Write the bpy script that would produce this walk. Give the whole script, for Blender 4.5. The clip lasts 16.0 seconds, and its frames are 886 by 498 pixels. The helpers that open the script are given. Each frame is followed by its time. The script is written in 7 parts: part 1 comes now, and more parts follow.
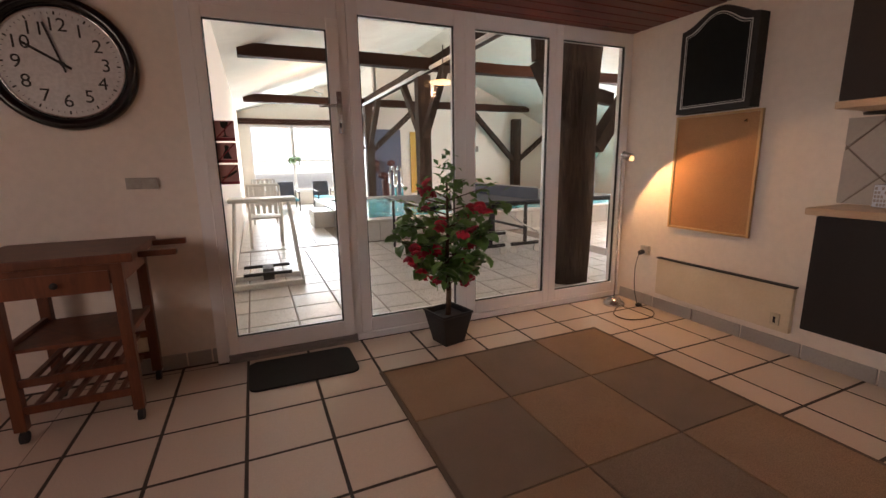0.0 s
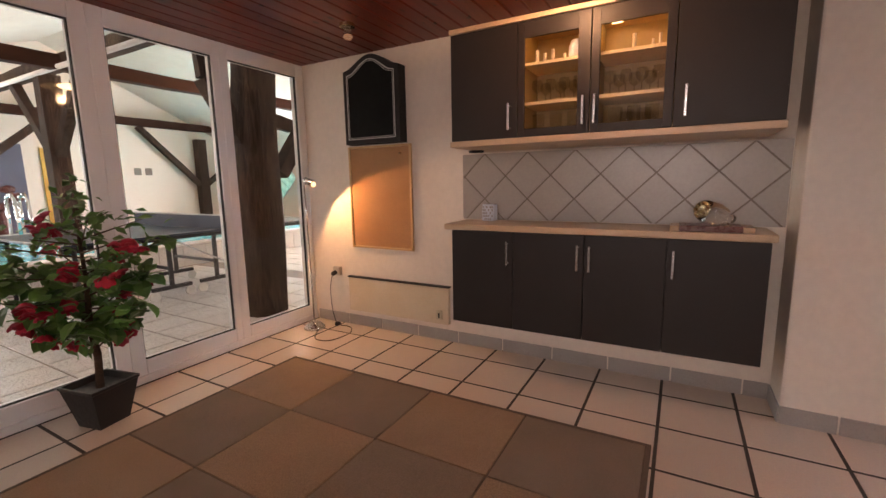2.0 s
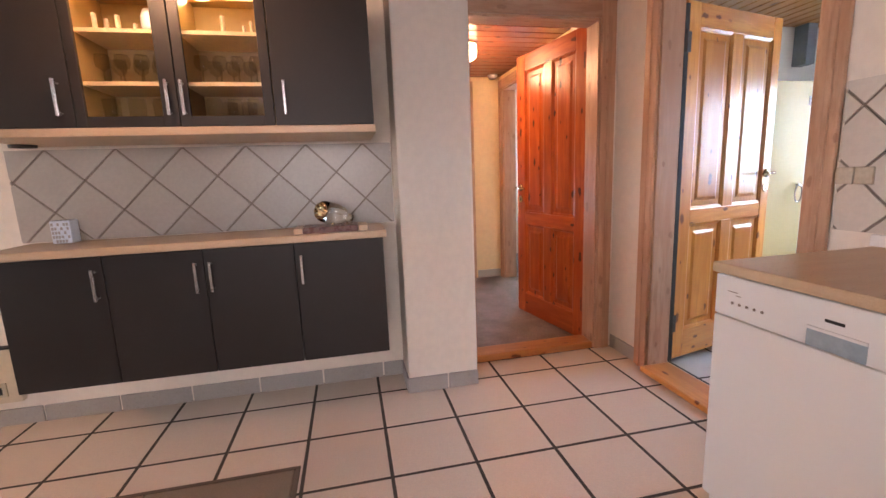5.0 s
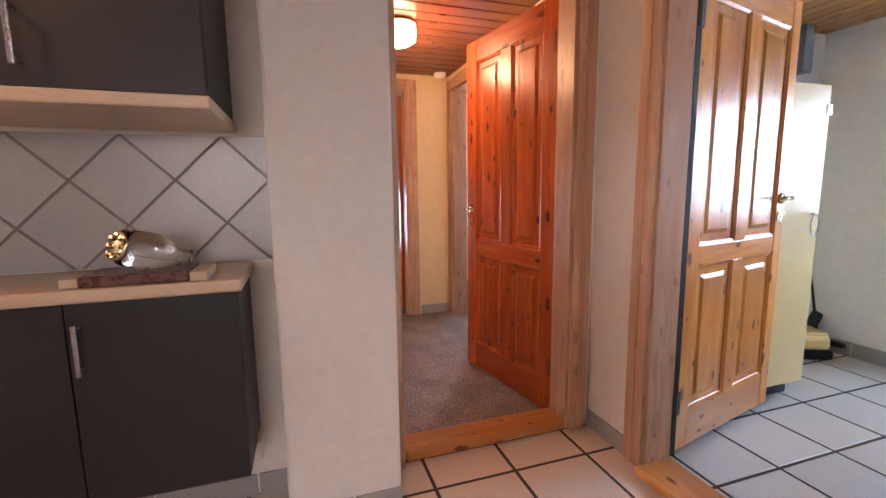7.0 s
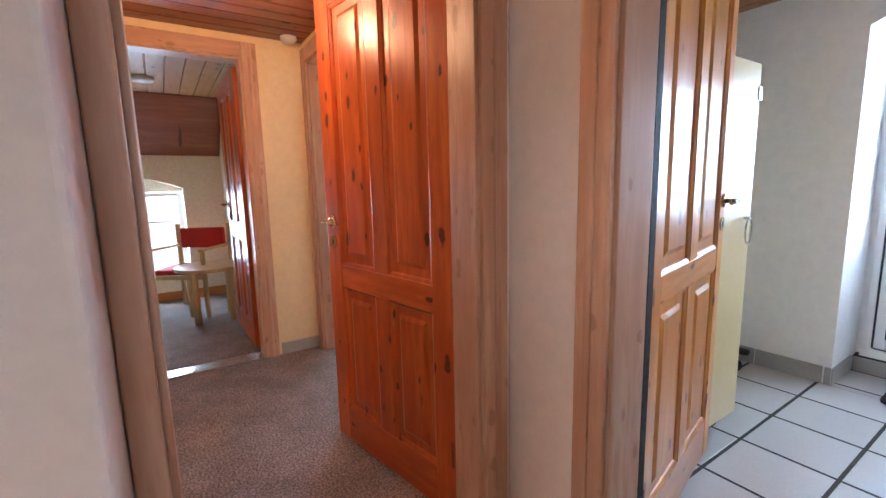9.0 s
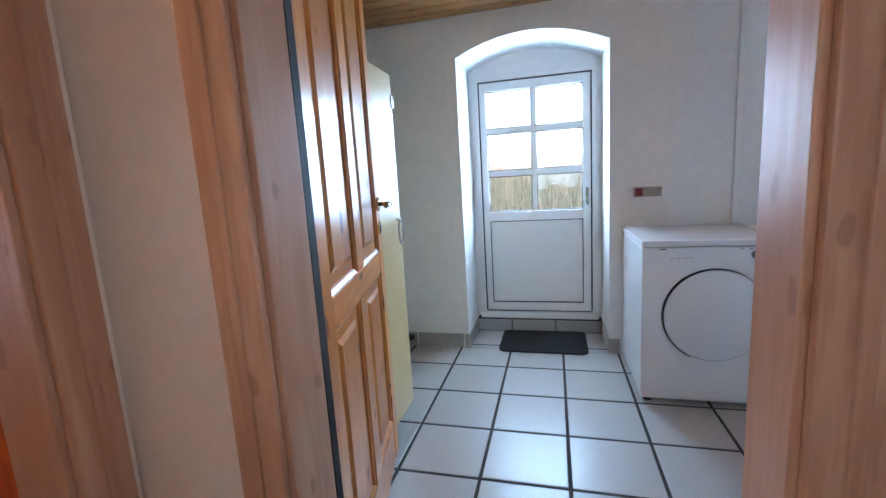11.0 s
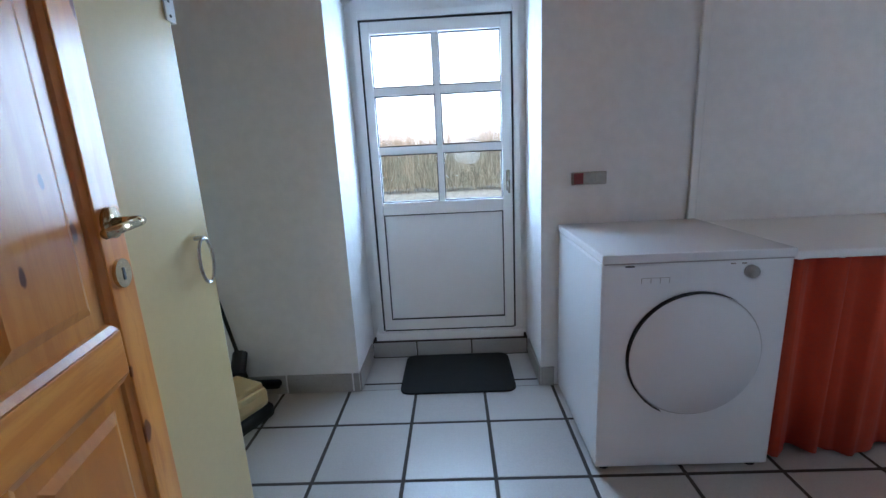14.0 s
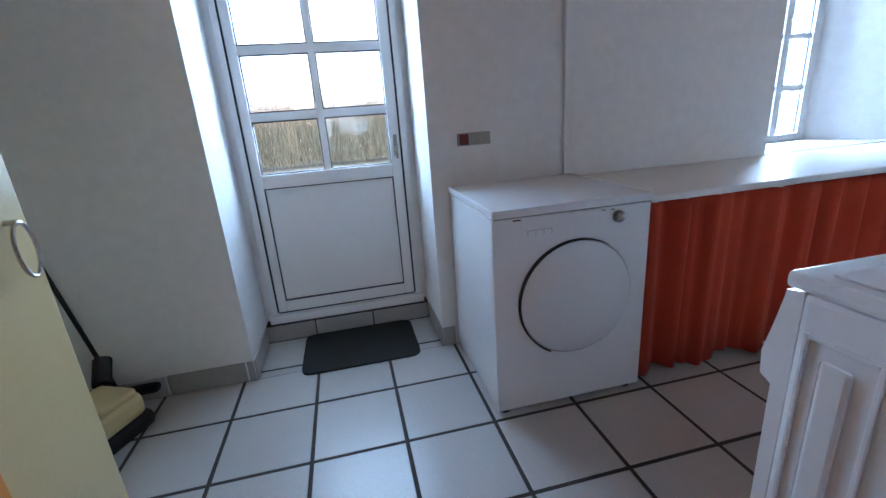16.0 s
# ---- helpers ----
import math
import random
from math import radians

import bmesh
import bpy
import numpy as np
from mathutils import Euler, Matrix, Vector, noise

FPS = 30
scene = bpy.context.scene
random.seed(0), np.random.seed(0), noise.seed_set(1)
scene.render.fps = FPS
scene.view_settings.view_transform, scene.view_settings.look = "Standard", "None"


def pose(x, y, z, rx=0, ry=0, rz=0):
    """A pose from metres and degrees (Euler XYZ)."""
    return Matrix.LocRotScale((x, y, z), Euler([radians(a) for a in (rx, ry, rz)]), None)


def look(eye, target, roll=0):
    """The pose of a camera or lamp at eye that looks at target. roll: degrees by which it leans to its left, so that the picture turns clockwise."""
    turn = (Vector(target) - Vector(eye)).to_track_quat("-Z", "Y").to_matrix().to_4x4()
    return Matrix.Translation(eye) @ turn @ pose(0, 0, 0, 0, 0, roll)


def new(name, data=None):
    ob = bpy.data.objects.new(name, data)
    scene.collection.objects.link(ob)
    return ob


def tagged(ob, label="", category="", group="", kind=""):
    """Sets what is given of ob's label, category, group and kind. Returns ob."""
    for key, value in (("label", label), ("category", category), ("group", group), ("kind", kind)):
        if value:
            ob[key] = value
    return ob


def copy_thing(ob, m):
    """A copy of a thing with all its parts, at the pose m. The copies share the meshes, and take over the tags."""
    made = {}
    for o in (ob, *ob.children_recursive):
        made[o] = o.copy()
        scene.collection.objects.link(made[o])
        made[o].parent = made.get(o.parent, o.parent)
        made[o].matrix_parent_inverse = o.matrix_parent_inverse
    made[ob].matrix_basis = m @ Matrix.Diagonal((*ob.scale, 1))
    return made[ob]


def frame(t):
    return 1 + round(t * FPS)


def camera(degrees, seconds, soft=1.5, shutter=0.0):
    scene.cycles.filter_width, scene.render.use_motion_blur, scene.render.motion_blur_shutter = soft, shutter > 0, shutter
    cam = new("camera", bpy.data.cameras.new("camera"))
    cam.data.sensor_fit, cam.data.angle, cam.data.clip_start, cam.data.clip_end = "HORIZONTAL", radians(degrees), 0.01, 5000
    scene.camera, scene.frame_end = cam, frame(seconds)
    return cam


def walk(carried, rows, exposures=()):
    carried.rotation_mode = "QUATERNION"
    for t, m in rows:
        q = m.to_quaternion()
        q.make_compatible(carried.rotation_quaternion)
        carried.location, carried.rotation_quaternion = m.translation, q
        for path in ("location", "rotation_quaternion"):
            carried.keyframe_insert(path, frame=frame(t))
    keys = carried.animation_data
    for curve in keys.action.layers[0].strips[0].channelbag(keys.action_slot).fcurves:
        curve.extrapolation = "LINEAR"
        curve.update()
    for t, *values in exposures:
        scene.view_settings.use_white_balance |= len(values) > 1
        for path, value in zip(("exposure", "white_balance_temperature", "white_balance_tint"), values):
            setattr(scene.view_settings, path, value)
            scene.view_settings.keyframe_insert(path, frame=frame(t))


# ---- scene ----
cam = camera(91.8, 16.0)
# eye, target and roll by time
PATH = [
    (0, (0.345, 0.019, 1.135), (1.125, 1.818, 0.743), -0.9),
    (0.5, (0.366, 0.008, 1.137), (1.276, 1.753, 0.778), -1.0),
    (1, (0.416, -0.011, 1.144), (1.58, 1.583, 0.822), -0.9),
    (1.5, (0.444, -0.012, 1.14), (1.901, 1.324, 0.837), -1.0),
    (2, (0.494, -0.032, 1.147), (2.224, 0.924, 0.84), -1.0),
    (2.5, (0.53, -0.065, 1.162), (2.417, 0.509, 0.829), -1.2),
    (3, (0.545, -0.114, 1.161), (2.511, 0.043, 0.827), -0.8),
    (3.5, (0.55, -0.156, 1.161), (2.519, -0.259, 0.827), -0.8),
    (4, (0.573, -0.213, 1.164), (2.527, -0.453, 0.812), -1.4),
    (4.2, (0.594, -0.226, 1.16), (2.545, -0.475, 0.801), -1.9),
    (6.3, (1.227, -0.41, 1.128), (3.087, -1.09, 0.847), -1.3),
    (6.5, (1.312, -0.464, 1.128), (3.178, -1.125, 0.846), -1.7),
    (7, (1.493, -0.587, 1.136), (3.376, -1.203, 0.866), -0.7),
    (7.5, (1.681, -0.669, 1.142), (3.512, -1.425, 0.872), -0.6),
    (8, (1.872, -0.725, 1.146), (3.621, -1.654, 0.867), -1.0),
    (8.5, (2.032, -0.836, 1.140), (3.769, -1.783, 0.850), -1.85),
    (9, (2.166, -0.972, 1.162), (3.8215, -2.055, 0.870), -1.35),
    (9.5, (2.282, -1.056, 1.152), (3.661, -2.477, 0.873), -0.8),
    (10, (2.352, -1.123, 1.146), (3.324, -2.853, 0.897), -1.6),
    (10.2, (2.339, -1.14, 1.138), (3.165, -2.944, 0.883), -1.8),
    (12.3, (2.291, -1.529, 1.189), (2.652, -3.458, 0.803), -3.6),
    (12.5, (2.303, -1.593, 1.184), (2.625, -3.526, 0.787), -3.2),
    (13, (2.365, -1.785, 1.178), (2.498, -3.74, 0.782), -3.4),
    (13.5, (2.382, -1.931, 1.169), (2.438, -3.885, 0.746), -3.4),
    (14, (2.367, -2.064, 1.173), (2.431, -4.012, 0.723), -2.9),
    (14.5, (2.371, -2.094, 1.153), (2.262, -4.016, 0.612), -3.9),
    (15, (2.342, -2.078, 1.13), (1.854, -3.914, 0.505), -4.6),
    (15.5, (2.325, -2.076, 1.132), (1.731, -3.878, 0.499), -4.6),
    (16, (2.35, -2.093, 1.136), (1.956, -3.959, 0.536), -4.2),
]
walk(cam, [(t, look(eye, target, roll)) for t, eye, target, roll in PATH], [(0.0, -0.33, 7400, 25), (1.0, -0.24, 7300, 23), (2.0, 0.1, 7500, 27), (3.0, 0.5, 7100, 24), (4.0, 0.88, 6700, 21), (6.5, 0.65, 6500, 22), (9.0, 0.55, 6100, 18), (10.0, 0.4, 5700, 10), (12.5, -0.24, 5600, 13), (13.0, -0.31, 5600, 13), (14.0, -0.45, 5550, 13), (14.5, -0.5, 5500, 13), (16.0, -0.48, 5500, 14)])

# ---- world, sun, large lights ----
world = bpy.data.worlds.new("sky")
scene.world = world
world.use_nodes = True
wn = world.node_tree
sky = wn.nodes.new("ShaderNodeTexSky")
sky.sky_type = "NISHITA"
sky.sun_disc = False
SUN_EL, SUN_AZ = radians(28), radians(20)
sky.sun_elevation, sky.sun_rotation = SUN_EL, SUN_AZ
sky.air_density, sky.dust_density = 1.0, 2.0
wn.links.new(sky.outputs[0], wn.nodes["Background"].inputs[0])
wn.nodes["Background"].inputs[1].default_value = 0.15

sun_data = bpy.data.lights.new("sun", "SUN")
sun_data.energy, sun_data.angle, sun_data.color = 4.2, radians(0.5), (1.0, 0.95, 0.88)
sun = new("sun", sun_data)
sun.matrix_world = look((0, 0, 0), (-math.sin(SUN_AZ) * math.cos(SUN_EL), -math.cos(SUN_AZ) * math.cos(SUN_EL), -math.sin(SUN_EL)))


def area(name, eye, target, w, h, watts, color):
    d = bpy.data.lights.new(name, "AREA")
    d.shape, d.size, d.size_y, d.energy, d.color = "RECTANGLE", w, h, watts, color
    ob = new(name, d)
    ob.matrix_world = look(eye, target)
    return ob


def bulb(name, place, watts, color, radius=0.05):
    d = bpy.data.lights.new(name, "POINT")
    d.energy, d.color, d.shadow_soft_size = watts, color, radius
    ob = new(name, d)
    ob.location = place
    return ob


DAY = (0.57, 0.79, 1.0)
WARM = (1.0, 0.62, 0.3)
area("daylight_yard_door", (2.43, -4.62, 1.45), (2.43, -3.0, 1.2), 0.7, 1.0, 64, DAY)
area("daylight_laundry_window", (-0.37, -4.62, 1.38), (0.6, -3.0, 1.3), 0.5, 1.1, 150, DAY)
area("daylight_pool_front", (1.9, 13.4, 1.4), (2.6, 5.0, 1.0), 3.0, 1.8, 280, (0.66, 0.89, 1.0))
# Fill lamp added out of view to brighten the pool room floor.
area("daylight_pool_side", (9.28, 6.8, 1.2), (3.0, 5.0, 0.4), 3.4, 1.0, 480, (0.9, 0.95, 1.0))
# Warm fill for the kitchen, set in an unseen opening of the west wall.
area("daylight_kitchen_window", (-2.24, 0.2, 1.45), (1.5, 0.0, 1.1), 1.6, 1.0, 20, (1.0, 0.81, 0.69))
area("daylight_sitting_window", (7.93, -0.72, 0.72), (6.0, -0.8, 0.7), 0.85, 0.8, 42, DAY)
# Fill lamp added inside the bedroom, which has no window built.
area("daylight_bedroom_window", (6.45, -3.2, 1.4), (4.5, -2.8, 0.9), 1.0, 1.0, 60, DAY)
bulb("hall_lamp_bulb", (4.16, -1.195, 1.93), 17, (1.0, 0.54, 0.26), 0.05)
bulb("kitchen_ceiling_bulb", (2.42, 0.42, 1.96), 11, (1.0, 0.58, 0.31), 0.04)
spot = bpy.data.lights.new("floor_lamp_bulb", "SPOT")
spot.energy, spot.color, spot.spot_size, spot.spot_blend, spot.shadow_soft_size = 18, (1.0, 0.56, 0.24), radians(130), 0.1, 0.03
spot_ob = new("floor_lamp_bulb", spot)
spot_ob.matrix_world = look((2.90, 2.44, 1.135), (2.93, 1.84, 0.37))


# ---- materials ----
def socket(nt, node, name, value):
    if isinstance(value, bpy.types.NodeSocket):
        nt.links.new(value, node.inputs[name])
    else:
        node.inputs[name].default_value = value


def mixer(nt, fac, a, b, kind="MIX"):
    n = nt.nodes.new("ShaderNodeMix")
    n.data_type, n.blend_type = "RGBA", kind
    socket(nt, n, 0, fac)
    socket(nt, n, 6, a)
    socket(nt, n, 7, b)
    return n.outputs[2]


def ramp(nt, value, a, b, lo=0.0, hi=1.0):
    n = nt.nodes.new("ShaderNodeMapRange")
    for k, v in enumerate((value, a, b, lo, hi)):
        socket(nt, n, k, v)
    if lo < hi or lo > hi:
        n.interpolation_type = "SMOOTHSTEP"
    return n.outputs[0]


def coords(nt, scale=(1, 1, 1), shuffle=True):
    tc = nt.nodes.new("ShaderNodeTexCoord")
    mp = nt.nodes.new("ShaderNodeMapping")
    mp.inputs[3].default_value = scale
    nt.links.new(tc.outputs["Object"], mp.inputs[0])
    if shuffle:
        oi = nt.nodes.new("ShaderNodeObjectInfo")
        mul = nt.nodes.new("ShaderNodeMath")
        mul.operation = "MULTIPLY"
        mul.inputs[1].default_value = 37.0
        nt.links.new(oi.outputs["Random"], mul.inputs[0])
        nt.links.new(mul.outputs[0], mp.inputs[1])
    return mp.outputs[0]


def noise_of(nt, vec, scale, detail=4, rough=0.55):
    n = nt.nodes.new("ShaderNodeTexNoise")
    nt.links.new(vec, n.inputs["Vector"])
    n.inputs["Scale"].default_value, n.inputs["Detail"].default_value, n.inputs["Roughness"].default_value = scale, detail, rough
    return n.outputs[0]


def surface(name, color, second=None, rough=0.5, metal=0.0, scale=3.0, fine=60.0, grain=0.12, bump=0.15, depth=0.002,
            stretch=(1, 1, 1), spread=0.0, gloss_var=0.1, spec=0.5):
    """A material of two scales of noise, with bump; spread: how far alike objects differ in brightness."""
    m = bpy.data.materials.new(name)
    m.use_nodes = True
    nt = m.node_tree
    b = nt.nodes["Principled BSDF"]
    vec = coords(nt, stretch)
    second = second or tuple(c * 0.85 for c in color)
    big = noise_of(nt, vec, scale)
    small = noise_of(nt, vec, fine)
    c = mixer(nt, ramp(nt, big, 0.25, 0.75), (*color, 1), (*second, 1))
    dark = ramp(nt, small, 0.3, 0.7, 1 - grain, 1 + grain * 0.3)
    c = mixer(nt, 1.0, c, dark, "MULTIPLY")
    if spread:
        oi = nt.nodes.new("ShaderNodeObjectInfo")
        c = mixer(nt, 1.0, c, ramp(nt, oi.outputs["Random"], 0, 1, 1 - spread, 1.0), "MULTIPLY")
    socket(nt, b, "Base Color", c)
    socket(nt, b, "Roughness", ramp(nt, small, 0.2, 0.8, max(rough - gloss_var, 0.02), min(rough + gloss_var, 1)) if gloss_var else rough)
    b.inputs["Metallic"].default_value = metal
    b.inputs["Specular IOR Level"].default_value = spec
    if bump:
        bp = nt.nodes.new("ShaderNodeBump")
        bp.inputs["Strength"].default_value, bp.inputs["Distance"].default_value = bump, depth
        nt.links.new(small, bp.inputs["Height"])
        nt.links.new(bp.outputs[0], b.inputs["Normal"])
    return m


def pine(name, light, dark, knot, rough=0.25, along="z", boards=0.0, knots=1.0):
    """Knotty pine with its grain along one axis."""
    m = bpy.data.materials.new(name)
    m.use_nodes = True
    nt = m.node_tree
    b = nt.nodes["Principled BSDF"]
    st = {"x": (1, 9, 9), "y": (9, 1, 9), "z": (9, 9, 1)}[along]
    vec = coords(nt, st)
    warp = noise_of(nt, vec, 1.2, 3)
    grain = noise_of(nt, vec, 5.0, 5, 0.65)
    c = mixer(nt, ramp(nt, warp, 0.3, 0.7), (*light, 1), (*dark, 1))
    c = mixer(nt, ramp(nt, grain, 0.42, 0.62, 0.0, 0.75), c, (*dark, 1))
    tc = nt.nodes.new("ShaderNodeTexCoord")
    sep = nt.nodes.new("ShaderNodeSeparateXYZ")
    nt.links.new(tc.outputs["Object"], sep.inputs[0])
    seed = nt.nodes.new("ShaderNodeObjectInfo").outputs["Random"]

    def calc(kind, p, q):
        n = nt.nodes.new("ShaderNodeMath")
        n.operation = kind
        socket(nt, n, 0, p)
        socket(nt, n, 1, q)
        return n.outputs[0]

    others = [a for a in "XYZ" if a != along.upper()]
    u = calc("ADD", calc("MULTIPLY", calc("ADD", sep.outputs[others[0]], sep.outputs[others[1]]), 15.0), calc("MULTIPLY", seed, 41.0))
    v = calc("ADD", calc("MULTIPLY", sep.outputs[along.upper()], 7.0), calc("MULTIPLY", seed, 17.0))
    uv = nt.nodes.new("ShaderNodeCombineXYZ")
    nt.links.new(u, uv.inputs[0])
    nt.links.new(v, uv.inputs[1])
    vo = nt.nodes.new("ShaderNodeTexVoronoi")
    vo.voronoi_dimensions = "2D"
    vo.inputs["Scale"].default_value = 1.0
    nt.links.new(uv.outputs[0], vo.inputs["Vector"])
    pick = nt.nodes.new("ShaderNodeSeparateColor")
    nt.links.new(vo.outputs["Color"], pick.inputs[0])
    some = ramp(nt, pick.outputs[0], 0.72, 0.76, 0.0, 1.0)
    size = ramp(nt, pick.outputs[1], 0.0, 1.0, 1.7, 0.6)
    wobble = calc("MULTIPLY", calc("SUBTRACT", noise_of(nt, coords(nt, (14, 14, 14)), 2.4, 3), 0.5), 0.24)
    far = calc("ADD", calc("MULTIPLY", vo.outputs["Distance"], size), wobble)
    halo = calc("MULTIPLY", ramp(nt, far, 0.30, 0.10, 0.0, 0.6 * knots), some)
    core = calc("MULTIPLY", ramp(nt, far, 0.16, 0.10, 0.0, 0.92 * knots), some)
    c = mixer(nt, halo, c, (*dark, 1))
    c = mixer(nt, core, c, (*knot, 1))
    oi = nt.nodes.new("ShaderNodeObjectInfo")
    c = mixer(nt, 1.0, c, ramp(nt, oi.outputs["Random"], 0, 1, 0.86, 1.06), "MULTIPLY")
    socket(nt, b, "Base Color", c)
    b.inputs["Roughness"].default_value = rough
    b.inputs["Specular IOR Level"].default_value = 0.36
    bp = nt.nodes.new("ShaderNodeBump")
    bp.inputs["Strength"].default_value, bp.inputs["Distance"].default_value = 0.12, 0.001
    nt.links.new(grain, bp.inputs["Height"])
    nt.links.new(bp.outputs[0], b.inputs["Normal"])
    return m


def glass(name, tint=(1, 1, 1), rough=0.0, alpha=0.9):
    """Thin pane: mostly clear, with a Fresnel-driven mirror coat."""
    m = bpy.data.materials.new(name)
    m.use_nodes = True
    nt = m.node_tree
    nt.nodes.remove(nt.nodes["Principled BSDF"])
    tr = nt.nodes.new("ShaderNodeBsdfTransparent")
    tr.inputs[0].default_value = (*tint, 1)
    gl = nt.nodes.new("ShaderNodeBsdfGlossy")
    gl.inputs["Roughness"].default_value = rough
    lw = nt.nodes.new("ShaderNodeLayerWeight")
    lw.inputs[0].default_value = 0.5
    edge = nt.nodes.new("ShaderNodeMath")
    edge.operation = "POWER"
    nt.links.new(lw.outputs["Facing"], edge.inputs[0])
    edge.inputs[1].default_value = 5.0
    mx = nt.nodes.new("ShaderNodeMixShader")
    nt.links.new(ramp(nt, edge.outputs[0], 0.0, 1.0, 0.015, 0.9), mx.inputs[0])
    nt.links.new(tr.outputs[0], mx.inputs[1])
    nt.links.new(gl.outputs[0], mx.inputs[2])
    nt.links.new(mx.outputs[0], nt.nodes["Material Output"].inputs[0])
    return m


def clear(name, color=(1, 1, 1), ior=1.45):
    m = bpy.data.materials.new(name)
    m.use_nodes = True
    b = m.node_tree.nodes["Principled BSDF"]
    b.inputs["Base Color"].default_value = (*color, 1)
    b.inputs["Transmission Weight"].default_value, b.inputs["Roughness"].default_value, b.inputs["IOR"].default_value = 1.0, 0.02, ior
    return m


def glow(name, color, strength):
    m = bpy.data.materials.new(name)
    m.use_nodes = True
    b = m.node_tree.nodes["Principled BSDF"]
    b.inputs["Base Color"].default_value = (0.9, 0.85, 0.75, 1)
    b.inputs["Emission Color"].default_value, b.inputs["Emission Strength"].default_value = (*color, 1), strength
    return m


PLASTER = surface("white_plaster", (0.80, 0.735, 0.655), (0.785, 0.715, 0.635), 0.85, fine=25, grain=0.04, bump=0.25, depth=0.004)
LAUNDRY_PLASTER = surface("cool_white_plaster", (0.84, 0.83, 0.82), (0.81, 0.80, 0.80), 0.85, fine=18, grain=0.04, bump=0.4, depth=0.005)
HALL_PLASTER = surface("yellow_plaster", (0.80, 0.63, 0.36), (0.78, 0.60, 0.34), 0.8, fine=25, grain=0.05, bump=0.3, depth=0.003)
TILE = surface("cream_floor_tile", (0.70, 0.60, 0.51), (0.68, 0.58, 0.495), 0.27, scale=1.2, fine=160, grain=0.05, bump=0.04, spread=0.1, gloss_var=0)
GROUT = surface("dark_grout", (0.045, 0.036, 0.032), (0.06, 0.05, 0.042), 0.9, fine=90, grain=0.2)
SKIRT = surface("grey_skirting_tile", (0.42, 0.40, 0.38), (0.37, 0.35, 0.33), 0.35, fine=100, grain=0.06, bump=0.05, spread=0.08)
# Door pine, its colour reddened and darkened for the hall's warm lamplight.
PINE_DOOR = pine("varnished_pine", (0.54, 0.125, 0.024), (0.36, 0.062, 0.012), (0.06, 0.012, 0.005), 0.3)
# The same pine, its colour lightened for the laundry's daylight.
PINE_DAYLIT = pine("pale_varnished_pine", (0.72, 0.31, 0.065), (0.56, 0.185, 0.032), (0.14, 0.035, 0.01), 0.28)
PINE_DAYLIT_X = pine("pale_varnished_pine_rail", (0.72, 0.31, 0.065), (0.56, 0.185, 0.032), (0.14, 0.035, 0.01), 0.28, "x")
PINE_LEAN = pine("varnished_pine_rail", (0.54, 0.125, 0.024), (0.36, 0.062, 0.012), (0.06, 0.012, 0.005), 0.3, "x")
PINE_TRIM = pine("limed_pine_trim", (0.60, 0.38, 0.25), (0.46, 0.25, 0.15), (0.2, 0.08, 0.04), 0.4, knots=0.4)
PINE_TRIM_X = pine("limed_pine_trim_flat", (0.60, 0.38, 0.25), (0.46, 0.25, 0.15), (0.2, 0.08, 0.04), 0.4, "x", knots=0.4)
PINE_TRIM_Y = pine("limed_pine_trim_side", (0.60, 0.38, 0.25), (0.46, 0.25, 0.15), (0.2, 0.08, 0.04), 0.4, "y", knots=0.4)
PINE_SILL = pine("orange_pine_threshold", (0.60, 0.27, 0.08), (0.45, 0.17, 0.045), (0.15, 0.04, 0.015), 0.3, "x")
PINE_SILL_Y = pine("orange_pine_threshold_side", (0.60, 0.27, 0.08), (0.45, 0.17, 0.045), (0.15, 0.04, 0.015), 0.3, "y")
RED_BOARD = pine("dark_red_stained_board", (0.19, 0.030, 0.015), (0.13, 0.019, 0.009), (0.05, 0.01, 0.006), 0.35, "x")
HALL_BOARD = pine("stained_board", (0.34, 0.12, 0.06), (0.24, 0.07, 0.035), (0.07, 0.018, 0.01), 0.3, "y")
PINE_BOARD = pine("amber_pine_board", (0.50, 0.25, 0.085), (0.38, 0.165, 0.05), (0.14, 0.05, 0.02), 0.35, "x")
CARPET = surface("grey_brown_carpet", (0.36, 0.31, 0.29), (0.25, 0.215, 0.20), 1.0, scale=6, fine=110, grain=0.65, bump=0.8, depth=0.006, spec=0.1)
GREY_LAMINATE = surface("anthracite_laminate", (0.030, 0.025, 0.024), (0.026, 0.022, 0.021), 0.45, fine=200, grain=0.08, bump=0.03, spec=0.3, gloss_var=0)
WORKTOP = surface("pale_beech_worktop", (0.60, 0.45, 0.31), (0.54, 0.39, 0.26), 0.35, scale=4, fine=50, grain=0.08, bump=0.03, stretch=(6, 1, 6))
SPLASH = surface("warm_grey_wall_tile", (0.46, 0.43, 0.39), (0.42, 0.39, 0.36), 0.3, fine=60, grain=0.05, bump=0.06, spread=0.08, gloss_var=0)
PALE_TILE = surface("cream_wall_tile", (0.66, 0.60, 0.54), (0.64, 0.58, 0.52), 0.25, fine=60, grain=0.04, bump=0.05, spread=0.06, gloss_var=0)
JOINT = surface("brown_grey_joint", (0.27, 0.23, 0.195), None, 0.9, grain=0.15)
PVC = surface("white_plastic_frame", (0.80, 0.79, 0.78), (0.795, 0.785, 0.775), 0.3, fine=30, grain=0.01, bump=0, gloss_var=0)
GASKET = surface("black_rubber", (0.015, 0.015, 0.015), None, 0.6, bump=0)
STEEL = surface("brushed_steel", (0.62, 0.62, 0.62), None, 0.25, 1.0, fine=120, grain=0.1, stretch=(20, 20, 1), bump=0.02)
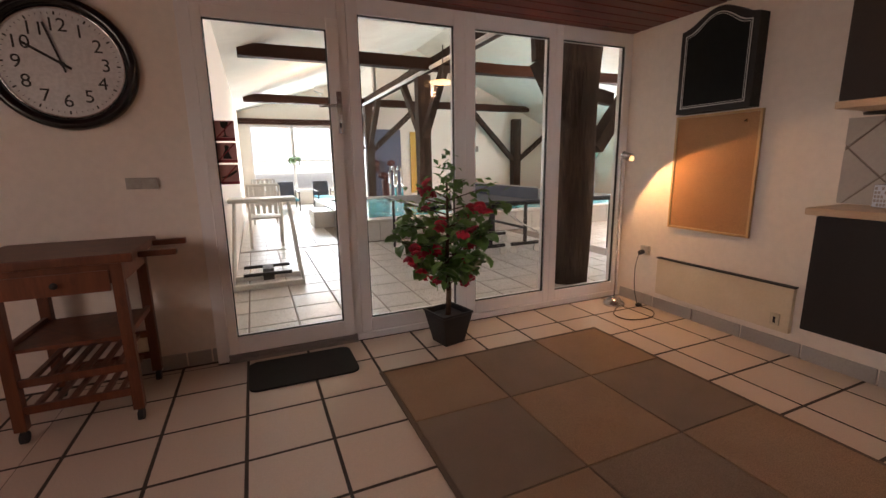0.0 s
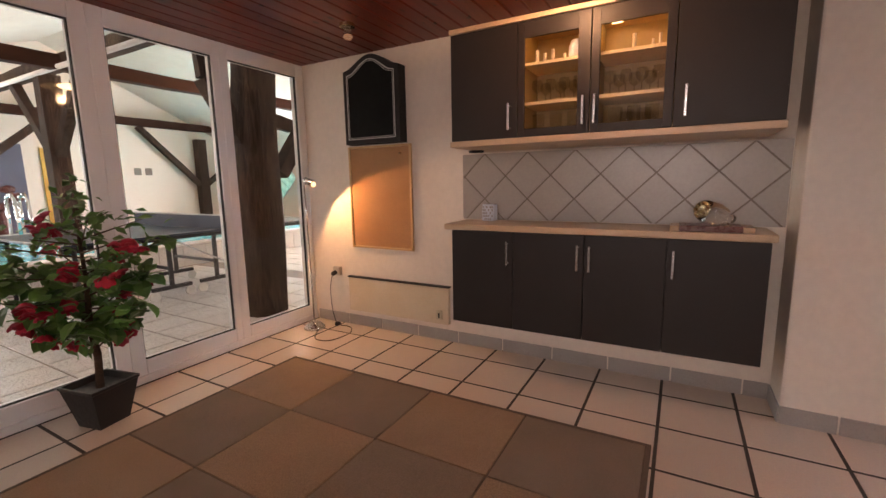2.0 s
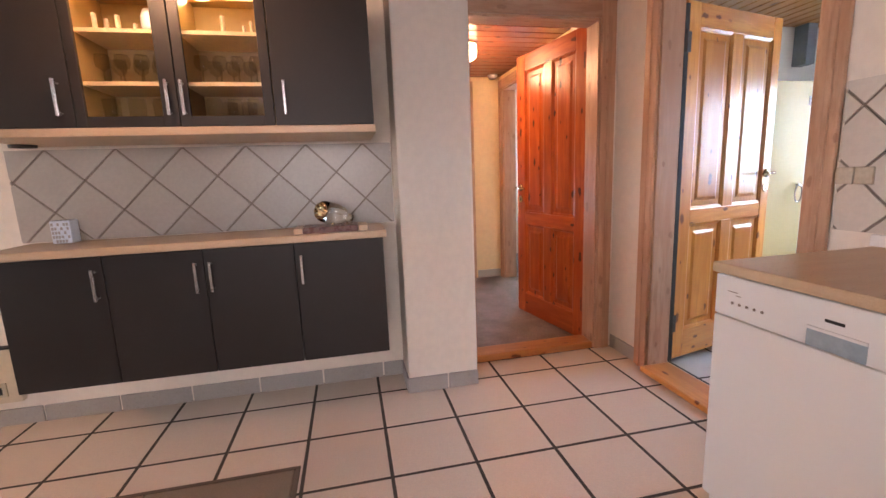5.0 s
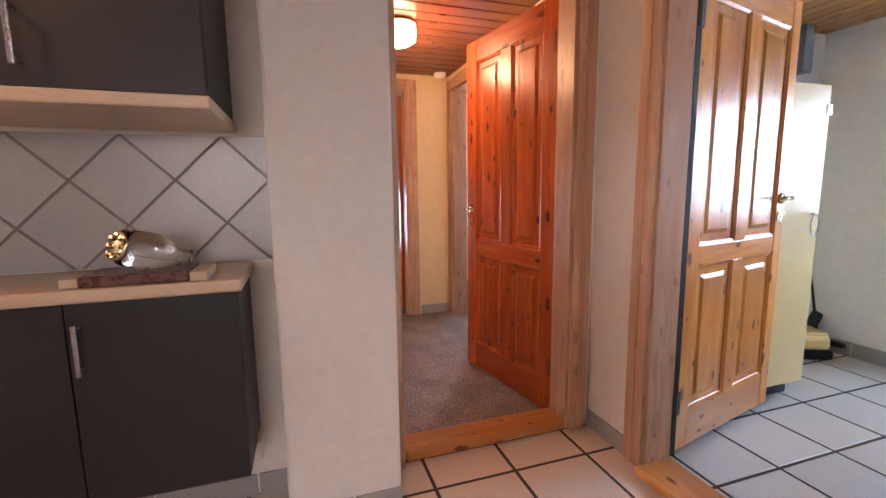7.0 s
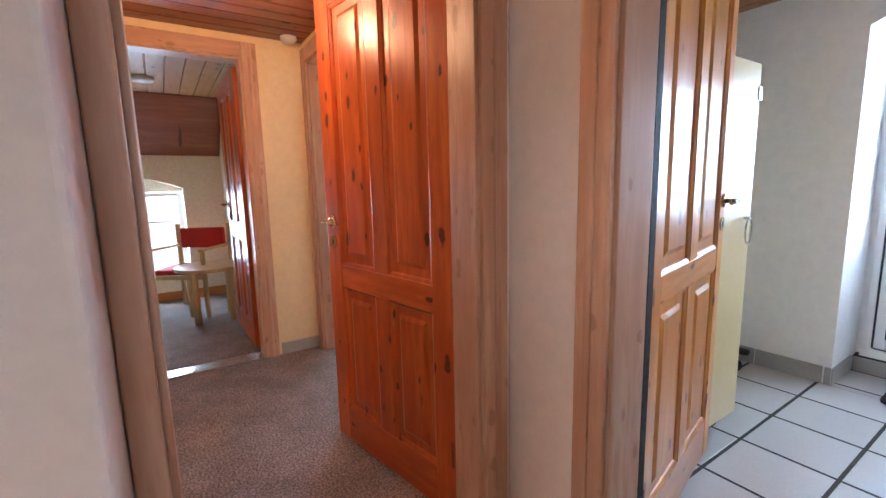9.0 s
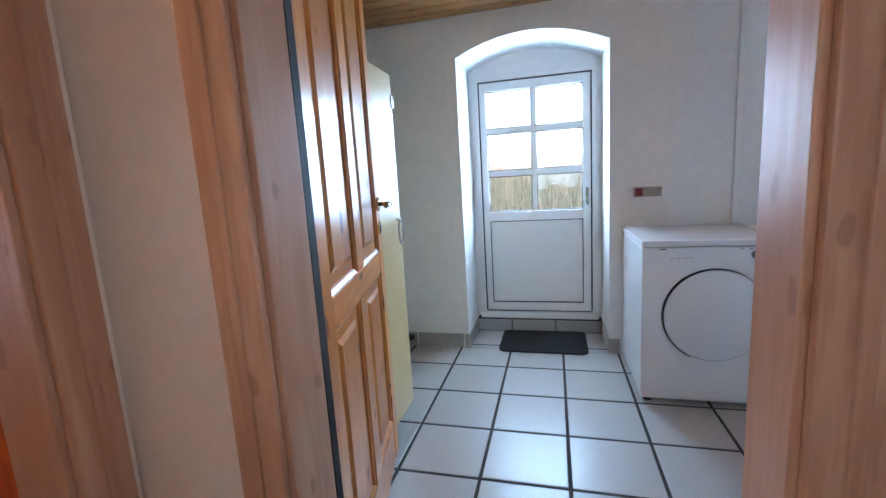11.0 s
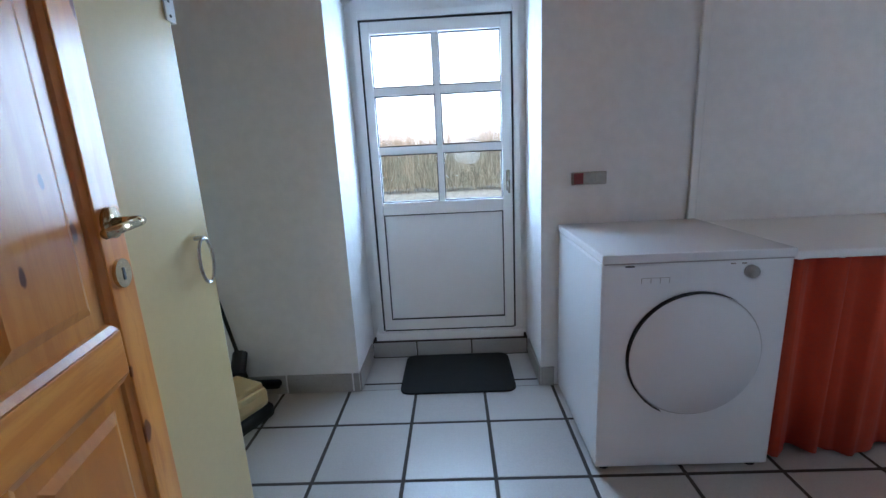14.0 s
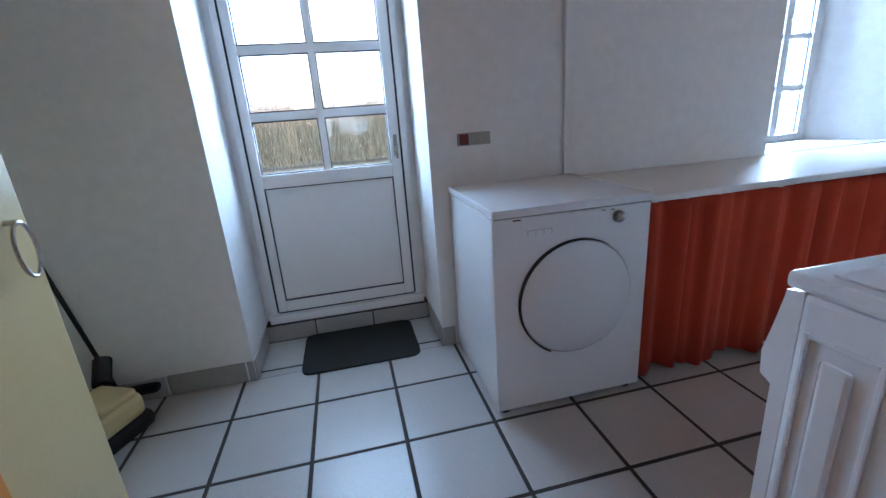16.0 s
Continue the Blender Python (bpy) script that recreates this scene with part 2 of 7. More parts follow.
CHROME = surface("chrome", (0.8, 0.8, 0.8), None, 0.08, 1.0, gloss_var=0.03, bump=0)
BRASS = surface("brass", (0.70, 0.57, 0.36), None, 0.2, 1.0, gloss_var=0.05, bump=0)
IRON = surface("dark_hinge_steel", (0.03, 0.026, 0.024), None, 0.5, 0.0)
PANE = glass("window_glass")
ENAMEL = surface("white_enamel", (0.80, 0.80, 0.81), (0.795, 0.795, 0.805), 0.22, gloss_var=0, grain=0.005, bump=0)
RUG_A = surface("brown_sisal", (0.36, 0.26, 0.18), (0.32, 0.23, 0.16), 1.0, scale=4, fine=300, grain=0.3, bump=0.6, depth=0.003, spec=0.1)
RUG_B = surface("grey_sisal", (0.27, 0.215, 0.17), (0.235, 0.19, 0.15), 1.0, scale=4, fine=300, grain=0.3, bump=0.6, depth=0.003, spec=0.1)
RUG_EDGE = surface("rug_binding", (0.15, 0.115, 0.085), None, 1.0, fine=300, grain=0.3, bump=0.6)
MAT_BLACK = surface("black_ribbed_mat", (0.012, 0.012, 0.012), (0.02, 0.02, 0.02), 0.95, fine=260, grain=0.5, bump=0.8, depth=0.004)
CORK = surface("cork", (0.50, 0.27, 0.13), (0.45, 0.23, 0.105), 0.9, fine=220, grain=0.35, bump=0.4)
BLACKBOARD = surface("blackboard_paint", (0.012, 0.013, 0.013), (0.015, 0.016, 0.016), 0.7, fine=20, grain=0.2, bump=0, spec=0.1)
BLACK_WOOD = surface("black_painted_wood", (0.012, 0.010, 0.009), None, 0.6, grain=0.1)
WHITE_LINE = surface("white_line_paint", (0.62, 0.62, 0.6), None, 0.8, grain=0.1)
PALE_WOOD = pine("pale_frame_wood", (0.62, 0.42, 0.22), (0.52, 0.33, 0.16), (0.3, 0.15, 0.07), 0.45, knots=0.2)
TROLLEY_WOOD = pine("brown_trolley_wood", (0.18, 0.058, 0.026), (0.11, 0.034, 0.016), (0.05, 0.02, 0.01), 0.4, knots=0.3)
YELLOW_PAINT = surface("pale_yellow_paint", (0.72, 0.565, 0.28), (0.70, 0.55, 0.27), 0.3, grain=0.02, bump=0.0, gloss_var=0)
ORANGE_CLOTH = surface("orange_curtain_cloth", (0.55, 0.058, 0.016), (0.45, 0.042, 0.012), 0.85, fine=90, grain=0.1, bump=0.1)
POST_WOOD = surface("weathered_dark_oak", (0.095, 0.066, 0.052), (0.045, 0.030, 0.023), 0.9, scale=2, fine=14, grain=0.5, bump=0.9, depth=0.02, stretch=(5, 5, 0.5), spec=0.12)
BEAM_WOOD = surface("dark_brown_beam", (0.05, 0.021, 0.014), (0.03, 0.012, 0.008), 0.7, scale=2, fine=20, grain=0.3, bump=0.6, depth=0.01, stretch=(1, 4, 4), spec=0.12)
POOL_TILE = surface("grey_white_floor_tile", (0.58, 0.56, 0.53), (0.52, 0.50, 0.47), 0.3, scale=4, fine=80, grain=0.05, bump=0.05)
WATER = surface("pool_water", (0.10, 0.52, 0.62), (0.14, 0.6, 0.70), 0.08, scale=2, fine=8, grain=0.1, bump=0.3, depth=0.02)


# Kitchen tile colour, darkened to match the weaker light on the laundry floor.
TILE_SHADED = surface("pale_laundry_floor_tile", (0.53, 0.50, 0.47), (0.50, 0.475, 0.45), 0.3, scale=1.2, fine=160, grain=0.06, bump=0.04, spread=0.1, gloss_var=0)


# ---- mesh helpers ----
def link_mesh(name, bm, material, parent=None, label="", smooth=False):
    me = bpy.data.meshes.new(name)
    bmesh.ops.recalc_face_normals(bm, faces=bm.faces)
    bm.to_mesh(me)
    bm.free()
    for mt in material if isinstance(material, (list, tuple)) else (material,):
        me.materials.append(mt)
    if smooth:
        me.shade_smooth()
    ob = new(name, me)
    if parent:
        ob.parent = parent
    if label:
        tagged(ob, label)
    return ob


def part(name, bm, material, parent, label="", smooth=False):
    return link_mesh(name, bm, material, parent, label, smooth)


def thing(name, label, category, group="", at=(0, 0, 0), rz=0):
    ob = new(name)
    ob.empty_display_size = 0.1
    ob.matrix_world = pose(*at, 0, 0, rz)
    return tagged(ob, label, category, group)


def box(bm, lo, hi, bevel=0.0, m=None):
    """A box between two corners, added to bm."""
    lo, hi = [min(a, b) for a, b in zip(lo, hi)], [max(a, b) for a, b in zip(lo, hi)]
    made = bmesh.ops.create_cube(bm, size=1)
    vs = made["verts"]
    for v in vs:
        v.co = Vector([lo[k] if v.co[k] < 0 else hi[k] for k in range(3)])
    if bevel:
        es = list({e for v in vs for e in v.link_edges})
        vs2 = bmesh.ops.bevel(bm, geom=es, offset=bevel, segments=2, affect="EDGES", profile=0.6)["verts"]
        vs = list({v for v in vs2} | {v for v in vs if v.is_valid})
    if m is not None:
        bmesh.ops.transform(bm, matrix=m, verts=[v for v in vs if v.is_valid])
    return bm


def boxes(*items, bevel=0.0):
    bm = bmesh.new()
    for lo, hi in items:
        box(bm, lo, hi, bevel)
    return bm


def tube(bm, a, b, r, r2=None, seg=12):
    """A closed round rod from a to b."""
    a, b = Vector(a), Vector(b)
    d = b - a
    m = Matrix.Translation((a + b) / 2) @ d.to_track_quat("Z", "Y").to_matrix().to_4x4()
    bmesh.ops.create_cone(bm, cap_ends=True, segments=seg, radius1=r, radius2=r if r2 is None else r2, depth=d.length, matrix=m)
    return bm


def pipe(bm, pts, r, seg=8):
    for a, b in zip(pts, pts[1:]):
        tube(bm, a, b, r, seg=seg)
    for p in pts[1:-1]:
        bmesh.ops.create_uvsphere(bm, u_segments=seg, v_segments=max(seg // 2, 4), radius=r, matrix=Matrix.Translation(p))
    return bm


def prism(bm, outline, axis, a, b):
    """An outline in two axes, drawn out along the third from a to b."""
    k = "xyz".index(axis)
    rings = []
    for at in (a, b):
        ring = []
        for u, v in outline:
            co = [u, v]
            co.insert(k, at)
            ring.append(bm.verts.new(co))
        rings.append(ring)
    bm.faces.new(rings[0])
    bm.faces.new(rings[1][::-1])
    n = len(outline)
    for i in range(n):
        bm.faces.new((rings[0][i], rings[1][i], rings[1][(i + 1) % n], rings[0][(i + 1) % n]))
    return bm


def lathe(bm, profile, seg=20, m=None):
    """A closed turned shape from (radius, z) rows."""
    rings = []
    for r, z in profile:
        rings.append([bm.verts.new(Vector((max(r, 0.0004) * math.cos(2 * math.pi * k / seg), max(r, 0.0004) * math.sin(2 * math.pi * k / seg), z))) for k in range(seg)])
    for a, b in zip(rings, rings[1:]):
        for k in range(seg):
            bm.faces.new((a[k], a[(k + 1) % seg], b[(k + 1) % seg], b[k]))
    bm.faces.new(rings[0][::-1])
    bm.faces.new(rings[-1])
    if m is not None:
        bmesh.ops.transform(bm, matrix=m, verts=[v for ring in rings for v in ring])
    return bm


def structure(name, bm, material, label, category=""):
    ob = link_mesh(name, bm, material)
    return tagged(ob, label, category or name.split("_")[0], "", "structure")


# ---- the large structure ----
KZ, LZ, HZ = 2.09, 2.15, 2.13  # ceiling heights: kitchen, laundry, hall

structure("wall_east", boxes(((3.14, -0.93, 0), (3.26, 2.72, 2.3)), ((3.14, -1.745, 2.0), (3.26, -0.93, 2.3)), ((3.14, -1.85, 0), (3.26, -1.745, 2.3))),
          PLASTER, "white rough-plastered kitchen wall with a doorway to the hall", "wall")
structure("chimney_breast", boxes(((2.89, -0.877, 0), (3.138, -0.495, KZ)), bevel=0.012), PLASTER, "white plastered pillar standing out from the kitchen wall", "pillar")
structure("wall_partition", boxes(((2.79, -1.98, 0), (3.7, -1.852, 2.3)), ((1.985, -1.98, 2.0), (2.79, -1.852, 2.3)), ((-2.3, -1.98, 0), (1.985, -1.852, 2.3))),
          PLASTER, "white plastered wall between kitchen and laundry with a doorway", "wall")
structure("wall_clock_side", boxes(((-2.3, 2.74, 0), (0.06, 2.86, 2.3)), ((0.06, 2.76, 2.085), (3.14, 2.86, 2.3))), PLASTER, "white plastered wall beside the glazed screen", "wall")
# Out of view; its opening is assumed, to hold the kitchen fill lamp.
structure("wall_west", boxes(((-2.3, -1.85, 0), (-2.2, 2.74, 0.9)), ((-2.3, -1.85, 2.0), (-2.2, 2.74, 2.3)), ((-2.3, -1.85, 0.9), (-2.2, -0.7, 2.0)), ((-2.3, 1.1, 0.9), (-2.2, 2.74, 2.0))),
          PLASTER, "white plastered wall with an unseen opening added for the fill lamp", "wall")
structure("floor_bed", boxes(((-2.3, -4.7, -0.12), (3.262, 2.9, -0.0014)), ((3.262, -4.7, -0.12), (3.75, -1.98, -0.0014))), GROUT, "dark grout bed under the floor tiles", "floor")
structure("wall_laundry_east", boxes(((3.6, -4.6, 0), (3.72, -1.98, 2.3))), LAUNDRY_PLASTER, "cool white plastered laundry wall", "wall")
structure("wall_laundry_north", boxes(((2.80, -1.992, 0), (3.6, -1.982, 2.2)), ((1.02, -1.992, 0), (1.95, -1.982, 2.2)), ((1.95, -1.992, 2.0), (2.8, -1.982, 2.2))), LAUNDRY_PLASTER,
          "cool white plaster skin on the laundry side of the partition", "wall")
structure("wall_return", boxes(((1.02, -2.787, 0), (1.15, -1.994, 2.2)), bevel=0.01), LAUNDRY_PLASTER, "white plastered wall end beside the washing machine", "wall")
structure("wall_laundry_west", boxes(((-2.3, -4.6, 0), (-2.2, -1.98, 2.3))), LAUNDRY_PLASTER, "white plastered far laundry wall", "wall")


def arch_outline(x0, x1, spring, crown, steps=10):
    """The top edge of a shallow arch from x0 to x1."""
    return [(x0 + (x1 - x0) * k / steps, spring + (crown - spring) * (1 - (2 * k / steps - 1) ** 2)) for k in range(steps + 1)]


def arched_band(bm, x0, x1, spring, crown, top, ya, yb):
    """The wall over a shallow arch, as one solid."""
    arc = arch_outline(x0, x1, spring, crown)
    prism(bm, [(x, z) for x, z in arc] + [(x1, top), (x0, top)], "y", ya, yb)


bm = bmesh.new()
box(bm, (2.885, -4.62, 0), (3.72, -4.02, 2.3))
box(bm, (0.12, -4.62, 0), (1.975, -4.02, 2.3))
box(bm, (-0.85, -4.62, 0), (0.12, -4.02, 0.78))
box(bm, (-0.85, -4.62, 1.95), (0.12, -4.02, 2.3))
prism(bm, [(-0.85, -4.02), (-0.85, -4.62), (-0.64, -4.62), (-0.64, -4.42)], "z", 0.78, 1.95)
prism(bm, [(0.12, -4.02), (-0.10, -4.42), (-0.10, -4.62), (0.12, -4.62)], "z", 0.78, 1.95)
box(bm, (-2.3, -4.62, 0), (-0.85, -4.02, 2.3))
arched_band(bm, 1.975, 2.885, 1.905, 2.012, 2.3, -4.02, -4.62)
structure("wall_outer", bm, LAUNDRY_PLASTER, "thick white plastered outer wall with an arched door niche and a deep window", "wall")
structure("chase_pipe_cover", boxes(((1.285, -4.018, 0.80), (1.325, -4.0, LZ)), bevel=0.008), LAUNDRY_PLASTER, "white boxed riser on the laundry wall", "trim")
# plaster that fills the niche round the door frame
bm = bmesh.new()
box(bm, (2.008, -4.60, 1.866), (2.850, -4.44, 2.2))
box(bm, (2.851, -4.60, 0.1), (2.888, -4.44, 2.2))
box(bm, (1.972, -4.60, 0.1), (2.007, -4.44, 2.2))
structure("niche_surround", bm, LAUNDRY_PLASTER, "white plaster rebate round the yard door", "wall")


def boards(name, x0, x1, y0, y1, z, width, along, material, label):
    """A boarded ceiling, all its tongue-and-groove boards in one mesh."""
    bm = bmesh.new()
    a0, a1 = (y0, y1) if along == "x" else (x0, x1)
    n = max(1, round((a1 - a0) / width))
    w = (a1 - a0) / n
    for k in range(n):
        p, q = a0 + k * w + 0.002, a0 + (k + 1) * w - 0.002
        if along == "x":
            prism(bm, [(p, z + 0.006), (p + 0.006, z), (q - 0.006, z), (q, z + 0.006), (q, z + 0.02), (p, z + 0.02)], "x", x0, x1)
        else:
            prism(bm, [(p, z + 0.006), (p + 0.006, z), (q - 0.006, z), (q, z + 0.006), (q, z + 0.02), (p, z + 0.02)], "y", y0, y1)
    box(bm, (x0, y0, z + 0.022), (x1, y1, z + 0.10))
    return structure(name, bm, material, label, "ceiling")


boards("ceiling_kitchen", -2.2, 3.14, -1.85, 2.735, KZ, 0.11, "x", RED_BOARD, "dark red stained tongue-and-groove board ceiling")
boards("ceiling_laundry", -2.2, 3.6, -4.02, -1.992, LZ, 0.095, "x", PINE_BOARD, "amber pine board ceiling")
boards("ceiling_hall", 3.262, 5.25, -1.88, -0.30, HZ, 0.12, "y", HALL_BOARD, "knotty stained pine board ceiling")

# hall and the rooms beyond it
structure("floor_hall", boxes(((3.262, -1.98, -0.12), (8.6, 1.6, 0.0)), ((3.74, -4.6, -0.12), (8.6, -1.98, 0.0))), CARPET, "mottled grey-brown carpet", "floor")
structure("wall_hall_end", boxes(((5.25, -1.98, 0), (5.37, -1.50, 2.3)), ((5.25, -1.50, 2.0), (5.37, -0.74, 2.3)), ((5.25, -0.74, 0), (5.37, 0.0, 2.3))), HALL_PLASTER, "pale yellow plastered hall end wall", "wall")
structure("wall_hall_side", boxes(((5.155, -2.0, 0), (5.25, -1.88, 2.3)), ((4.30, -2.0, 2.0), (5.155, -1.88, 2.3)), ((3.724, -2.0, 0), (4.30, -1.88, 2.3)), ((3.262, -1.98, 2.3), (3.724, -1.88, 2.31))), HALL_PLASTER,
          "pale yellow plastered hall side wall with a doorway", "wall")
structure("wall_hall_north", boxes(((3.26, -0.30, 0), (5.25, -0.20, 2.3))), HALL_PLASTER, "pale yellow plastered hall wall", "wall")
structure("wall_hall_west", boxes(((3.262, -0.93, 0), (3.272, -0.30, HZ)), ((3.262, -1.88, 2.0), (3.272, -0.93, HZ))), HALL_PLASTER, "pale yellow plaster skin on the hall side", "wall")


# ---- floor tiles ----
def tile_mesh(w, d, h=0.008, bevel=0.004):
    bm = bmesh.new()
    top = [(-w / 2 + bevel, -d / 2 + bevel), (w / 2 - bevel, -d / 2 + bevel), (w / 2 - bevel, d / 2 - bevel), (-w / 2 + bevel, d / 2 - bevel)]
    low = [(-w / 2, -d / 2), (w / 2, -d / 2), (w / 2, d / 2), (-w / 2, d / 2)]
    t = [bm.verts.new((x, y, 0)) for x, y in top]
    m = [bm.verts.new((x, y, -0.002)) for x, y in low]
    b = [bm.verts.new((x, y, -h)) for x, y in low]
    bm.faces.new(t)
    for r, s in ((t, m), (m, b)):
        for k in range(4):
            bm.faces.new((r[k], s[k], s[(k + 1) % 4], r[(k + 1) % 4]))
    return bm


PITCH, JOINT_W = 0.34, 0.012
TILE_CACHE = {}


def floor_tiles(parent, x0, x1, y0, y1, material, name="tile", gx=2.6, gy=0.0):
    """Tiles of the common grid cut to a rectangle; alike tiles share their mesh."""
    i0, i1 = math.floor((x0 - gx) / PITCH), math.ceil((x1 - gx) / PITCH)
    j0, j1 = math.floor((y0 - gy) / PITCH), math.ceil((y1 - gy) / PITCH)
    for i in range(i0, i1):
        for j in range(j0, j1):
            a0, a1 = max(gx + i * PITCH + JOINT_W / 2, x0), min(gx + (i + 1) * PITCH - JOINT_W / 2, x1)
            b0, b1 = max(gy + j * PITCH + JOINT_W / 2, y0), min(gy + (j + 1) * PITCH - JOINT_W / 2, y1)
            if a1 - a0 < 0.02 or b1 - b0 < 0.02:
                continue
            key = (round(a1 - a0, 3), round(b1 - b0, 3), material.name)
            if key not in TILE_CACHE:
                me = bpy.data.meshes.new(name)
                t = tile_mesh(*key[:2])
                t.to_mesh(me)
                t.free()
                me.materials.append(material)
                TILE_CACHE[key] = me
            ob = new(name, TILE_CACHE[key])
            ob.parent = parent
            ob.location = ((a0 + a1) / 2, (b0 + b1) / 2, 0.0)
            ob.rotation_euler = (random.uniform(-0.0012, 0.0012), random.uniform(-0.0012, 0.0012), 0)


def skirting(parent, a, b, inward, material=SKIRT, height=0.085, length=0.33, thick=0.009, name="skirting_tile"):
    """Skirting tiles along a wall's foot from a to b, thick towards inward."""
    a, b, n = Vector(a), Vector(b), Vector(inward)
    run = (b - a).length
    way = (b - a) / run
    count = max(1, math.ceil(run / (length + 0.008)))
    for k in range(count):
        s, e = k * (length + 0.008), min(k * (length + 0.008) + length, run)
        if e - s < 0.015:
            continue
        p, q = a + way * s, a + way * e + n * thick
        part(name, box(bmesh.new(), (p.x, p.y, 0.0), (q.x, q.y, height), 0.003), material, parent)


# ---- timber door casings, thresholds and leaves ----
def casing_x(name, x, y0, y1, depth, top, side, label, width=0.085, thick=0.018, sides=(True, True)):
    """Casing of a doorway in a wall across x: faces on the side given, jamb lining through the wall."""
    th = thing(name, label, "door frame")
    th["kind"] = "structure"
    f0, f1 = (x - thick, x) if side < 0 else (x, x + thick)
    if sides[0]:
        part("casing", boxes(((f0, y0 - width, 0), (f1, y0 + 0.008, top + width)), bevel=0.005), PINE_TRIM, th)
        part("bead", boxes(((f0 - 0.006, y0 - width * 0.62, 0), (f1, y0 - width * 0.38, top)), bevel=0.004), PINE_TRIM, th)
    if sides[1]:
        part("casing", boxes(((f0, y1 - 0.008, 0), (f1, y1 + width, top + width)), bevel=0.005), PINE_TRIM, th)
        part("bead", boxes(((f0 - 0.006, y1 + width * 0.38, 0), (f1, y1 + width * 0.62, top)), bevel=0.004), PINE_TRIM, th)
    part("head_casing", boxes(((f0, y0 + 0.009, top - 0.008), (f1, y1 - 0.009, top + width)), bevel=0.005), PINE_TRIM_Y, th)
    d0, d1 = x, x + depth
    part("jamb", boxes(((d0, y0, 0), (d1, y0 + 0.02, top)), bevel=0.003), PINE_TRIM, th)
    part("jamb", boxes(((d0, y1 - 0.02, 0), (d1, y1, top)), bevel=0.003), PINE_TRIM, th)
    part("head", boxes(((d0, y0 + 0.02, top - 0.02), (d1, y1 - 0.02, top))), PINE_TRIM_Y, th)
    return th


def casing_y(name, y, x0, x1, depth, top, side, label, width=0.085, thick=0.018):
    th = thing(name, label, "door frame")
    th["kind"] = "structure"
    f0, f1 = (y - thick, y) if side < 0 else (y, y + thick)
    g = f0 - 0.006 if side < 0 else f1 + 0.006
    part("casing", boxes(((x0 - width, f0, 0), (x0 + 0.008, f1, top + width)), bevel=0.005), PINE_TRIM, th)
    part("casing", boxes(((x1 - 0.008, f0, 0), (x1 + width, f1, top + width)), bevel=0.005), PINE_TRIM, th)
    part("bead", boxes(((x1 + width * 0.4, min(f0, g), 0), (x1 + width * 0.65, max(f1, g), top)), bevel=0.004), PINE_TRIM, th)
    part("bead", boxes(((x0 - width * 0.65, min(f0, g), 0), (x0 - width * 0.4, max(f1, g), top)), bevel=0.004), PINE_TRIM, th)
    part("head_casing", boxes(((x0 + 0.009, f0, top - 0.008), (x1 - 0.009, f1, top + width)), bevel=0.005), PINE_TRIM_X, th)
    d0, d1 = y - depth, y
    part("jamb", boxes(((x0, d0, 0), (x0 + 0.02, d1, top)), bevel=0.003), PINE_TRIM, th)
    part("jamb", boxes(((x1 - 0.02, d0, 0), (x1, d1, top)), bevel=0.003), PINE_TRIM, th)
    part("head", boxes(((x0 + 0.02, d0, top - 0.02), (x1 - 0.02, d1, top))), PINE_TRIM_X, th)
    return th


def lever(parent, x, y, z, way, face, metal=BRASS):
    """A lever handle with rose and key plate on the face at y; way: to which side the lever points."""
    bm = bmesh.new()
    tube(bm, (x, y, z), (x, y + face * 0.008, z), 0.027, seg=20)
    tube(bm, (x, y + face * 0.006, z), (x, y + face * 0.05, z), 0.009)
    pipe(bm, [(x, y + face * 0.05, z), (x + way * 0.03, y + face * 0.055, z), (x + way * 0.115, y + face * 0.05, z - 0.004)], 0.008)
    part("lever_handle", bm, metal, parent, "polished brass lever handle", True)
    bm = tube(bmesh.new(), (x, y, z - 0.09), (x, y + face * 0.006, z - 0.09), 0.026, seg=20)
    part("key_plate", bm, metal, parent)
    part("keyhole", boxes(((x - 0.003, y + face * 0.0065, z - 0.102), (x + 0.003, y + face * 0.0072, z - 0.08))), GASKET, parent)


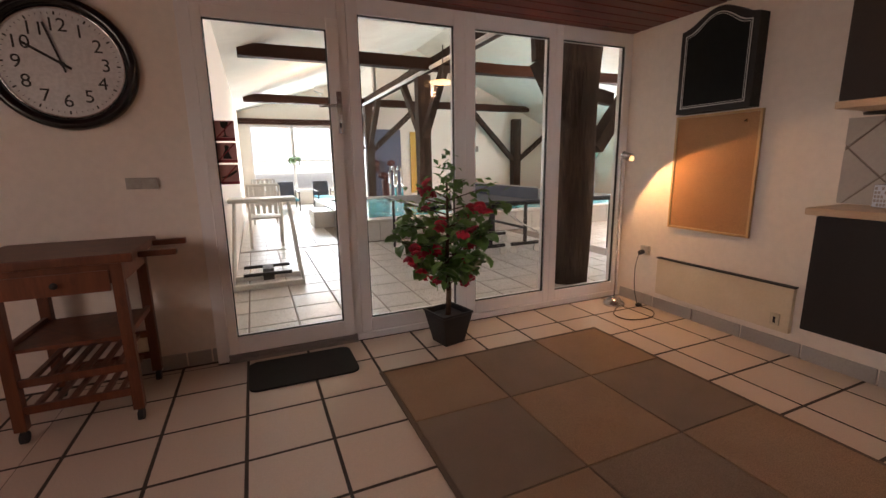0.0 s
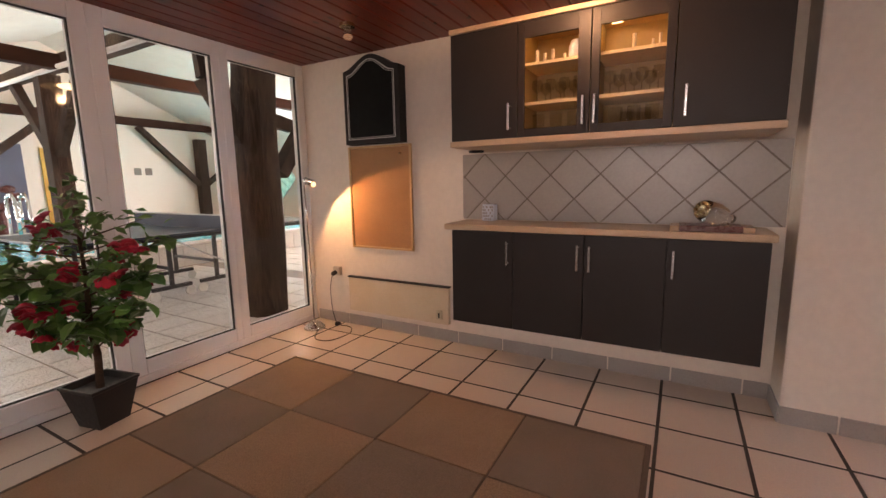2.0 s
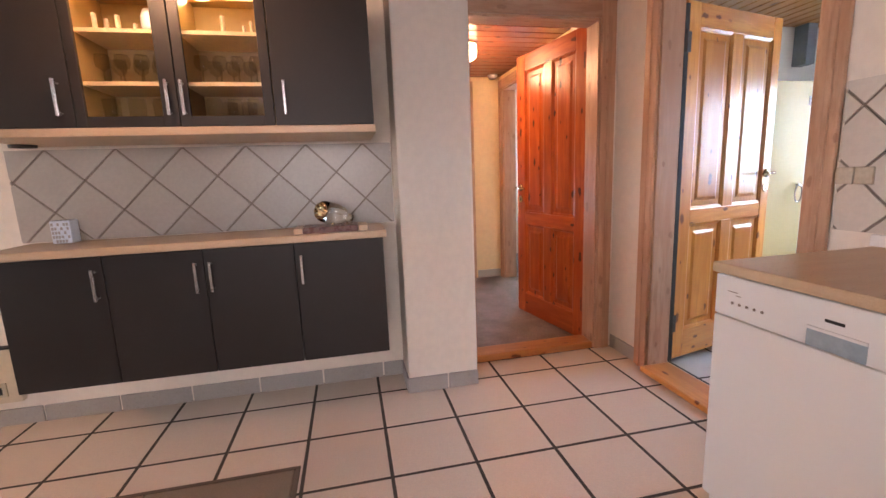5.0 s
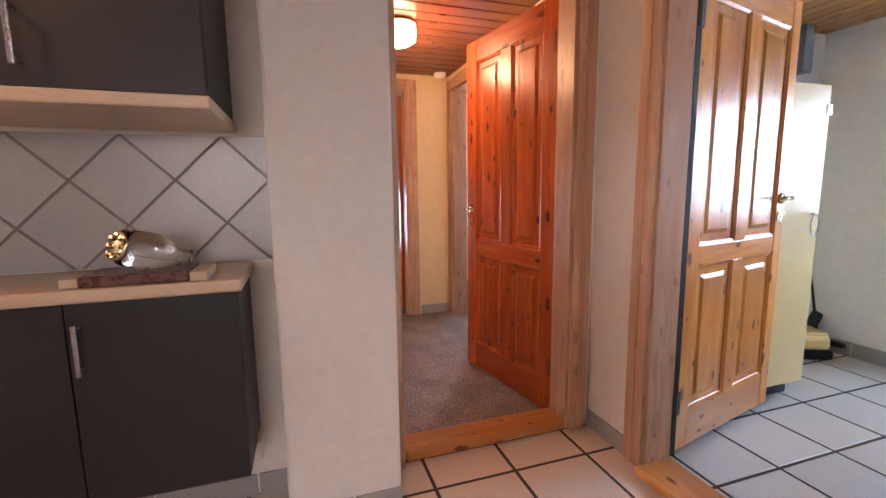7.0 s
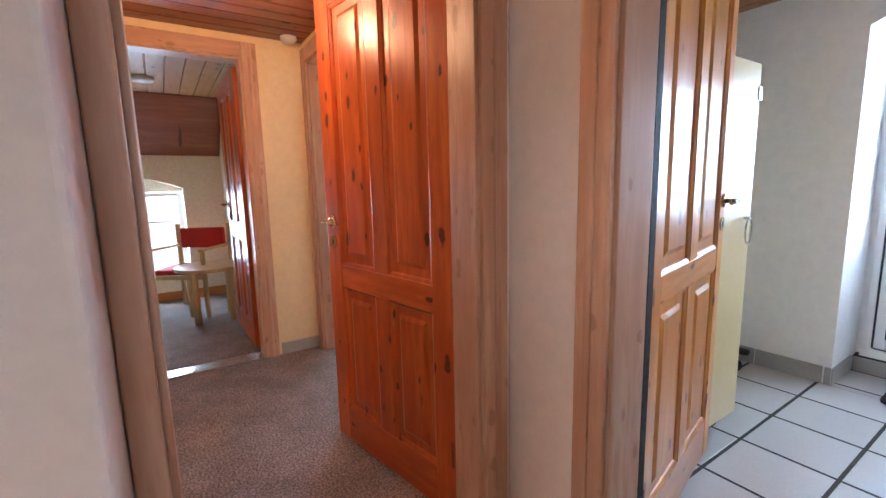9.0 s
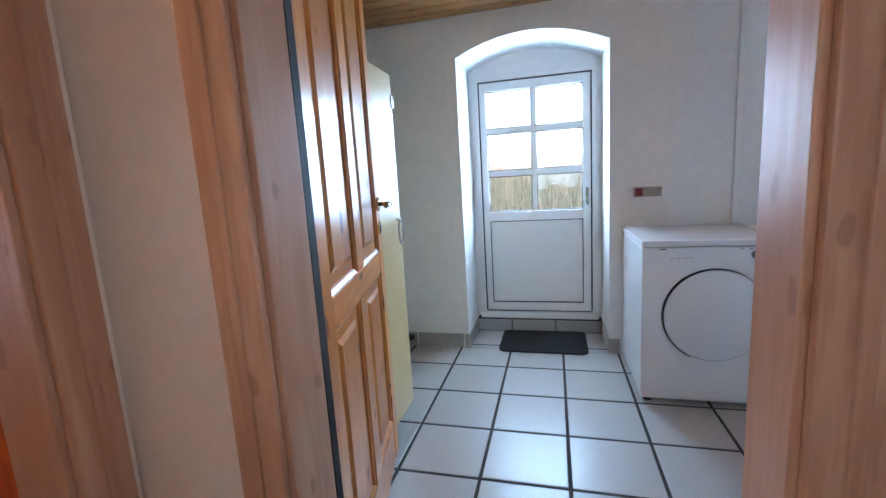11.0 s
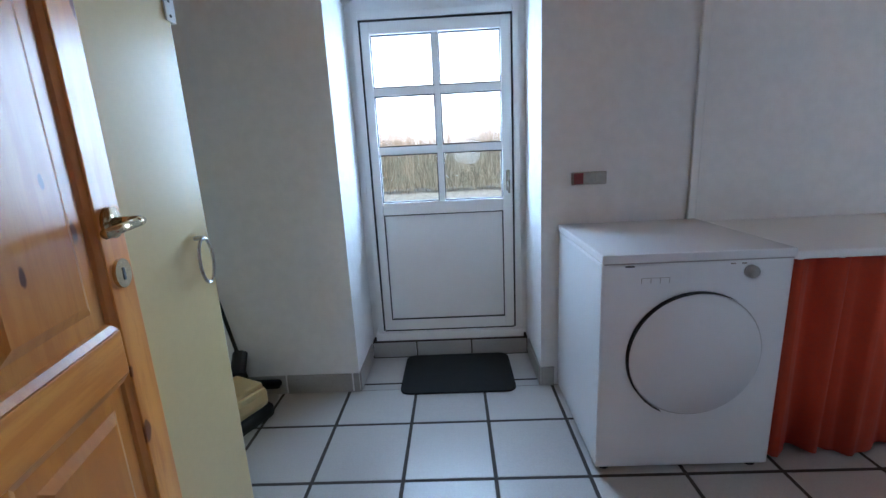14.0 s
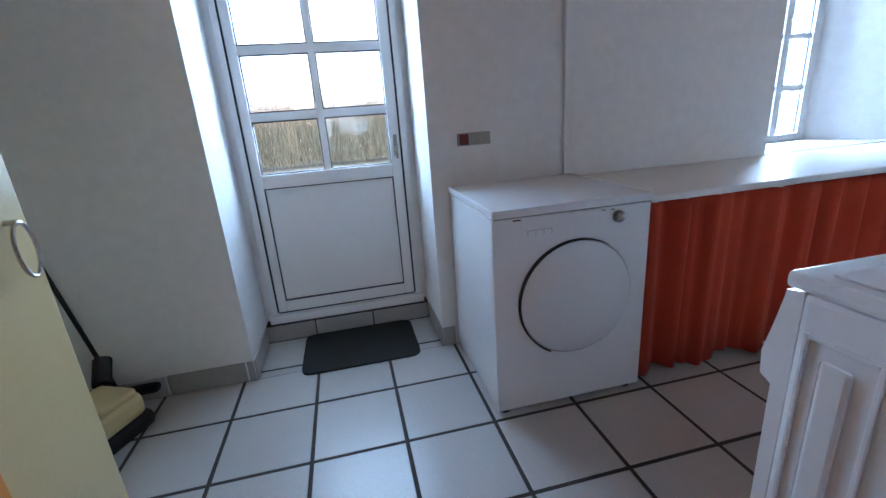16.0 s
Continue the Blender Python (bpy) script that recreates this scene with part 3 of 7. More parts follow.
def panel_door(name, label, width, height, hinge, angle, flip=1, lock0=0.80, lock1=0.92, far=0.105, grip=1.05, wood=PINE_DOOR, cross=PINE_LEAN, z0=0.035):
    """A four-panel pine leaf; x runs from the hinge to the lock edge, y is its thickness."""
    th = thing(name, label, "door", "pine doors", (*hinge, 0), angle)
    t, s = 0.04, 0.105
    w, h = width, height
    mid, e = (s + w - far) / 2, w - far
    for x0, x1 in ((0, s), (e, w)):
        part("stile", boxes(((x0, -t / 2, z0), (x1, t / 2, h)), bevel=0.003), wood, th)
    for za, zb in ((z0, z0 + 0.16), (lock0, lock1), (h - 0.12, h)):
        part("rail", boxes(((s + 0.001, -t / 2 + 0.001, za), (e - 0.001, t / 2 - 0.001, zb)), bevel=0.003), cross, th)
    for za, zb in ((z0 + 0.161, lock0 - 0.001), (lock1 + 0.001, h - 0.121)):
        part("mullion", boxes(((mid - 0.045, -t / 2 + 0.001, za), (mid + 0.045, t / 2 - 0.001, zb)), bevel=0.003), wood, th)
        for x0, x1 in ((s, mid - 0.045), (mid + 0.045, e)):
            bm = bmesh.new()
            x0, x1, z0_, z1_ = x0 + 0.001, x1 - 0.001, za, zb
            for side in (-1, 1):
                # sunk field with a raised middle and a moulded edge
                ring = [(0.0, 0.017), (0.012, 0.012), (0.016, 0.007), (0.045, 0.007), (0.062, 0.014)]
                loops = []
                for inset, y in ring:
                    loops.append([bm.verts.new((x, side * y, z)) for x, z in ((x0 + inset, z0_ + inset), (x1 - inset, z0_ + inset), (x1 - inset, z1_ - inset), (x0 + inset, z1_ - inset))])
                for a, b in zip(loops, loops[1:]):
                    for k in range(4):
                        bm.faces.new((a[k], a[(k + 1) % 4], b[(k + 1) % 4], b[k]))
                bm.faces.new(loops[-1])
            part("panel", bm, wood, th)
    for side in (-1, 1):
        lever(th, w - min(0.055, far * 0.55), side * t / 2, grip, -1, side)
    for z in (0.25, h - 0.2):
        bm = boxes(((-0.012, -flip * t / 2 - 0.006, z - 0.05), (0.03, -flip * t / 2, z + 0.05)), bevel=0.002)
        tube(bm, (-0.008, -flip * t / 2 - 0.006, z - 0.055), (-0.008, -flip * t / 2 - 0.006, z + 0.055), 0.009)
        part("hinge", bm, IRON, th, "dark steel hinge")
    return th


HALL_FRAME = casing_x("frame_hall_doorway", 3.14, -1.745, -0.93, 0.13, 2.0, -1, "limed pine casing round the hall doorway", sides=(True, False))
part("casing", boxes(((3.10, -0.935, 0), (3.139, -0.880, 2.08)), bevel=0.004), PINE_TRIM, HALL_FRAME)
structure("threshold_hall", boxes(((3.135, -1.724, 0), (3.272, -0.951, 0.045)), bevel=0.008), PINE_SILL_Y, "orange pine threshold of the hall doorway", "threshold")
LAUNDRY_FRAME = casing_y("frame_laundry_doorway", -1.852, 1.985, 2.79, 0.13, 2.0, 1, "limed pine casing round the laundry doorway")
# Dark strip put in for the shade between jamb and leaf.
part("door_seal", boxes(((2.770, -2.008, 0.032), (2.779, -1.984, 1.95))), GASKET, LAUNDRY_FRAME, "dark strip standing in for the shadow in the hinge gap")
structure("threshold_laundry", boxes(((2.005, -1.985, 0), (2.77, -1.80, 0.03)), bevel=0.008), PINE_SILL, "orange pine threshold of the laundry doorway", "threshold")
panel_door("door_hall", "open orange varnished knotty pine door, swung into the carpeted hall", 0.80, 2.005, (3.268, -1.748), 9.9, -1, 0.735, 0.83, 0.105, 1.02, z0=0.008)
panel_door("door_laundry", "open orange varnished knotty pine door, swung into the tiled laundry", 0.835, 1.97, (2.80, -2.0), -77.0, 1, 0.82, 0.90, 0.078, 1.08, PINE_DAYLIT, PINE_DAYLIT_X)
casing_x("frame_sitting_doorway", 5.25, -1.50, -0.74, 0.13, 2.0, -1, "varnished pine casing round the sitting room doorway")
panel_door("door_sitting_room", "open orange varnished pine door with four panels, swung into the sitting room", 0.72, 1.97, (5.40, -1.475), 1, 1)
casing_y("frame_bedroom_doorway", -1.88, 4.30, 5.155, 0.13, 2.0, 1, "varnished pine casing round the bedroom doorway")


# ---- glazed screen with its door, between kitchen and pool room ----
SY = 2.67  # front face of the frames
SCREEN = thing("window_screen", "white plastic glazed screen of three fixed panes beside a door", "glazed partition")
SCREEN["kind"] = "structure"


def glazed(parent, x0, x1, z0, z1, gx0, gx1, gz0, gz1, y, depth, opening):
    """A frame from its outer size and its glass, with rubber edge and pane."""
    for nm, lo, hi in (("frame_stile", (x0, z0), (gx0, z1)), ("frame_stile", (gx1, z0), (x1, z1)), ("frame_rail", (gx0, z0), (gx1, gz0)), ("frame_rail", (gx0, gz1), (gx1, z1))):
        part(nm, boxes(((lo[0] + 0.0005, y, lo[1]), (hi[0] - 0.0005, y + depth, hi[1])), bevel=0.004), PVC, parent)
    g = 0.006
    part("rubber_seal", boxes(((gx0, y + 0.012, gz0), (gx0 + g, y + 0.03, gz1)), ((gx1 - g, y + 0.012, gz0), (gx1, y + 0.03, gz1)),
                              ((gx0, y + 0.013, gz0), (gx1, y + 0.03, gz0 + g)), ((gx0, y + 0.013, gz1 - g), (gx1, y + 0.03, gz1))), GASKET, parent)
    pane = part("pane", boxes(((gx0 + 0.001, y + 0.028, gz0 + 0.001), (gx1 - 0.001, y + 0.032, gz1 - 0.001))), PANE, parent)
    pane.visible_shadow = False


glazed(SCREEN, 0.915, 1.68, 0.045, 2.085, 0.983, 1.604, 0.136, 1.99, SY + 0.02, 0.07, 0)
glazed(SCREEN, 1.68, 2.405, 0.045, 2.085, 1.757, 2.355, 0.134, 1.99, SY + 0.02, 0.07, 0)
glazed(SCREEN, 2.405, 3.135, 0.045, 2.085, 2.470, 3.062, 0.124, 1.99, SY + 0.02, 0.07, 0)
part("sill_rail", boxes(((0.87, SY + 0.01, 0), (3.135, SY + 0.09, 0.044)), bevel=0.005), PVC, SCREEN)
part("frame_post", boxes(((0.06, SY + 0.02, 0), (0.125, SY + 0.09, 2.085)), ((0.862, SY + 0.02, 0.045), (0.914, SY + 0.09, 2.085)), ((0.126, SY + 0.02, 1.95), (0.861, SY + 0.09, 2.085)), bevel=0.004), PVC, SCREEN)
POOL_DOOR = thing("door_pool", "white plastic framed glass door, closed, leading to the pool room", "door")
POOL_DOOR["kind"] = "structure"
glazed(POOL_DOOR, 0.127, 0.862, 0.05, 1.945, 0.176, 0.797, 0.15, 1.885, SY, 0.06, 0)
part("threshold", boxes(((0.12, SY - 0.015, 0), (0.88, SY + 0.09, 0.022)), ((0.12, SY + 0.0, 0.023), (0.88, SY + 0.09, 0.045)), bevel=0.003), surface("dull_aluminium", (0.30, 0.28, 0.26), None, 0.5, 0.6, bump=0), POOL_DOOR, "ribbed aluminium threshold")
bm = bmesh.new()
box(bm, (0.832, SY - 0.01, 1.315), (0.862, SY, 1.553), 0.004)
tube(bm, (0.847, SY - 0.01, 1.466), (0.847, SY - 0.05, 1.466), 0.01)
pipe(bm, [(0.847, SY - 0.05, 1.466), (0.81, SY - 0.055, 1.468), (0.725, SY - 0.05, 1.464)], 0.009)
part("lever_handle", bm, STEEL, POOL_DOOR, "steel lever handle on a long plate", True)
part("keyhole", boxes(((0.842, SY - 0.012, 1.348), (0.852, SY - 0.009, 1.378))), GASKET, POOL_DOOR)


# ---- yard door and laundry window ----
def yard_door():
    th = thing("door_yard", "closed white yard door with six panes over a solid panel", "door")
    th["kind"] = "structure"
    y = -4.42
    X0, X1, Z0, Z1 = 2.05, 2.808, 0.15, 1.818
    part("outer_frame", boxes(((X0 - 0.040, y - 0.07, 0.143), (X0 - 0.009, y + 0.01, Z1 + 0.045)), ((X1 + 0.009, y - 0.07, 0.143), (X1 + 0.040, y + 0.01, Z1 + 0.045)),
                              ((X0 - 0.008, y - 0.07, Z1 + 0.009), (X1 + 0.008, y + 0.01, Z1 + 0.045)), bevel=0.003), PVC, th)
    part("sill", boxes(((X0 - 0.05, y - 0.1, 0.098), (X1 + 0.05, y + 0.035, 0.142)), bevel=0.004), PVC, th, "white door sill")
    part("black_gap", boxes(((X0 - 0.0089, y - 0.02, Z0), (X0 - 0.0005, y + 0.003, Z1 + 0.0085)), ((X1 + 0.0005, y - 0.02, Z0), (X1 + 0.0089, y + 0.003, Z1 + 0.0085)), ((X0, y - 0.02, Z1 + 0.0005), (X1, y + 0.003, Z1 + 0.0085)), ((X0, y - 0.02, Z0 - 0.0065), (X1, y + 0.001, Z0 - 0.0005))), GASKET, th)
    gx0, gx1, gz0, gz1 = X0 + 0.052, X1 - 0.044, 0.90, 1.757
    px0, px1, pz0, pz1 = X0 + 0.052, X1 - 0.044, 0.212, 0.832
    part("stile", boxes(((X0, y - 0.05, Z0), (gx0, y, Z1)), bevel=0.004), PVC, th)
    part("stile", boxes(((gx1, y - 0.05, Z0), (X1, y, Z1)), bevel=0.004), PVC, th)
    for za, zb in ((Z0, pz0), (pz1, gz0), (gz1, Z1)):
        part("rail", boxes(((gx0 + 0.0005, y - 0.05, za), (gx1 - 0.0005, y, zb)), bevel=0.004), PVC, th)
    part("lower_panel", boxes(((px0, y - 0.035, pz0), (px1, y - 0.015, pz1))), PVC, th, "flat white lower panel")
    g = 0.005
    part("rubber_seal", boxes(((px0, y - 0.016, pz0), (px0 + g, y - 0.003, pz1)), ((px1 - g, y - 0.016, pz0), (px1, y - 0.003, pz1)),
                              ((px0, y - 0.0155, pz0), (px1, y - 0.003, pz0 + g)), ((px0, y - 0.0155, pz1 - g), (px1, y - 0.003, pz1))), GASKET, th)
    mx, zs = (gx0 + gx1) / 2, [gz0, 1.179, 1.481, gz1]
    part("glazing_bar", boxes(((mx - 0.016, y - 0.04, gz0), (mx + 0.016, y - 0.004, gz1)), bevel=0.003), PVC, th)
    for z in zs[1:3]:
        part("glazing_bar", boxes(((gx0, y - 0.041, z - 0.02), (gx1, y - 0.006, z + 0.02)), bevel=0.003), PVC, th)
    for xa, xb in ((gx0, mx - 0.016), (mx + 0.016, gx1)):
        for za, zb in zip(zs, zs[1:]):
            za, zb = za + (0.02 if za > gz0 else 0), zb - (0.02 if zb < gz1 - 0.01 else 0)
            part("pane_seal", boxes(((xa, y - 0.03, za), (xb, y - 0.012, za + 0.006)), ((xa, y - 0.03, zb - 0.006), (xb, y - 0.012, zb)), ((xa, y - 0.029, za + 0.006), (xa + 0.005, y - 0.012, zb - 0.006)), ((xb - 0.005, y - 0.029, za + 0.006), (xb, y - 0.012, zb - 0.006))), GASKET, th)
            pane = part("pane", boxes(((xa + 0.001, y - 0.024, za + 0.001), (xb - 0.001, y - 0.020, zb - 0.001))), PANE, th)
            pane.visible_shadow = False
    bm = bmesh.new()
    box(bm, (X0 + 0.014, y, 0.94), (X0 + 0.034, y + 0.006, 1.05), 0.003)
    tube(bm, (X0 + 0.024, y, 0.985), (X0 + 0.024, y + 0.035, 0.985), 0.007)
    pipe(bm, [(X0 + 0.024, y + 0.035, 0.985), (X0 + 0.024, y + 0.038, 0.93)], 0.006)
    part("lever_handle", bm, surface("dull_bronze", (0.30, 0.26, 0.2), None, 0.45, 0.8, bump=0), th, "small dull bronze handle", True)


yard_door()
bm = boxes(((1.98, -4.46, 0), (2.882, -4.385, 0.095)))
structure("step_riser", bm, GROUT, "mortar bed of the yard door step", "step")
STEP = thing("step_facing", "grey skirting tiles facing the yard door step", "skirting")
STEP["kind"] = "structure"
for xa, xb in ((1.985, 2.30), (2.308, 2.62), (2.628, 2.878)):
    part("skirting_tile", boxes(((xa, -4.384, 0), (xb, -4.374, 0.088)), bevel=0.003), SKIRT, STEP)


def laundry_window():
    th = thing("window_laundry", "white window with glazing bars in a deep reveal", "window")
    th["kind"] = "structure"
    y, x0, x1, z0, z1 = -4.42, -0.64, -0.10, 0.786, 1.945
    part("frame", boxes(((x0, y - 0.06, z0), (x0 + 0.028, y, z1)), ((x1 - 0.028, y - 0.06, z0), (x1, y, z1)), ((x0 + 0.028, y - 0.06, z0), (x1 - 0.028, y, z0 + 0.028)), ((x0 + 0.028, y - 0.06, z1 - 0.028), (x1 - 0.028, y, z1)), bevel=0.004), PVC, th)
    for a, b in ((x0 + 0.03, x1 - 0.03),):
        g0, g1 = z0 + 0.066, z1 - 0.066
        part("sash", boxes(((a, y - 0.05, z0 + 0.03), (a + 0.04, y + 0.008, z1 - 0.03)), ((b - 0.04, y - 0.05, z0 + 0.03), (b, y + 0.008, z1 - 0.03)),
                           ((a + 0.04, y - 0.05, z0 + 0.03), (b - 0.04, y + 0.008, g0)), ((a + 0.04, y - 0.05, g1), (b - 0.04, y + 0.008, z1 - 0.03)), bevel=0.003), PVC, th)
        part("mullion", boxes((((a + b) / 2 - 0.02, y - 0.045, g0), ((a + b) / 2 + 0.02, y + 0.006, g1)), bevel=0.003), PVC, th)
        bars = [g0, 1.136, 1.436, 1.70, g1]
        for z in bars[1:-1]:
            part("glazing_bar", boxes(((a + 0.041, y - 0.035, z - 0.014), (b - 0.041, y + 0.002, z + 0.014)), bevel=0.003), PVC, th)
        for xa, xb in ((a + 0.041, (a + b) / 2 - 0.02), ((a + b) / 2 + 0.02, b - 0.041)):
            for za, zb in zip(bars, bars[1:]):
                za, zb = za + (0.014 if za > g0 else 0.001), zb - (0.014 if zb < g1 else 0.001)
                pane = part("pane", boxes(((xa, y - 0.024, za), (xb, y - 0.020, zb))), PANE, th)
                pane.visible_shadow = False
                part("pane_seal", boxes(((xa, y - 0.019, za), (xb, y - 0.012, za + 0.004)), ((xa, y - 0.019, zb - 0.004), (xb, y - 0.012, zb)), ((xa, y - 0.019, za + 0.004), (xa + 0.004, y - 0.012, zb - 0.004))), GASKET, th)


laundry_window()
structure("sill_laundry", prism(bmesh.new(), [(-0.845, -4.02), (-0.64, -4.41), (-0.10, -4.41), (0.115, -4.02)], "z", 0.781, 0.804), PVC, "white painted deep window sill", "sill")
structure("counter_shelf", boxes(((-2.19, -4.018, 0.772), (1.28, -3.43, 0.80)), bevel=0.006), PVC, "long white shelf over the orange curtain, running to the window", "shelf")


# ---- kitchen furniture ----
def bar_handle(parent, x, y, z0, z1):
    """An upright bar handle on a front that faces the -x side."""
    bm = bmesh.new()
    box(bm, (x - 0.034, y - 0.006, z0), (x - 0.026, y + 0.006, z1), 0.003)
    for z in (z0 + 0.012, z1 - 0.012):
        tube(bm, (x, y, z), (x - 0.03, y, z), 0.0045)
    part("bar_handle", bm, STEEL, parent, "brushed steel bar handle")


def base_unit(y0, y1, handles):
    th = thing("wall_hung_base_unit", "anthracite wall-hung base unit with steel handles under the worktop", "kitchen cabinet", "grey base units")
    part("body", boxes(((2.84, y0 + 0.001, 0.285), (3.128, y1 - 0.001, 0.858))), GREY_LAMINATE, th)
    for a, b, hy in handles:
        d = part("door", boxes(((2.82, a + 0.002, 0.282), (2.838, b - 0.002, 0.855)), bevel=0.002), GREY_LAMINATE, th)
        bar_handle(d, 2.82, hy, 0.667, 0.805)
    return th


base_unit(-0.40, 0.40, ((-0.40, 0.012, -0.018), (0.012, 0.40, 0.370)))
base_unit(0.40, 1.19, ((0.40, 0.795, 0.431), (0.795, 1.19, 0.825)))
structure_top = boxes(((2.785, -0.415, 0.862), (3.128, 1.225, 0.898)), bevel=0.008)
link_mesh("worktop", structure_top, WORKTOP)
tagged(bpy.data.objects["worktop"], "pale beech laminate worktop on the grey base units", "worktop")


WX = 2.70  # front of the wall cabinets
INSIDE = surface("amber_brown_cabinet_inside", (0.42, 0.29, 0.12), (0.38, 0.26, 0.105), 0.5, grain=0.05, bump=0, gloss_var=0)

# The glow of lit shelves is put into this brightened board colour.
SHELF_BOARD = surface("pale_amber_shelf", (0.74, 0.58, 0.34), (0.71, 0.55, 0.32), 0.5, bump=0, gloss_var=0)


def wall_unit(y0, y1, hy, group="grey wall units"):
    th = thing("wall_cabinet", "closed anthracite wall cabinet with a steel bar handle", "kitchen cabinet", group)
    part("body", boxes(((WX + 0.02, y0 + 0.001, 1.373), (3.128, y1 - 0.001, 1.932))), GREY_LAMINATE, th)
    d = part("door", boxes(((WX, y0 + 0.002, 1.372), (WX + 0.018, y1 - 0.002, 1.932)), bevel=0.002), GREY_LAMINATE, th)
    bar_handle(d, WX, hy, 1.41, 1.545)


def glass_unit(y0, y1, g0, g1, hy):
    th = thing("glazed_wall_cabinet", "anthracite framed glass-door wall cabinet with lit shelves of glassware", "kitchen cabinet", "glazed wall units")
    part("carcass", boxes(((WX + 0.02, y0 + 0.001, 1.373), (3.10, y0 + 0.017, 1.932)), ((WX + 0.02, y1 - 0.017, 1.373), (3.10, y1 - 0.001, 1.932)), ((WX + 0.02, y0 + 0.018, 1.373), (3.10, y1 - 0.018, 1.39)),
                          ((WX + 0.02, y0 + 0.018, 1.915), (3.10, y1 - 0.018, 1.932)), ((2.985, y0 + 0.018, 1.391), (3.0, y1 - 0.018, 1.914))), INSIDE, th)
    for z in (1.55, 1.745):
        part("shelf", boxes(((WX + 0.045, y0 + 0.019, z - 0.016), (2.984, y1 - 0.019, z)), bevel=0.002), SHELF_BOARD, th, "shelf board coloured bright as if lit")
    d = part("door_frame", boxes(((WX, y0 + 0.002, 1.372), (WX + 0.018, g0, 1.932)), ((WX, g1, 1.372), (WX + 0.018, y1 - 0.002, 1.932)),
                                 ((WX, g0, 1.372), (WX + 0.018, g1, 1.412)), ((WX, g0, 1.854), (WX + 0.018, g1, 1.932)), bevel=0.002), GREY_LAMINATE, th)
    pane = part("pane", boxes(((WX + 0.007, g0 + 0.001, 1.413), (WX + 0.011, g1 - 0.001, 1.853))), PANE, d)
    pane.visible_shadow = False
    bar_handle(d, WX, hy, 1.41, 1.545)
    # Glowing strip added as fill for the shelves.
    part("light_strip", boxes(((WX + 0.12, g0, 1.906), (WX + 0.17, g1, 1.914))), glow("cabinet_light", (1.0, 0.56, 0.2), 3.0), th, "warm glowing strip added to brighten the cabinet inside")
    return th


wall_unit(-0.385, 0.02, -0.027)
glass_unit(0.02, 0.375, 0.06, 0.335, 0.350)
glass_unit(0.375, 0.735, 0.435, 0.70, 0.403)
wall_unit(0.735, 1.12, 0.775)
for nm, lo, hi, lab in (("light_pelmet", (2.69, -0.39, 1.338), (3.128, 1.125, 1.37), "pale beech light pelmet under the grey wall cabinets"),
                        ("cabinet_cornice", (2.69, -0.39, 1.935), (3.128, 1.125, 1.96), "pale beech cornice board on the grey wall cabinets")):
    tagged(link_mesh(nm, boxes((lo, hi), bevel=0.005), WORKTOP), lab, "trim board")
structure("cabinet_plinth_wall", boxes(((3.02, -0.41, 0.20), (3.138, 1.20, 0.275)), bevel=0.01), PLASTER, "white plastered ledge under the grey base units", "ledge")


def diagonal_tiles(x, y0, y1, z0, z1, side, mat, parent, depth=0.006, joint=0.0065, gy=0.0, gz=0.0, flip=False):
    """Square tiles set on edge, cut to a rectangle of a wall across x."""
    edge = side * math.sqrt(2) / 2
    for i in range(-2, int((y1 - gy) / edge) + 3):
        for j in range(-2, int((z1 - gz) / edge) + 3):
            if (i + j) % 2:
                continue
            cy, cz = gy + i * edge, gz + j * edge
            r = edge - joint
            poly = [(cy - r, cz), (cy, cz - r), (cy + r, cz), (cy, cz + r)]
            for ax, lim, sign in ((0, y0, 1), (0, y1, -1), (1, z0, 1), (1, z1, -1)):
                out = []
                for k in range(len(poly)):
                    p, q = poly[k], poly[(k + 1) % len(poly)]
                    dp, dq = sign * (p[ax] - lim), sign * (q[ax] - lim)
                    if dp >= 0:
                        out.append(p)
                    if dp * dq < 0:
                        f = dp / (dp - dq)
                        out.append((p[0] + f * (q[0] - p[0]), p[1] + f * (q[1] - p[1])))
                poly = out
                if len(poly) < 3:
                    break
            if len(poly) < 3:
                continue
            part("wall_tile", prism(bmesh.new(), poly, "y" if flip else "x", x, x + depth if flip else x - depth), mat, parent)


structure("splashback_bed", boxes(((3.135, -0.49, 0.90), (3.139, 1.26, 1.325))), JOINT, "grout bed behind the splashback tiles", "splashback")
SPL = thing("splashback", "grey wall tiles laid diagonally between worktop and cabinets", "splashback")
SPL["kind"] = "structure"

# rug of sewn squares
RUG = thing("rug", "large sewn rug of brown and grey sisal squares", "rug")
xs, ys = [0.905, 1.40, 1.90, 2.395], [0.035, 0.57, 1.11, 1.65, 2.16]
for i in range(3):
    for j in range(4):
        part("rug_square", boxes(((xs[i] + 0.004, ys[j] + 0.004, 0.001), (xs[i + 1] - 0.004, ys[j + 1] - 0.004, 0.011)), bevel=0.003), RUG_A if (i + j) % 2 else RUG_B, RUG,
             "brown sisal square" if (i + j) % 2 else "grey sisal square")
part("binding", boxes(((0.885, 0.015, 0.0005), (0.904, 2.18, 0.009)), ((2.396, 0.015, 0.0005), (2.415, 2.18, 0.009)), ((0.904, 0.015, 0.0005), (2.396, 0.034, 0.009)), ((0.904, 2.161, 0.0005), (2.396, 2.18, 0.009)), bevel=0.003), RUG_EDGE, RUG, "narrow dark binding")
part("backing", boxes(((0.9, 0.03, 0.0002), (2.4, 2.165, 0.004))), RUG_EDGE, RUG)


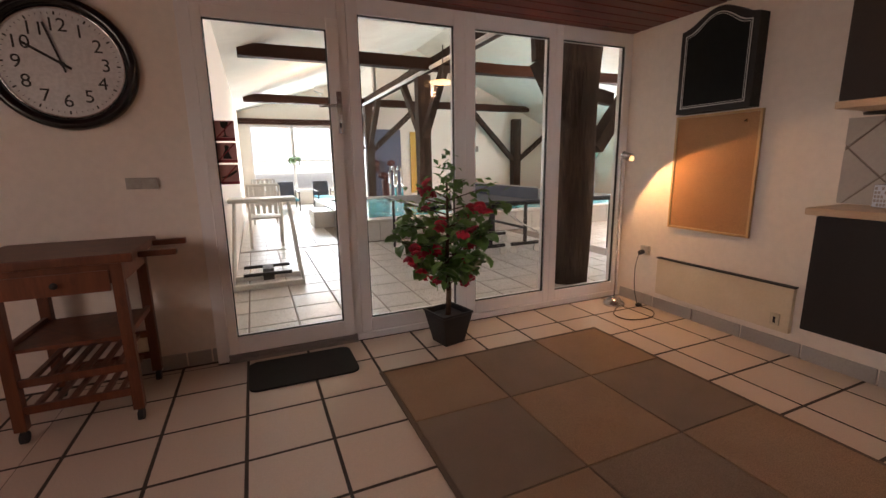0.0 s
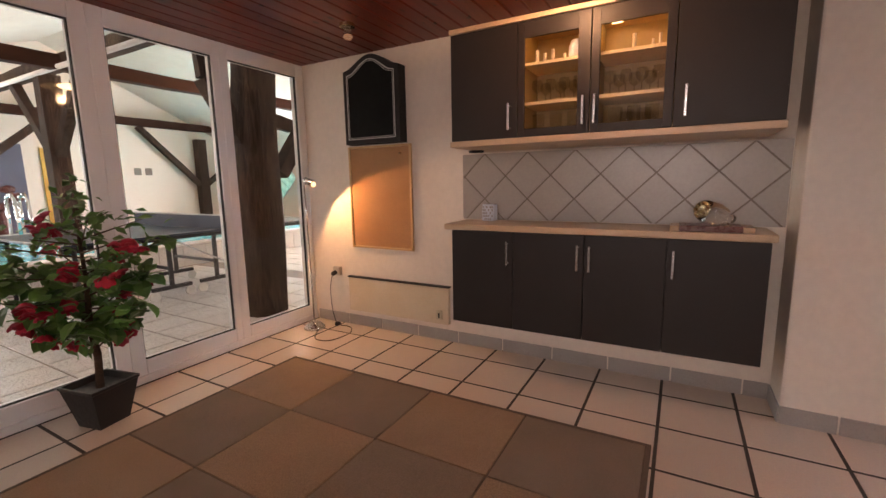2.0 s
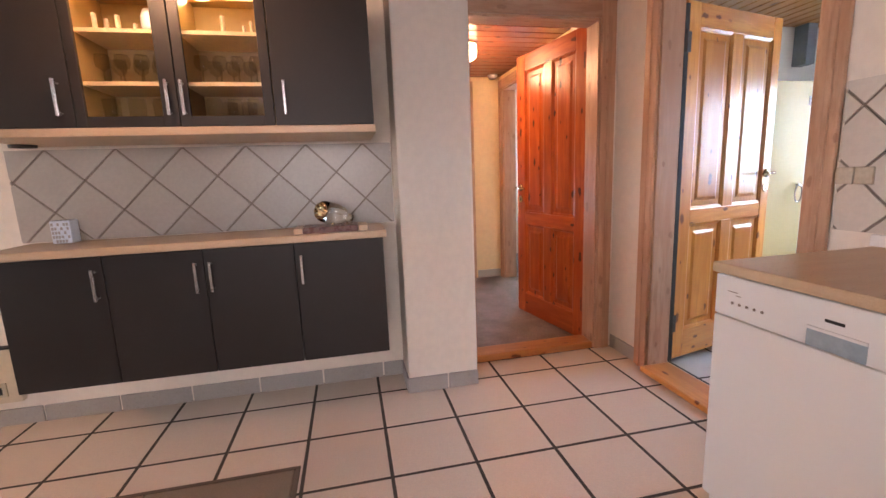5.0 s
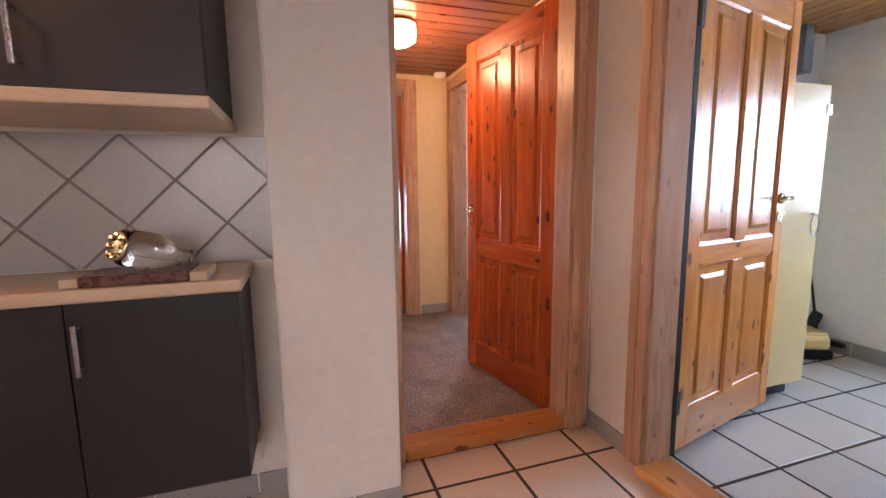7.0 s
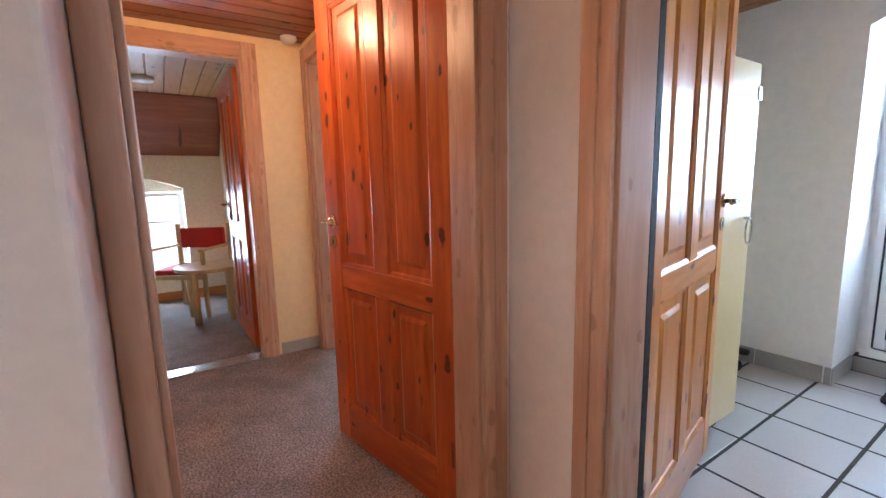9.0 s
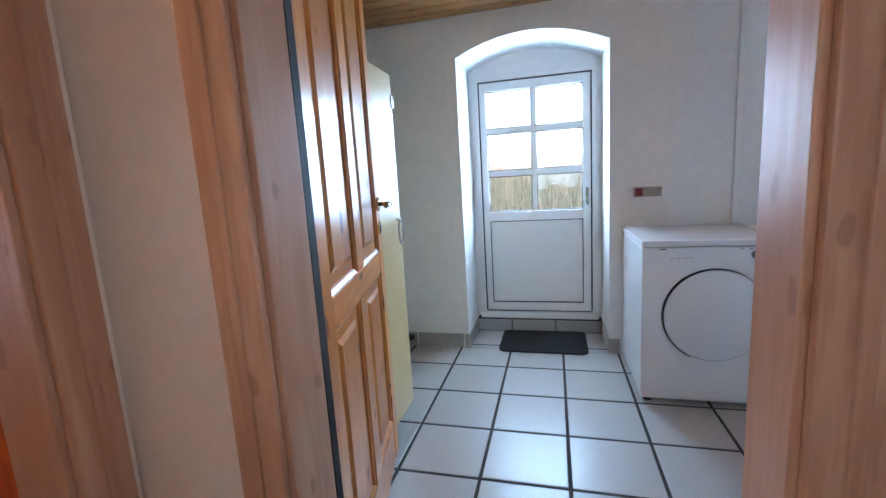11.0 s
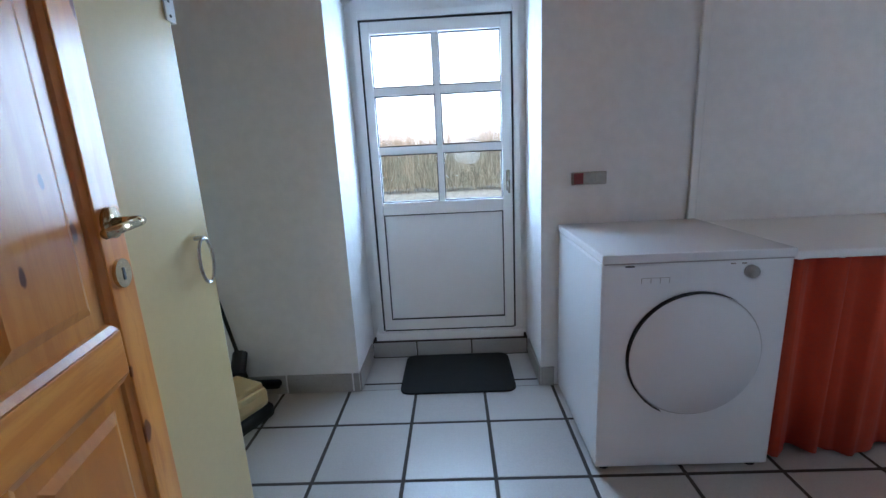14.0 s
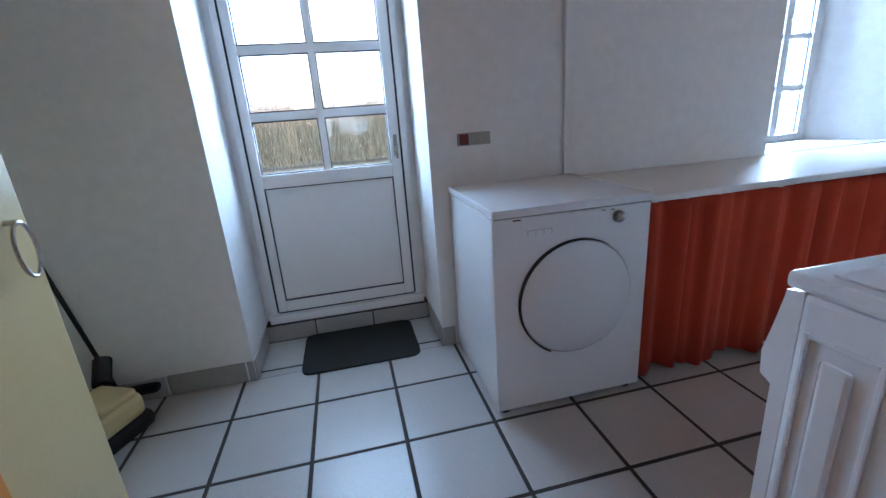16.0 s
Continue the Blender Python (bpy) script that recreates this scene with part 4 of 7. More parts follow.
def door_mat(x0, x1, y0, y1, rz=0):
    cx, cy = (x0 + x1) / 2, (y0 + y1) / 2
    w, d, r = (x1 - x0) / 2, (y1 - y0) / 2, 0.05
    pts = []
    for k, (sx, sy) in enumerate(((1, 1), (-1, 1), (-1, -1), (1, -1))):
        for a in range(5):
            t = math.pi / 2 * (k + a / 4)
            pts.append((sx * (w - r) + r * math.cos(t), sy * (d - r) + r * math.sin(t)))
    bm = prism(bmesh.new(), pts, "z", 0.0005, 0.011)
    ob = link_mesh("door_mat", bm, MAT_BLACK)
    ob.matrix_world = pose(cx, cy, 0, 0, 0, rz)
    tagged(ob, "black ribbed door mat with rounded corners", "door mat", "black door mats")


door_mat(0.225, 0.80, 2.245, 2.60)
door_mat(2.10, 2.68, -4.365, -3.965)

# dishwasher under its worktop
DW = thing("dishwasher", "white freestanding dishwasher under a pale worktop", "dishwasher")
part("body", boxes(((1.16, -1.84, 0.05), (1.752, -1.282, 0.838)), bevel=0.006), ENAMEL, DW)
part("door", boxes(((1.16, -1.281, 0.15), (1.757, -1.26, 0.72)), bevel=0.005), ENAMEL, DW)
part("control_panel", boxes(((1.16, -1.281, 0.723), (1.757, -1.26, 0.838)), bevel=0.005), ENAMEL, DW)
for x in (1.20, 1.71):
    part("foot", tube(bmesh.new(), (x, -1.32, 0), (x, -1.32, 0.05), 0.015), GASKET, DW)
tagged(link_mesh("dishwasher_worktop", boxes(((-1.6, -1.845, 0.842), (1.765, -1.25, 0.872)), bevel=0.007), WORKTOP), "pale worktop over the dishwasher", "worktop")
tagged(link_mesh("upstand", boxes(((-1.6, -1.845, 0.873), (1.765, -1.825, 0.91)), bevel=0.004), PVC), "white upstand strip along the worktop", "trim strip")
structure("splashback_bed_partition", boxes(((-1.6, -1.851, 0.911), (1.89, -1.8485, 1.388))), JOINT, "grout bed behind the partition tiles", "splashback")
structure("base_units_back", boxes(((-1.6, -1.84, 0.08), (1.15, -1.30, 0.838))), GREY_LAMINATE, "anthracite base units continuing along the partition", "cabinet")


# ---- laundry ----
LOCKER = thing("tall_locker", "tall pale yellow painted steel locker with a ring handle", "locker")
part("body", boxes(((3.02, -3.12, 0.09), (3.585, -2.3, 1.63)), bevel=0.006), YELLOW_PAINT, LOCKER)
part("door", boxes(((2.995, -3.12, 0.09), (3.018, -2.31, 1.63)), bevel=0.004), YELLOW_PAINT, LOCKER)
part("plinth", boxes(((3.06, -3.10, 0), (3.58, -2.33, 0.089))), IRON, LOCKER)
bm = bmesh.new()
loops = []
for k in range(24):
    a = 2 * math.pi * k / 24
    loops.append([bm.verts.new((2.975 + 0.004 * math.sin(c), -3.062 + (0.028 + 0.004 * math.cos(c)) * math.cos(a), 0.94 + (0.055 + 0.004 * math.cos(c)) * math.sin(a))) for c in [2 * math.pi * j / 8 for j in range(8)]])
for p, q in zip(loops, loops[1:] + loops[:1]):
    for j in range(8):
        bm.faces.new((p[j], p[(j + 1) % 8], q[(j + 1) % 8], q[j]))
part("ring_boss", tube(bmesh.new(), (2.9955, -3.062, 0.995), (2.972, -3.062, 0.995), 0.006), STEEL, LOCKER)
part("ring_handle", bm, STEEL, LOCKER, "steel ring handle")
LATCH = part("latch_plate", boxes(((2.990, -3.128, 1.485), (2.9945, -3.10, 1.540)), ((2.990, -3.134, 1.485), (3.02, -3.128, 1.540)), bevel=0.0015), PVC, LOCKER, "small white latch plate")
for z in (1.497, 1.528):
    part("screw", tube(bmesh.new(), (2.9898, -3.114, z), (2.9885, -3.114, z), 0.0035, seg=8), IRON, LATCH)

DRYER = thing("tumble_dryer", "white tumble dryer with a large round front door", "tumble dryer")
part("body", boxes(((1.29, -4.0, 0.022), (1.90, -3.415, 0.783)), bevel=0.008), ENAMEL, DRYER)
for x in (1.33, 1.86):
    for y in (-3.95, -3.455):
        part("foot", tube(bmesh.new(), (x, y, 0), (x, y, 0.024), 0.022), GASKET, DRYER, "black foot")
part("top_plate", boxes(((1.288, -4.005, 0.787), (1.902, -3.408, 0.817)), bevel=0.006), ENAMEL, DRYER)
part("door", lathe(bmesh.new(), [(0.221, 0), (0.221, 0.006), (0.215, 0.012), (0.0, 0.02)], 48, Matrix.Translation((1.583, -3.416, 0.455)) @ Matrix.Rotation(radians(-90), 4, "X")), ENAMEL, DRYER, "round white door", True)

WM = thing("washing_machine", "white washing machine with a ribbed side panel", "washing machine", at=(-0.024, -0.015, -0.006))
part("body", boxes(((1.16, -2.52, 0.01), (1.755, -2.0, 0.86)), bevel=0.01), ENAMEL, WM)
part("top_plate", boxes(((1.158, -2.545, 0.862), (1.76, -2.0, 0.888)), bevel=0.008), ENAMEL, WM)

CURT = thing("shelf_curtain", "orange cloth curtain gathered on a wire under the white shelf", "curtain")
bm = bmesh.new()
n, cols = 260, []
for k in range(n + 1):
    x = 1.262 - 3.3 * k / n
    y = -3.48 + 0.030 * math.sin(k * 0.47 + 2.3 * math.sin(k * 0.083)) + 0.009 * math.sin(k * 1.1 + 1.2 * math.sin(k * 0.31))
    hem = 0.02 + 0.012 * math.sin(k * 0.21)
    cols.append([bm.verts.new((x, y + (0.012 * math.sin(k * 0.4) * (1 - f)), hem + (0.765 - hem) * f)) for f in (0, 0.35, 0.7, 0.93, 1.0)])
for a, b in zip(cols, cols[1:]):
    for q in range(4):
        bm.faces.new((a[q], b[q], b[q + 1], a[q + 1]))
cl = part("cloth", bm, ORANGE_CLOTH, CURT, "", True)
md = cl.modifiers.new("thickness", "SOLIDIFY")
md.thickness = 0.002


# ---- pool room shell ----
ROOF = surface("old_white_ceiling_board", (0.74, 0.70, 0.63), (0.66, 0.61, 0.54), 0.9, scale=1.2, fine=9, grain=0.06, bump=0.3, depth=0.01)
SLATE_BLUE = surface("slate_blue_paint", (0.12, 0.13, 0.19), None, 0.7)
YELLOW_DOOR = surface("yellow_varnished_door", (0.62, 0.36, 0.06), (0.55, 0.30, 0.05), 0.4)
NAVY = surface("dark_blue_table_top", (0.035, 0.045, 0.07), None, 0.35)
WHITE_PLASTIC = surface("white_garden_plastic", (0.78, 0.76, 0.70), None, 0.4)

structure("wall_pool_left", boxes(((-0.04, 2.862, 0), (0.09, 13.7, 2.75))), PLASTER, "long white plastered wall of the pool room", "wall")
bm = bmesh.new()
W = [0.37, 1.50, 2.63, 3.45]
box(bm, (0.09, 13.6, 0), (3.6, 13.75, 0.36))
box(bm, (0.09, 13.6, 2.27), (3.6, 13.75, 4.6))
for a, b in ((0.09, 0.37), (3.42, 3.6)):
    box(bm, (a, 13.6, 0.36), (b, 13.75, 2.27))
structure("wall_pool_front", bm, PLASTER, "white gable wall with tall windows at the pool's end", "wall")
structure("wall_pool_back", boxes(((3.5, 11.7, 0), (9.4, 11.8, 4.6)), ((3.44, 11.7, 0), (3.55, 13.6, 4.6))), PLASTER, "white plastered cross wall behind the pool", "wall")
# The low opening is never in view; it is added for the side fill lamp.
structure("wall_pool_right", boxes(((9.3, 1.65, 0), (9.42, 5.0, 2.2)), ((9.3, 5.0, 0), (9.42, 8.6, 0.7)), ((9.3, 5.0, 1.7), (9.42, 8.6, 2.2)), ((9.3, 8.6, 0), (9.42, 11.7, 2.2))), PLASTER, "white pool room wall with an unseen low opening for the fill lamp", "wall")
structure("wall_pool_near", boxes(((3.262, 2.73, 0), (9.4, 2.86, 4.6)), ((-0.04, 2.74, 2.31), (3.26, 2.86, 4.6)), ((-0.04, 2.70, 2.2), (3.26, 2.738, 2.3))), PLASTER, "white wall between pool room and flat", "wall")
bm = bmesh.new()
prism(bm, [(-0.05, 2.55), (4.7, 4.15), (9.5, 2.0), (9.5, 2.12), (4.7, 4.27), (-0.05, 2.67)], "y", 2.86, 13.75)
structure("ceiling_pool", bm, ROOF, "sloping old white boarded roof ceiling", "ceiling")
structure("floor_pool_bed", boxes(((0.0, 2.9, -0.12), (9.4, 13.7, -0.006))), JOINT, "grout bed of the pool room floor", "floor")


def pool_window(xa, xb):
    th = thing("window_pool", "tall white framed window with a cross bar, bright daylight behind", "window", "pool room windows")
    th["kind"] = "structure"
    y = 13.6
    part("frame", boxes(((xa, y - 0.02, 0.36), (xa + 0.05, y + 0.05, 2.27)), ((xb - 0.05, y - 0.02, 0.36), (xb, y + 0.05, 2.27)), ((xa + 0.05, y - 0.02, 0.36), (xb - 0.05, y + 0.05, 0.42)), ((xa + 0.05, y - 0.02, 2.2), (xb - 0.05, y + 0.05, 2.27))), PVC, th)
    part("cross_bar", boxes(((xa + 0.05, y - 0.01, 1.24), (xb - 0.05, y + 0.04, 1.30))), PVC, th)
    for za, zb in ((0.42, 1.24), (1.30, 2.2)):
        p = part("pane", boxes(((xa + 0.05, y + 0.01, za), (xb - 0.05, y + 0.014, zb))), PANE, th)
        p.visible_shadow = False


for a, b in zip(W, W[1:]):
    pool_window(a, b)


def beam(name, a, b, w, h, mat, label, group=""):
    """A timber of w by h from a to b with slightly uneven faces."""
    a, b = Vector(a), Vector(b)
    d = b - a
    n = max(2, int(d.length / 0.5))
    bm = bmesh.new()
    rings = []
    for k in range(n + 1):
        z = d.length * k / n
        j = [random.uniform(-0.008, 0.008) for _ in range(8)]
        rings.append([bm.verts.new((sx * w / 2 + j[i], sy * h / 2 + j[i + 4], z)) for i, (sx, sy) in enumerate(((-1, -1), (1, -1), (1, 1), (-1, 1)))])
    for r, s in zip(rings, rings[1:]):
        for k in range(4):
            bm.faces.new((r[k], r[(k + 1) % 4], s[(k + 1) % 4], s[k]))
    bm.faces.new(rings[0][::-1])
    bm.faces.new(rings[-1])
    up = "Y" if abs(d.normalized().z) < 0.9 else "X"
    bmesh.ops.transform(bm, matrix=Matrix.Translation(a) @ d.to_track_quat("Z", up).to_matrix().to_4x4(), verts=bm.verts)
    ob = link_mesh(name, bm, mat)
    return tagged(ob, label, "timber beam", group, "structure")


for y, z in ((6.7, 2.66), (11.2, 2.66)):
    beam("cross_beam", (0.3, y, z), (8.0, y, z), 0.16, 0.17, BEAM_WOOD, "dark brown cross beam under the pool room roof", "cross beams")
beam("cross_beam", (0.1, 13.48, 2.36), (3.45, 13.48, 2.36), 0.12, 0.15, BEAM_WOOD, "dark brown lintel beam over the far windows", "cross beams")
beam("purlin", (3.15, 2.87, 2.69), (3.15, 13.5, 2.69), 0.15, 0.16, POST_WOOD, "weathered grey-brown timber running the length of the room")
bm = bmesh.new()
tube(bm, (3.04, 3.5, 2.60), (3.04, 13.4, 2.60), 0.03)
tagged(link_mesh("pipe_run", bm, PVC, smooth=True), "white pipe fixed along the long timber", "pipe")
beam("post", (3.15, 7.28, 0), (3.15, 7.28, 2.61), 0.22, 0.20, POST_WOOD, "weathered dark timber post at the pool edge", "timber posts")
beam("post", (3.15, 11.1, 0), (3.15, 11.1, 2.58), 0.2, 0.2, POST_WOOD, "weathered dark timber post before the far windows", "timber posts")
beam("post", (7.8, 11.5, 0), (7.8, 11.5, 2.4), 0.24, 0.22, POST_WOOD, "weathered dark timber post at the back wall", "timber posts")
for y in (7.28, 11.1):
    for s in (-1, 1):
        beam("brace", (3.15, y + 0.08 * s, 1.60), (3.15, y + 1.0 * s, 2.60), 0.11, 0.12, POST_WOOD, "slanting timber brace between post and long timber", "braces")
for s in (-1, 1):
    beam("brace", (7.8 + 0.1 * s, 11.5, 1.2), (7.8 + (1.3 if s > 0 else 1.5) * s, 11.5, 2.1 if s > 0 else 2.6), 0.13, 0.12, POST_WOOD, "slanting timber brace at the back wall post", "braces")
beam("brace", (3.25, 11.1, 1.5), (4.5, 11.15, 2.6), 0.12, 0.12, POST_WOOD, "slanting timber brace under a cross beam", "braces")
beam("brace", (3.0, 11.1, 1.5), (2.2, 11.15, 2.6), 0.12, 0.12, POST_WOOD, "slanting timber brace under a cross beam", "braces")

# the great post behind the last pane
bm = bmesh.new()
rows = []
for k in range(15):
    z = 2.62 * k / 14
    f = 1 + 0.10 * math.exp(-z * 3)
    x0, x1, y0, y1 = 2.965, 3.30 + 0.012 * math.sin(z * 2.4), 3.12, 3.42
    cx, cy = (x0 + x1) / 2 - 0.075 + 0.038 * z + 0.012 * math.sin(z * 3), (y0 + y1) / 2
    ring = []
    for i in range(16):
        a = 2 * math.pi * (i + 0.5) / 16
        sq = max(abs(math.cos(a)), abs(math.sin(a))) ** 0.75
        wob = 1 + 0.05 * noise.noise((math.cos(a) * 2, math.sin(a) * 2, z * 1.6))
        ring.append(bm.verts.new((cx + (x1 - x0) / 2 * f * math.cos(a) / sq * wob, cy + (y1 - y0) / 2 * f * math.sin(a) / sq * wob, z)))
    rows.append(ring)
for r, s in zip(rows, rows[1:]):
    for k in range(16):
        bm.faces.new((r[k], r[(k + 1) % 16], s[(k + 1) % 16], s[k]))
bm.faces.new(rows[0][::-1])
bm.faces.new(rows[-1])
GP = thing("great_post", "massive weathered oak post with braces, standing behind the glass", "timber post")
GP["kind"] = "structure"
part("shaft", bm, POST_WOOD, GP, "", True)
for a, b, w in (((3.35, 3.3, 1.25), (3.85, 3.3, 1.9), 0.15), ((3.0, 3.3, 1.5), (2.72, 3.32, 2.0), 0.13), ((3.3, 3.35, 1.75), (3.62, 3.4, 1.72), 0.07), ((2.72, 3.32, 2.0), (2.66, 3.34, 2.6), 0.1)):
    br = beam("brace", a, b, w, 0.12, POST_WOOD, "")
    for k in ("kind", "category"):
        if k in br:
            del br[k]
    br.parent = GP

# pool basin
POOL = thing("pool", "raised swimming pool with a tiled rim and turquoise water", "swimming pool")
POOL["kind"] = "structure"
part("wall", boxes(((1.68, 6.25, 0), (8.8, 6.5, 0.29)), ((1.68, 6.501, 0), (1.93, 10.9, 0.29)), ((1.93, 10.65, 0), (8.8, 10.9, 0.29)), ((8.55, 6.501, 0), (8.8, 10.65, 0.29))), JOINT, POOL)
for k in range(21):
    x = 1.685 + k * 0.34
    part("facing_tile", boxes(((x, 6.238, 0.004), (x + 0.332, 6.249, 0.285)), bevel=0.002), POOL_TILE, POOL)
for k in range(13):
    y = 6.26 + k * 0.34
    part("facing_tile", boxes(((1.668, y, 0.004), (1.679, y + 0.332, 0.285)), bevel=0.002), POOL_TILE, POOL)
part("coping", boxes(((1.655, 6.225, 0.291), (8.82, 6.51, 0.325)), ((1.655, 6.511, 0.291), (1.95, 10.92, 0.325)), ((1.951, 10.64, 0.291), (8.82, 10.92, 0.325)), bevel=0.006), POOL_TILE, POOL)
part("water", boxes(((1.932, 6.502, 0.2), (8.548, 10.648, 0.27))), WATER, POOL)
tagged(link_mesh("pool_step_block", boxes(((1.30, 8.1, 0), (1.65, 8.9, 0.3)), bevel=0.01), POOL_TILE), "tiled step block beside the pool", "step")
bm = bmesh.new()
for x in (3.60, 3.78):
    pipe(bm, [(x, 10.9, 0.32), (x, 10.9, 0.95), (x, 10.8, 1.06), (x, 10.65, 1.06), (x, 10.52, 0.95), (x, 10.45, 0.25)], 0.03, 8)
tagged(link_mesh("pool_ladder", bm, CHROME, smooth=True), "chrome pool ladder rails", "pool ladder")

structure("door_changing_room", boxes(((4.45, 11.66, 0.32), (4.95, 11.698, 2.0)), bevel=0.005), YELLOW_DOOR, "yellow door in the far cross wall", "door")
structure("panel_blue", boxes(((3.40, 11.60, 0.0), (4.15, 11.698, 2.05)), bevel=0.005), SLATE_BLUE, "slate blue painted panel on the far cross wall", "panel")
for x in (6.2, 6.45):
    tagged(link_mesh("wall_notice", boxes(((x, 11.69, 1.45), (x + 0.16, 11.699, 1.62))), JOINT), "small framed notice on the back wall", "notice", "notices")
bm = bmesh.new()
for k in range(7):
    a = k * 0.9
    tube(bm, (3.6, 11.3, 0.7), (3.6 + 0.3 * math.cos(a), 11.3 + 0.1 * math.sin(a), 1.0 + 0.18 * math.sin(k * 2.1)), 0.02, 0.008, 6)
    bmesh.ops.create_icosphere(bm, subdivisions=1, radius=0.13, matrix=Matrix.Translation((3.6 + 0.3 * math.cos(a), 11.3 + 0.1 * math.sin(a), 1.0 + 0.18 * math.sin(k * 2.1))) @ Matrix.Diagonal((1, 0.5, 0.7, 1)))
tube(bm, (3.6, 11.3, 0), (3.6, 11.3, 0.72), 0.09, 0.12)
tagged(link_mesh("reddish_plant", bm, surface("reddish_leaf", (0.10, 0.025, 0.02), None, 0.6)), "dark reddish leafy plant behind the pool", "plant")


# ceiling lamps of the pool room
LAMP_GLOW = glow("lamp_glow", (1.0, 0.62, 0.26), 2.0)


def dome_lamp(at, r=0.2, label="round white shaded lamp glowing warmly"):
    th = thing("pool_room_lamp", label, "lamp", "pool room lamps", at)
    part("shade", lathe(bmesh.new(), [(r * 0.3, 0.03), (r, 0.0), (r * 0.95, -0.012), (r * 0.2, -0.02)], 20), LAMP_GLOW, th, "", True)
    part("rod", tube(bmesh.new(), (0, 0, 0.04), (0, 0, 0.5), 0.008), IRON, th)
    return th


dome_lamp((2.98, 6.0, 2.28))
bulb("pool_room_bulb", (3.1, 5.6, 2.75), 110, WARM, 0.03)
# Two bare fill lights without a fitting, added to warm the pool room.
bulb("pool_room_bulb_far", (1.6, 9.5, 2.5), 45, WARM, 0.03)
bulb("pool_room_bulb_right", (5.4, 5.6, 2.5), 75, WARM, 0.03)
CAM_BOX = thing("wall_spotlight", "small white spotlight fixed on the cross beam", "spotlight")
part("head", box(bmesh.new(), (-0.11, -0.06, -0.05), (0.11, 0.06, 0.05), 0.01, Matrix.Translation((1.95, 10.9, 2.85)) @ Matrix.Rotation(0.3, 4, "Y")), PVC, CAM_BOX)
part("bracket", tube(bmesh.new(), (1.98, 10.95, 2.74), (1.96, 10.92, 2.82), 0.02), PVC, CAM_BOX)


# ping-pong table
def table_tennis():
    th = thing("table_tennis_table", "dark blue folding table tennis table with a net, on wheeled frames", "table tennis table")
    x0, x1, y0, y1, z = 1.95, 4.69, 4.22, 5.74, 0.70
    part("tabletop", boxes(((x0, y0, z - 0.02), ((x0 + x1) / 2 - 0.005, y1, z)), (((x0 + x1) / 2 + 0.005, y0, z - 0.02), (x1, y1, z)), bevel=0.003), NAVY, th)
    part("edge_line", boxes(((x0, y0, z + 0.0006), (x1, y0 + 0.02, z + 0.002)), ((x0, y1 - 0.02, z + 0.0006), (x1, y1, z + 0.002)), ((x0, y0 + 0.02, z + 0.0006), (x0 + 0.02, y1 - 0.02, z + 0.002))), WHITE_LINE, th, "white edge line")
    for ya in (y0 + 0.05, y1 - 0.075):
        part("apron", boxes(((x0 + 0.05, ya, z - 0.06), (x1 - 0.05, ya + 0.025, z - 0.021))), BLACK_WOOD, th)
    for y in (y0 + 0.02, y1 - 0.10):
        part("leg", tube(bmesh.new(), (x0 + 0.12, y + 0.04, 0), (x0 + 0.12, y + 0.04, z - 0.02), 0.018), IRON, th)
        part("leg", tube(bmesh.new(), (x1 - 0.12, y + 0.04, 0), (x1 - 0.12, y + 0.04, z - 0.02), 0.018), IRON, th)
    for x in (2.95, 3.45):
        fr = bmesh.new()
        for y in (4.55, 5.35):
            box(fr, (x - 0.2, y - 0.02, 0.10), (x + 0.2, y + 0.02, 0.14), 0.004)
            box(fr, (x - 0.02, y - 0.015, 0.14), (x + 0.02, y + 0.015, z - 0.02), 0.004)
        box(fr, (x - 0.015, 4.55, 0.3), (x + 0.015, 5.35, 0.33), 0.004)
        part("undercarriage", fr, IRON, th, "dark steel undercarriage")
        for y in (4.55, 5.35):
            for s in (-0.18, 0.18):
                part("wheel", tube(bmesh.new(), (x + s, y - 0.015, 0.05), (x + s, y + 0.015, 0.05), 0.05, seg=16), WHITE_PLASTIC, th, "white castor wheel")
    part("strut", tube(bmesh.new(), (3.0, 4.5, 0.6), (3.7, 4.5, 0.2), 0.01), STEEL, th)
    part("net", boxes(((3.30, 4.10, z + 0.002), (3.304, 5.86, z + 0.14))), surface("net_cord", (0.10, 0.12, 0.16), None, 0.9), th)
    part("net_tape", boxes(((3.296, 4.10, z + 0.141), (3.308, 5.86, z + 0.155))), WHITE_LINE, th)


table_tennis()


# white drying rack, chairs and loungers by the left wall
def folding_rack(at):
    th = thing("folding_rack", "white wooden folding stand beside the pool room wall", "rack", at=at)
    for y in (0.0, 0.36):
        for x in (0.0, 0.5):
            lean = 0.06 if x == 0 else -0.06
            part("upright", tube(bmesh.new(), (x - lean, y, 0.04), (x + lean * 0.2, y + (0.1 if y == 0 else -0.1), 0.80), 0.014), WHITE_PLASTIC, th)
    part("top_tray", boxes(((-0.04, 0.05, 0.80), (0.55, 0.33, 0.84)), bevel=0.01), WHITE_PLASTIC, th)
    part("foot_board", boxes(((-0.06, -0.03, 0), (0.57, 0.03, 0.05)), ((-0.06, 0.34, 0), (0.57, 0.40, 0.05)), bevel=0.008), WHITE_PLASTIC, th)
    for ya in (-0.012, 0.34):
        part("cross_bar", boxes(((0.03, ya, 0.12), (0.46, ya + 0.024, 0.15)), bevel=0.004), IRON, th)
    part("pedal", boxes(((0.2, 0.1, 0.05), (0.3, 0.3, 0.16))), IRON, th)


folding_rack((0.15, 4.3, 0))


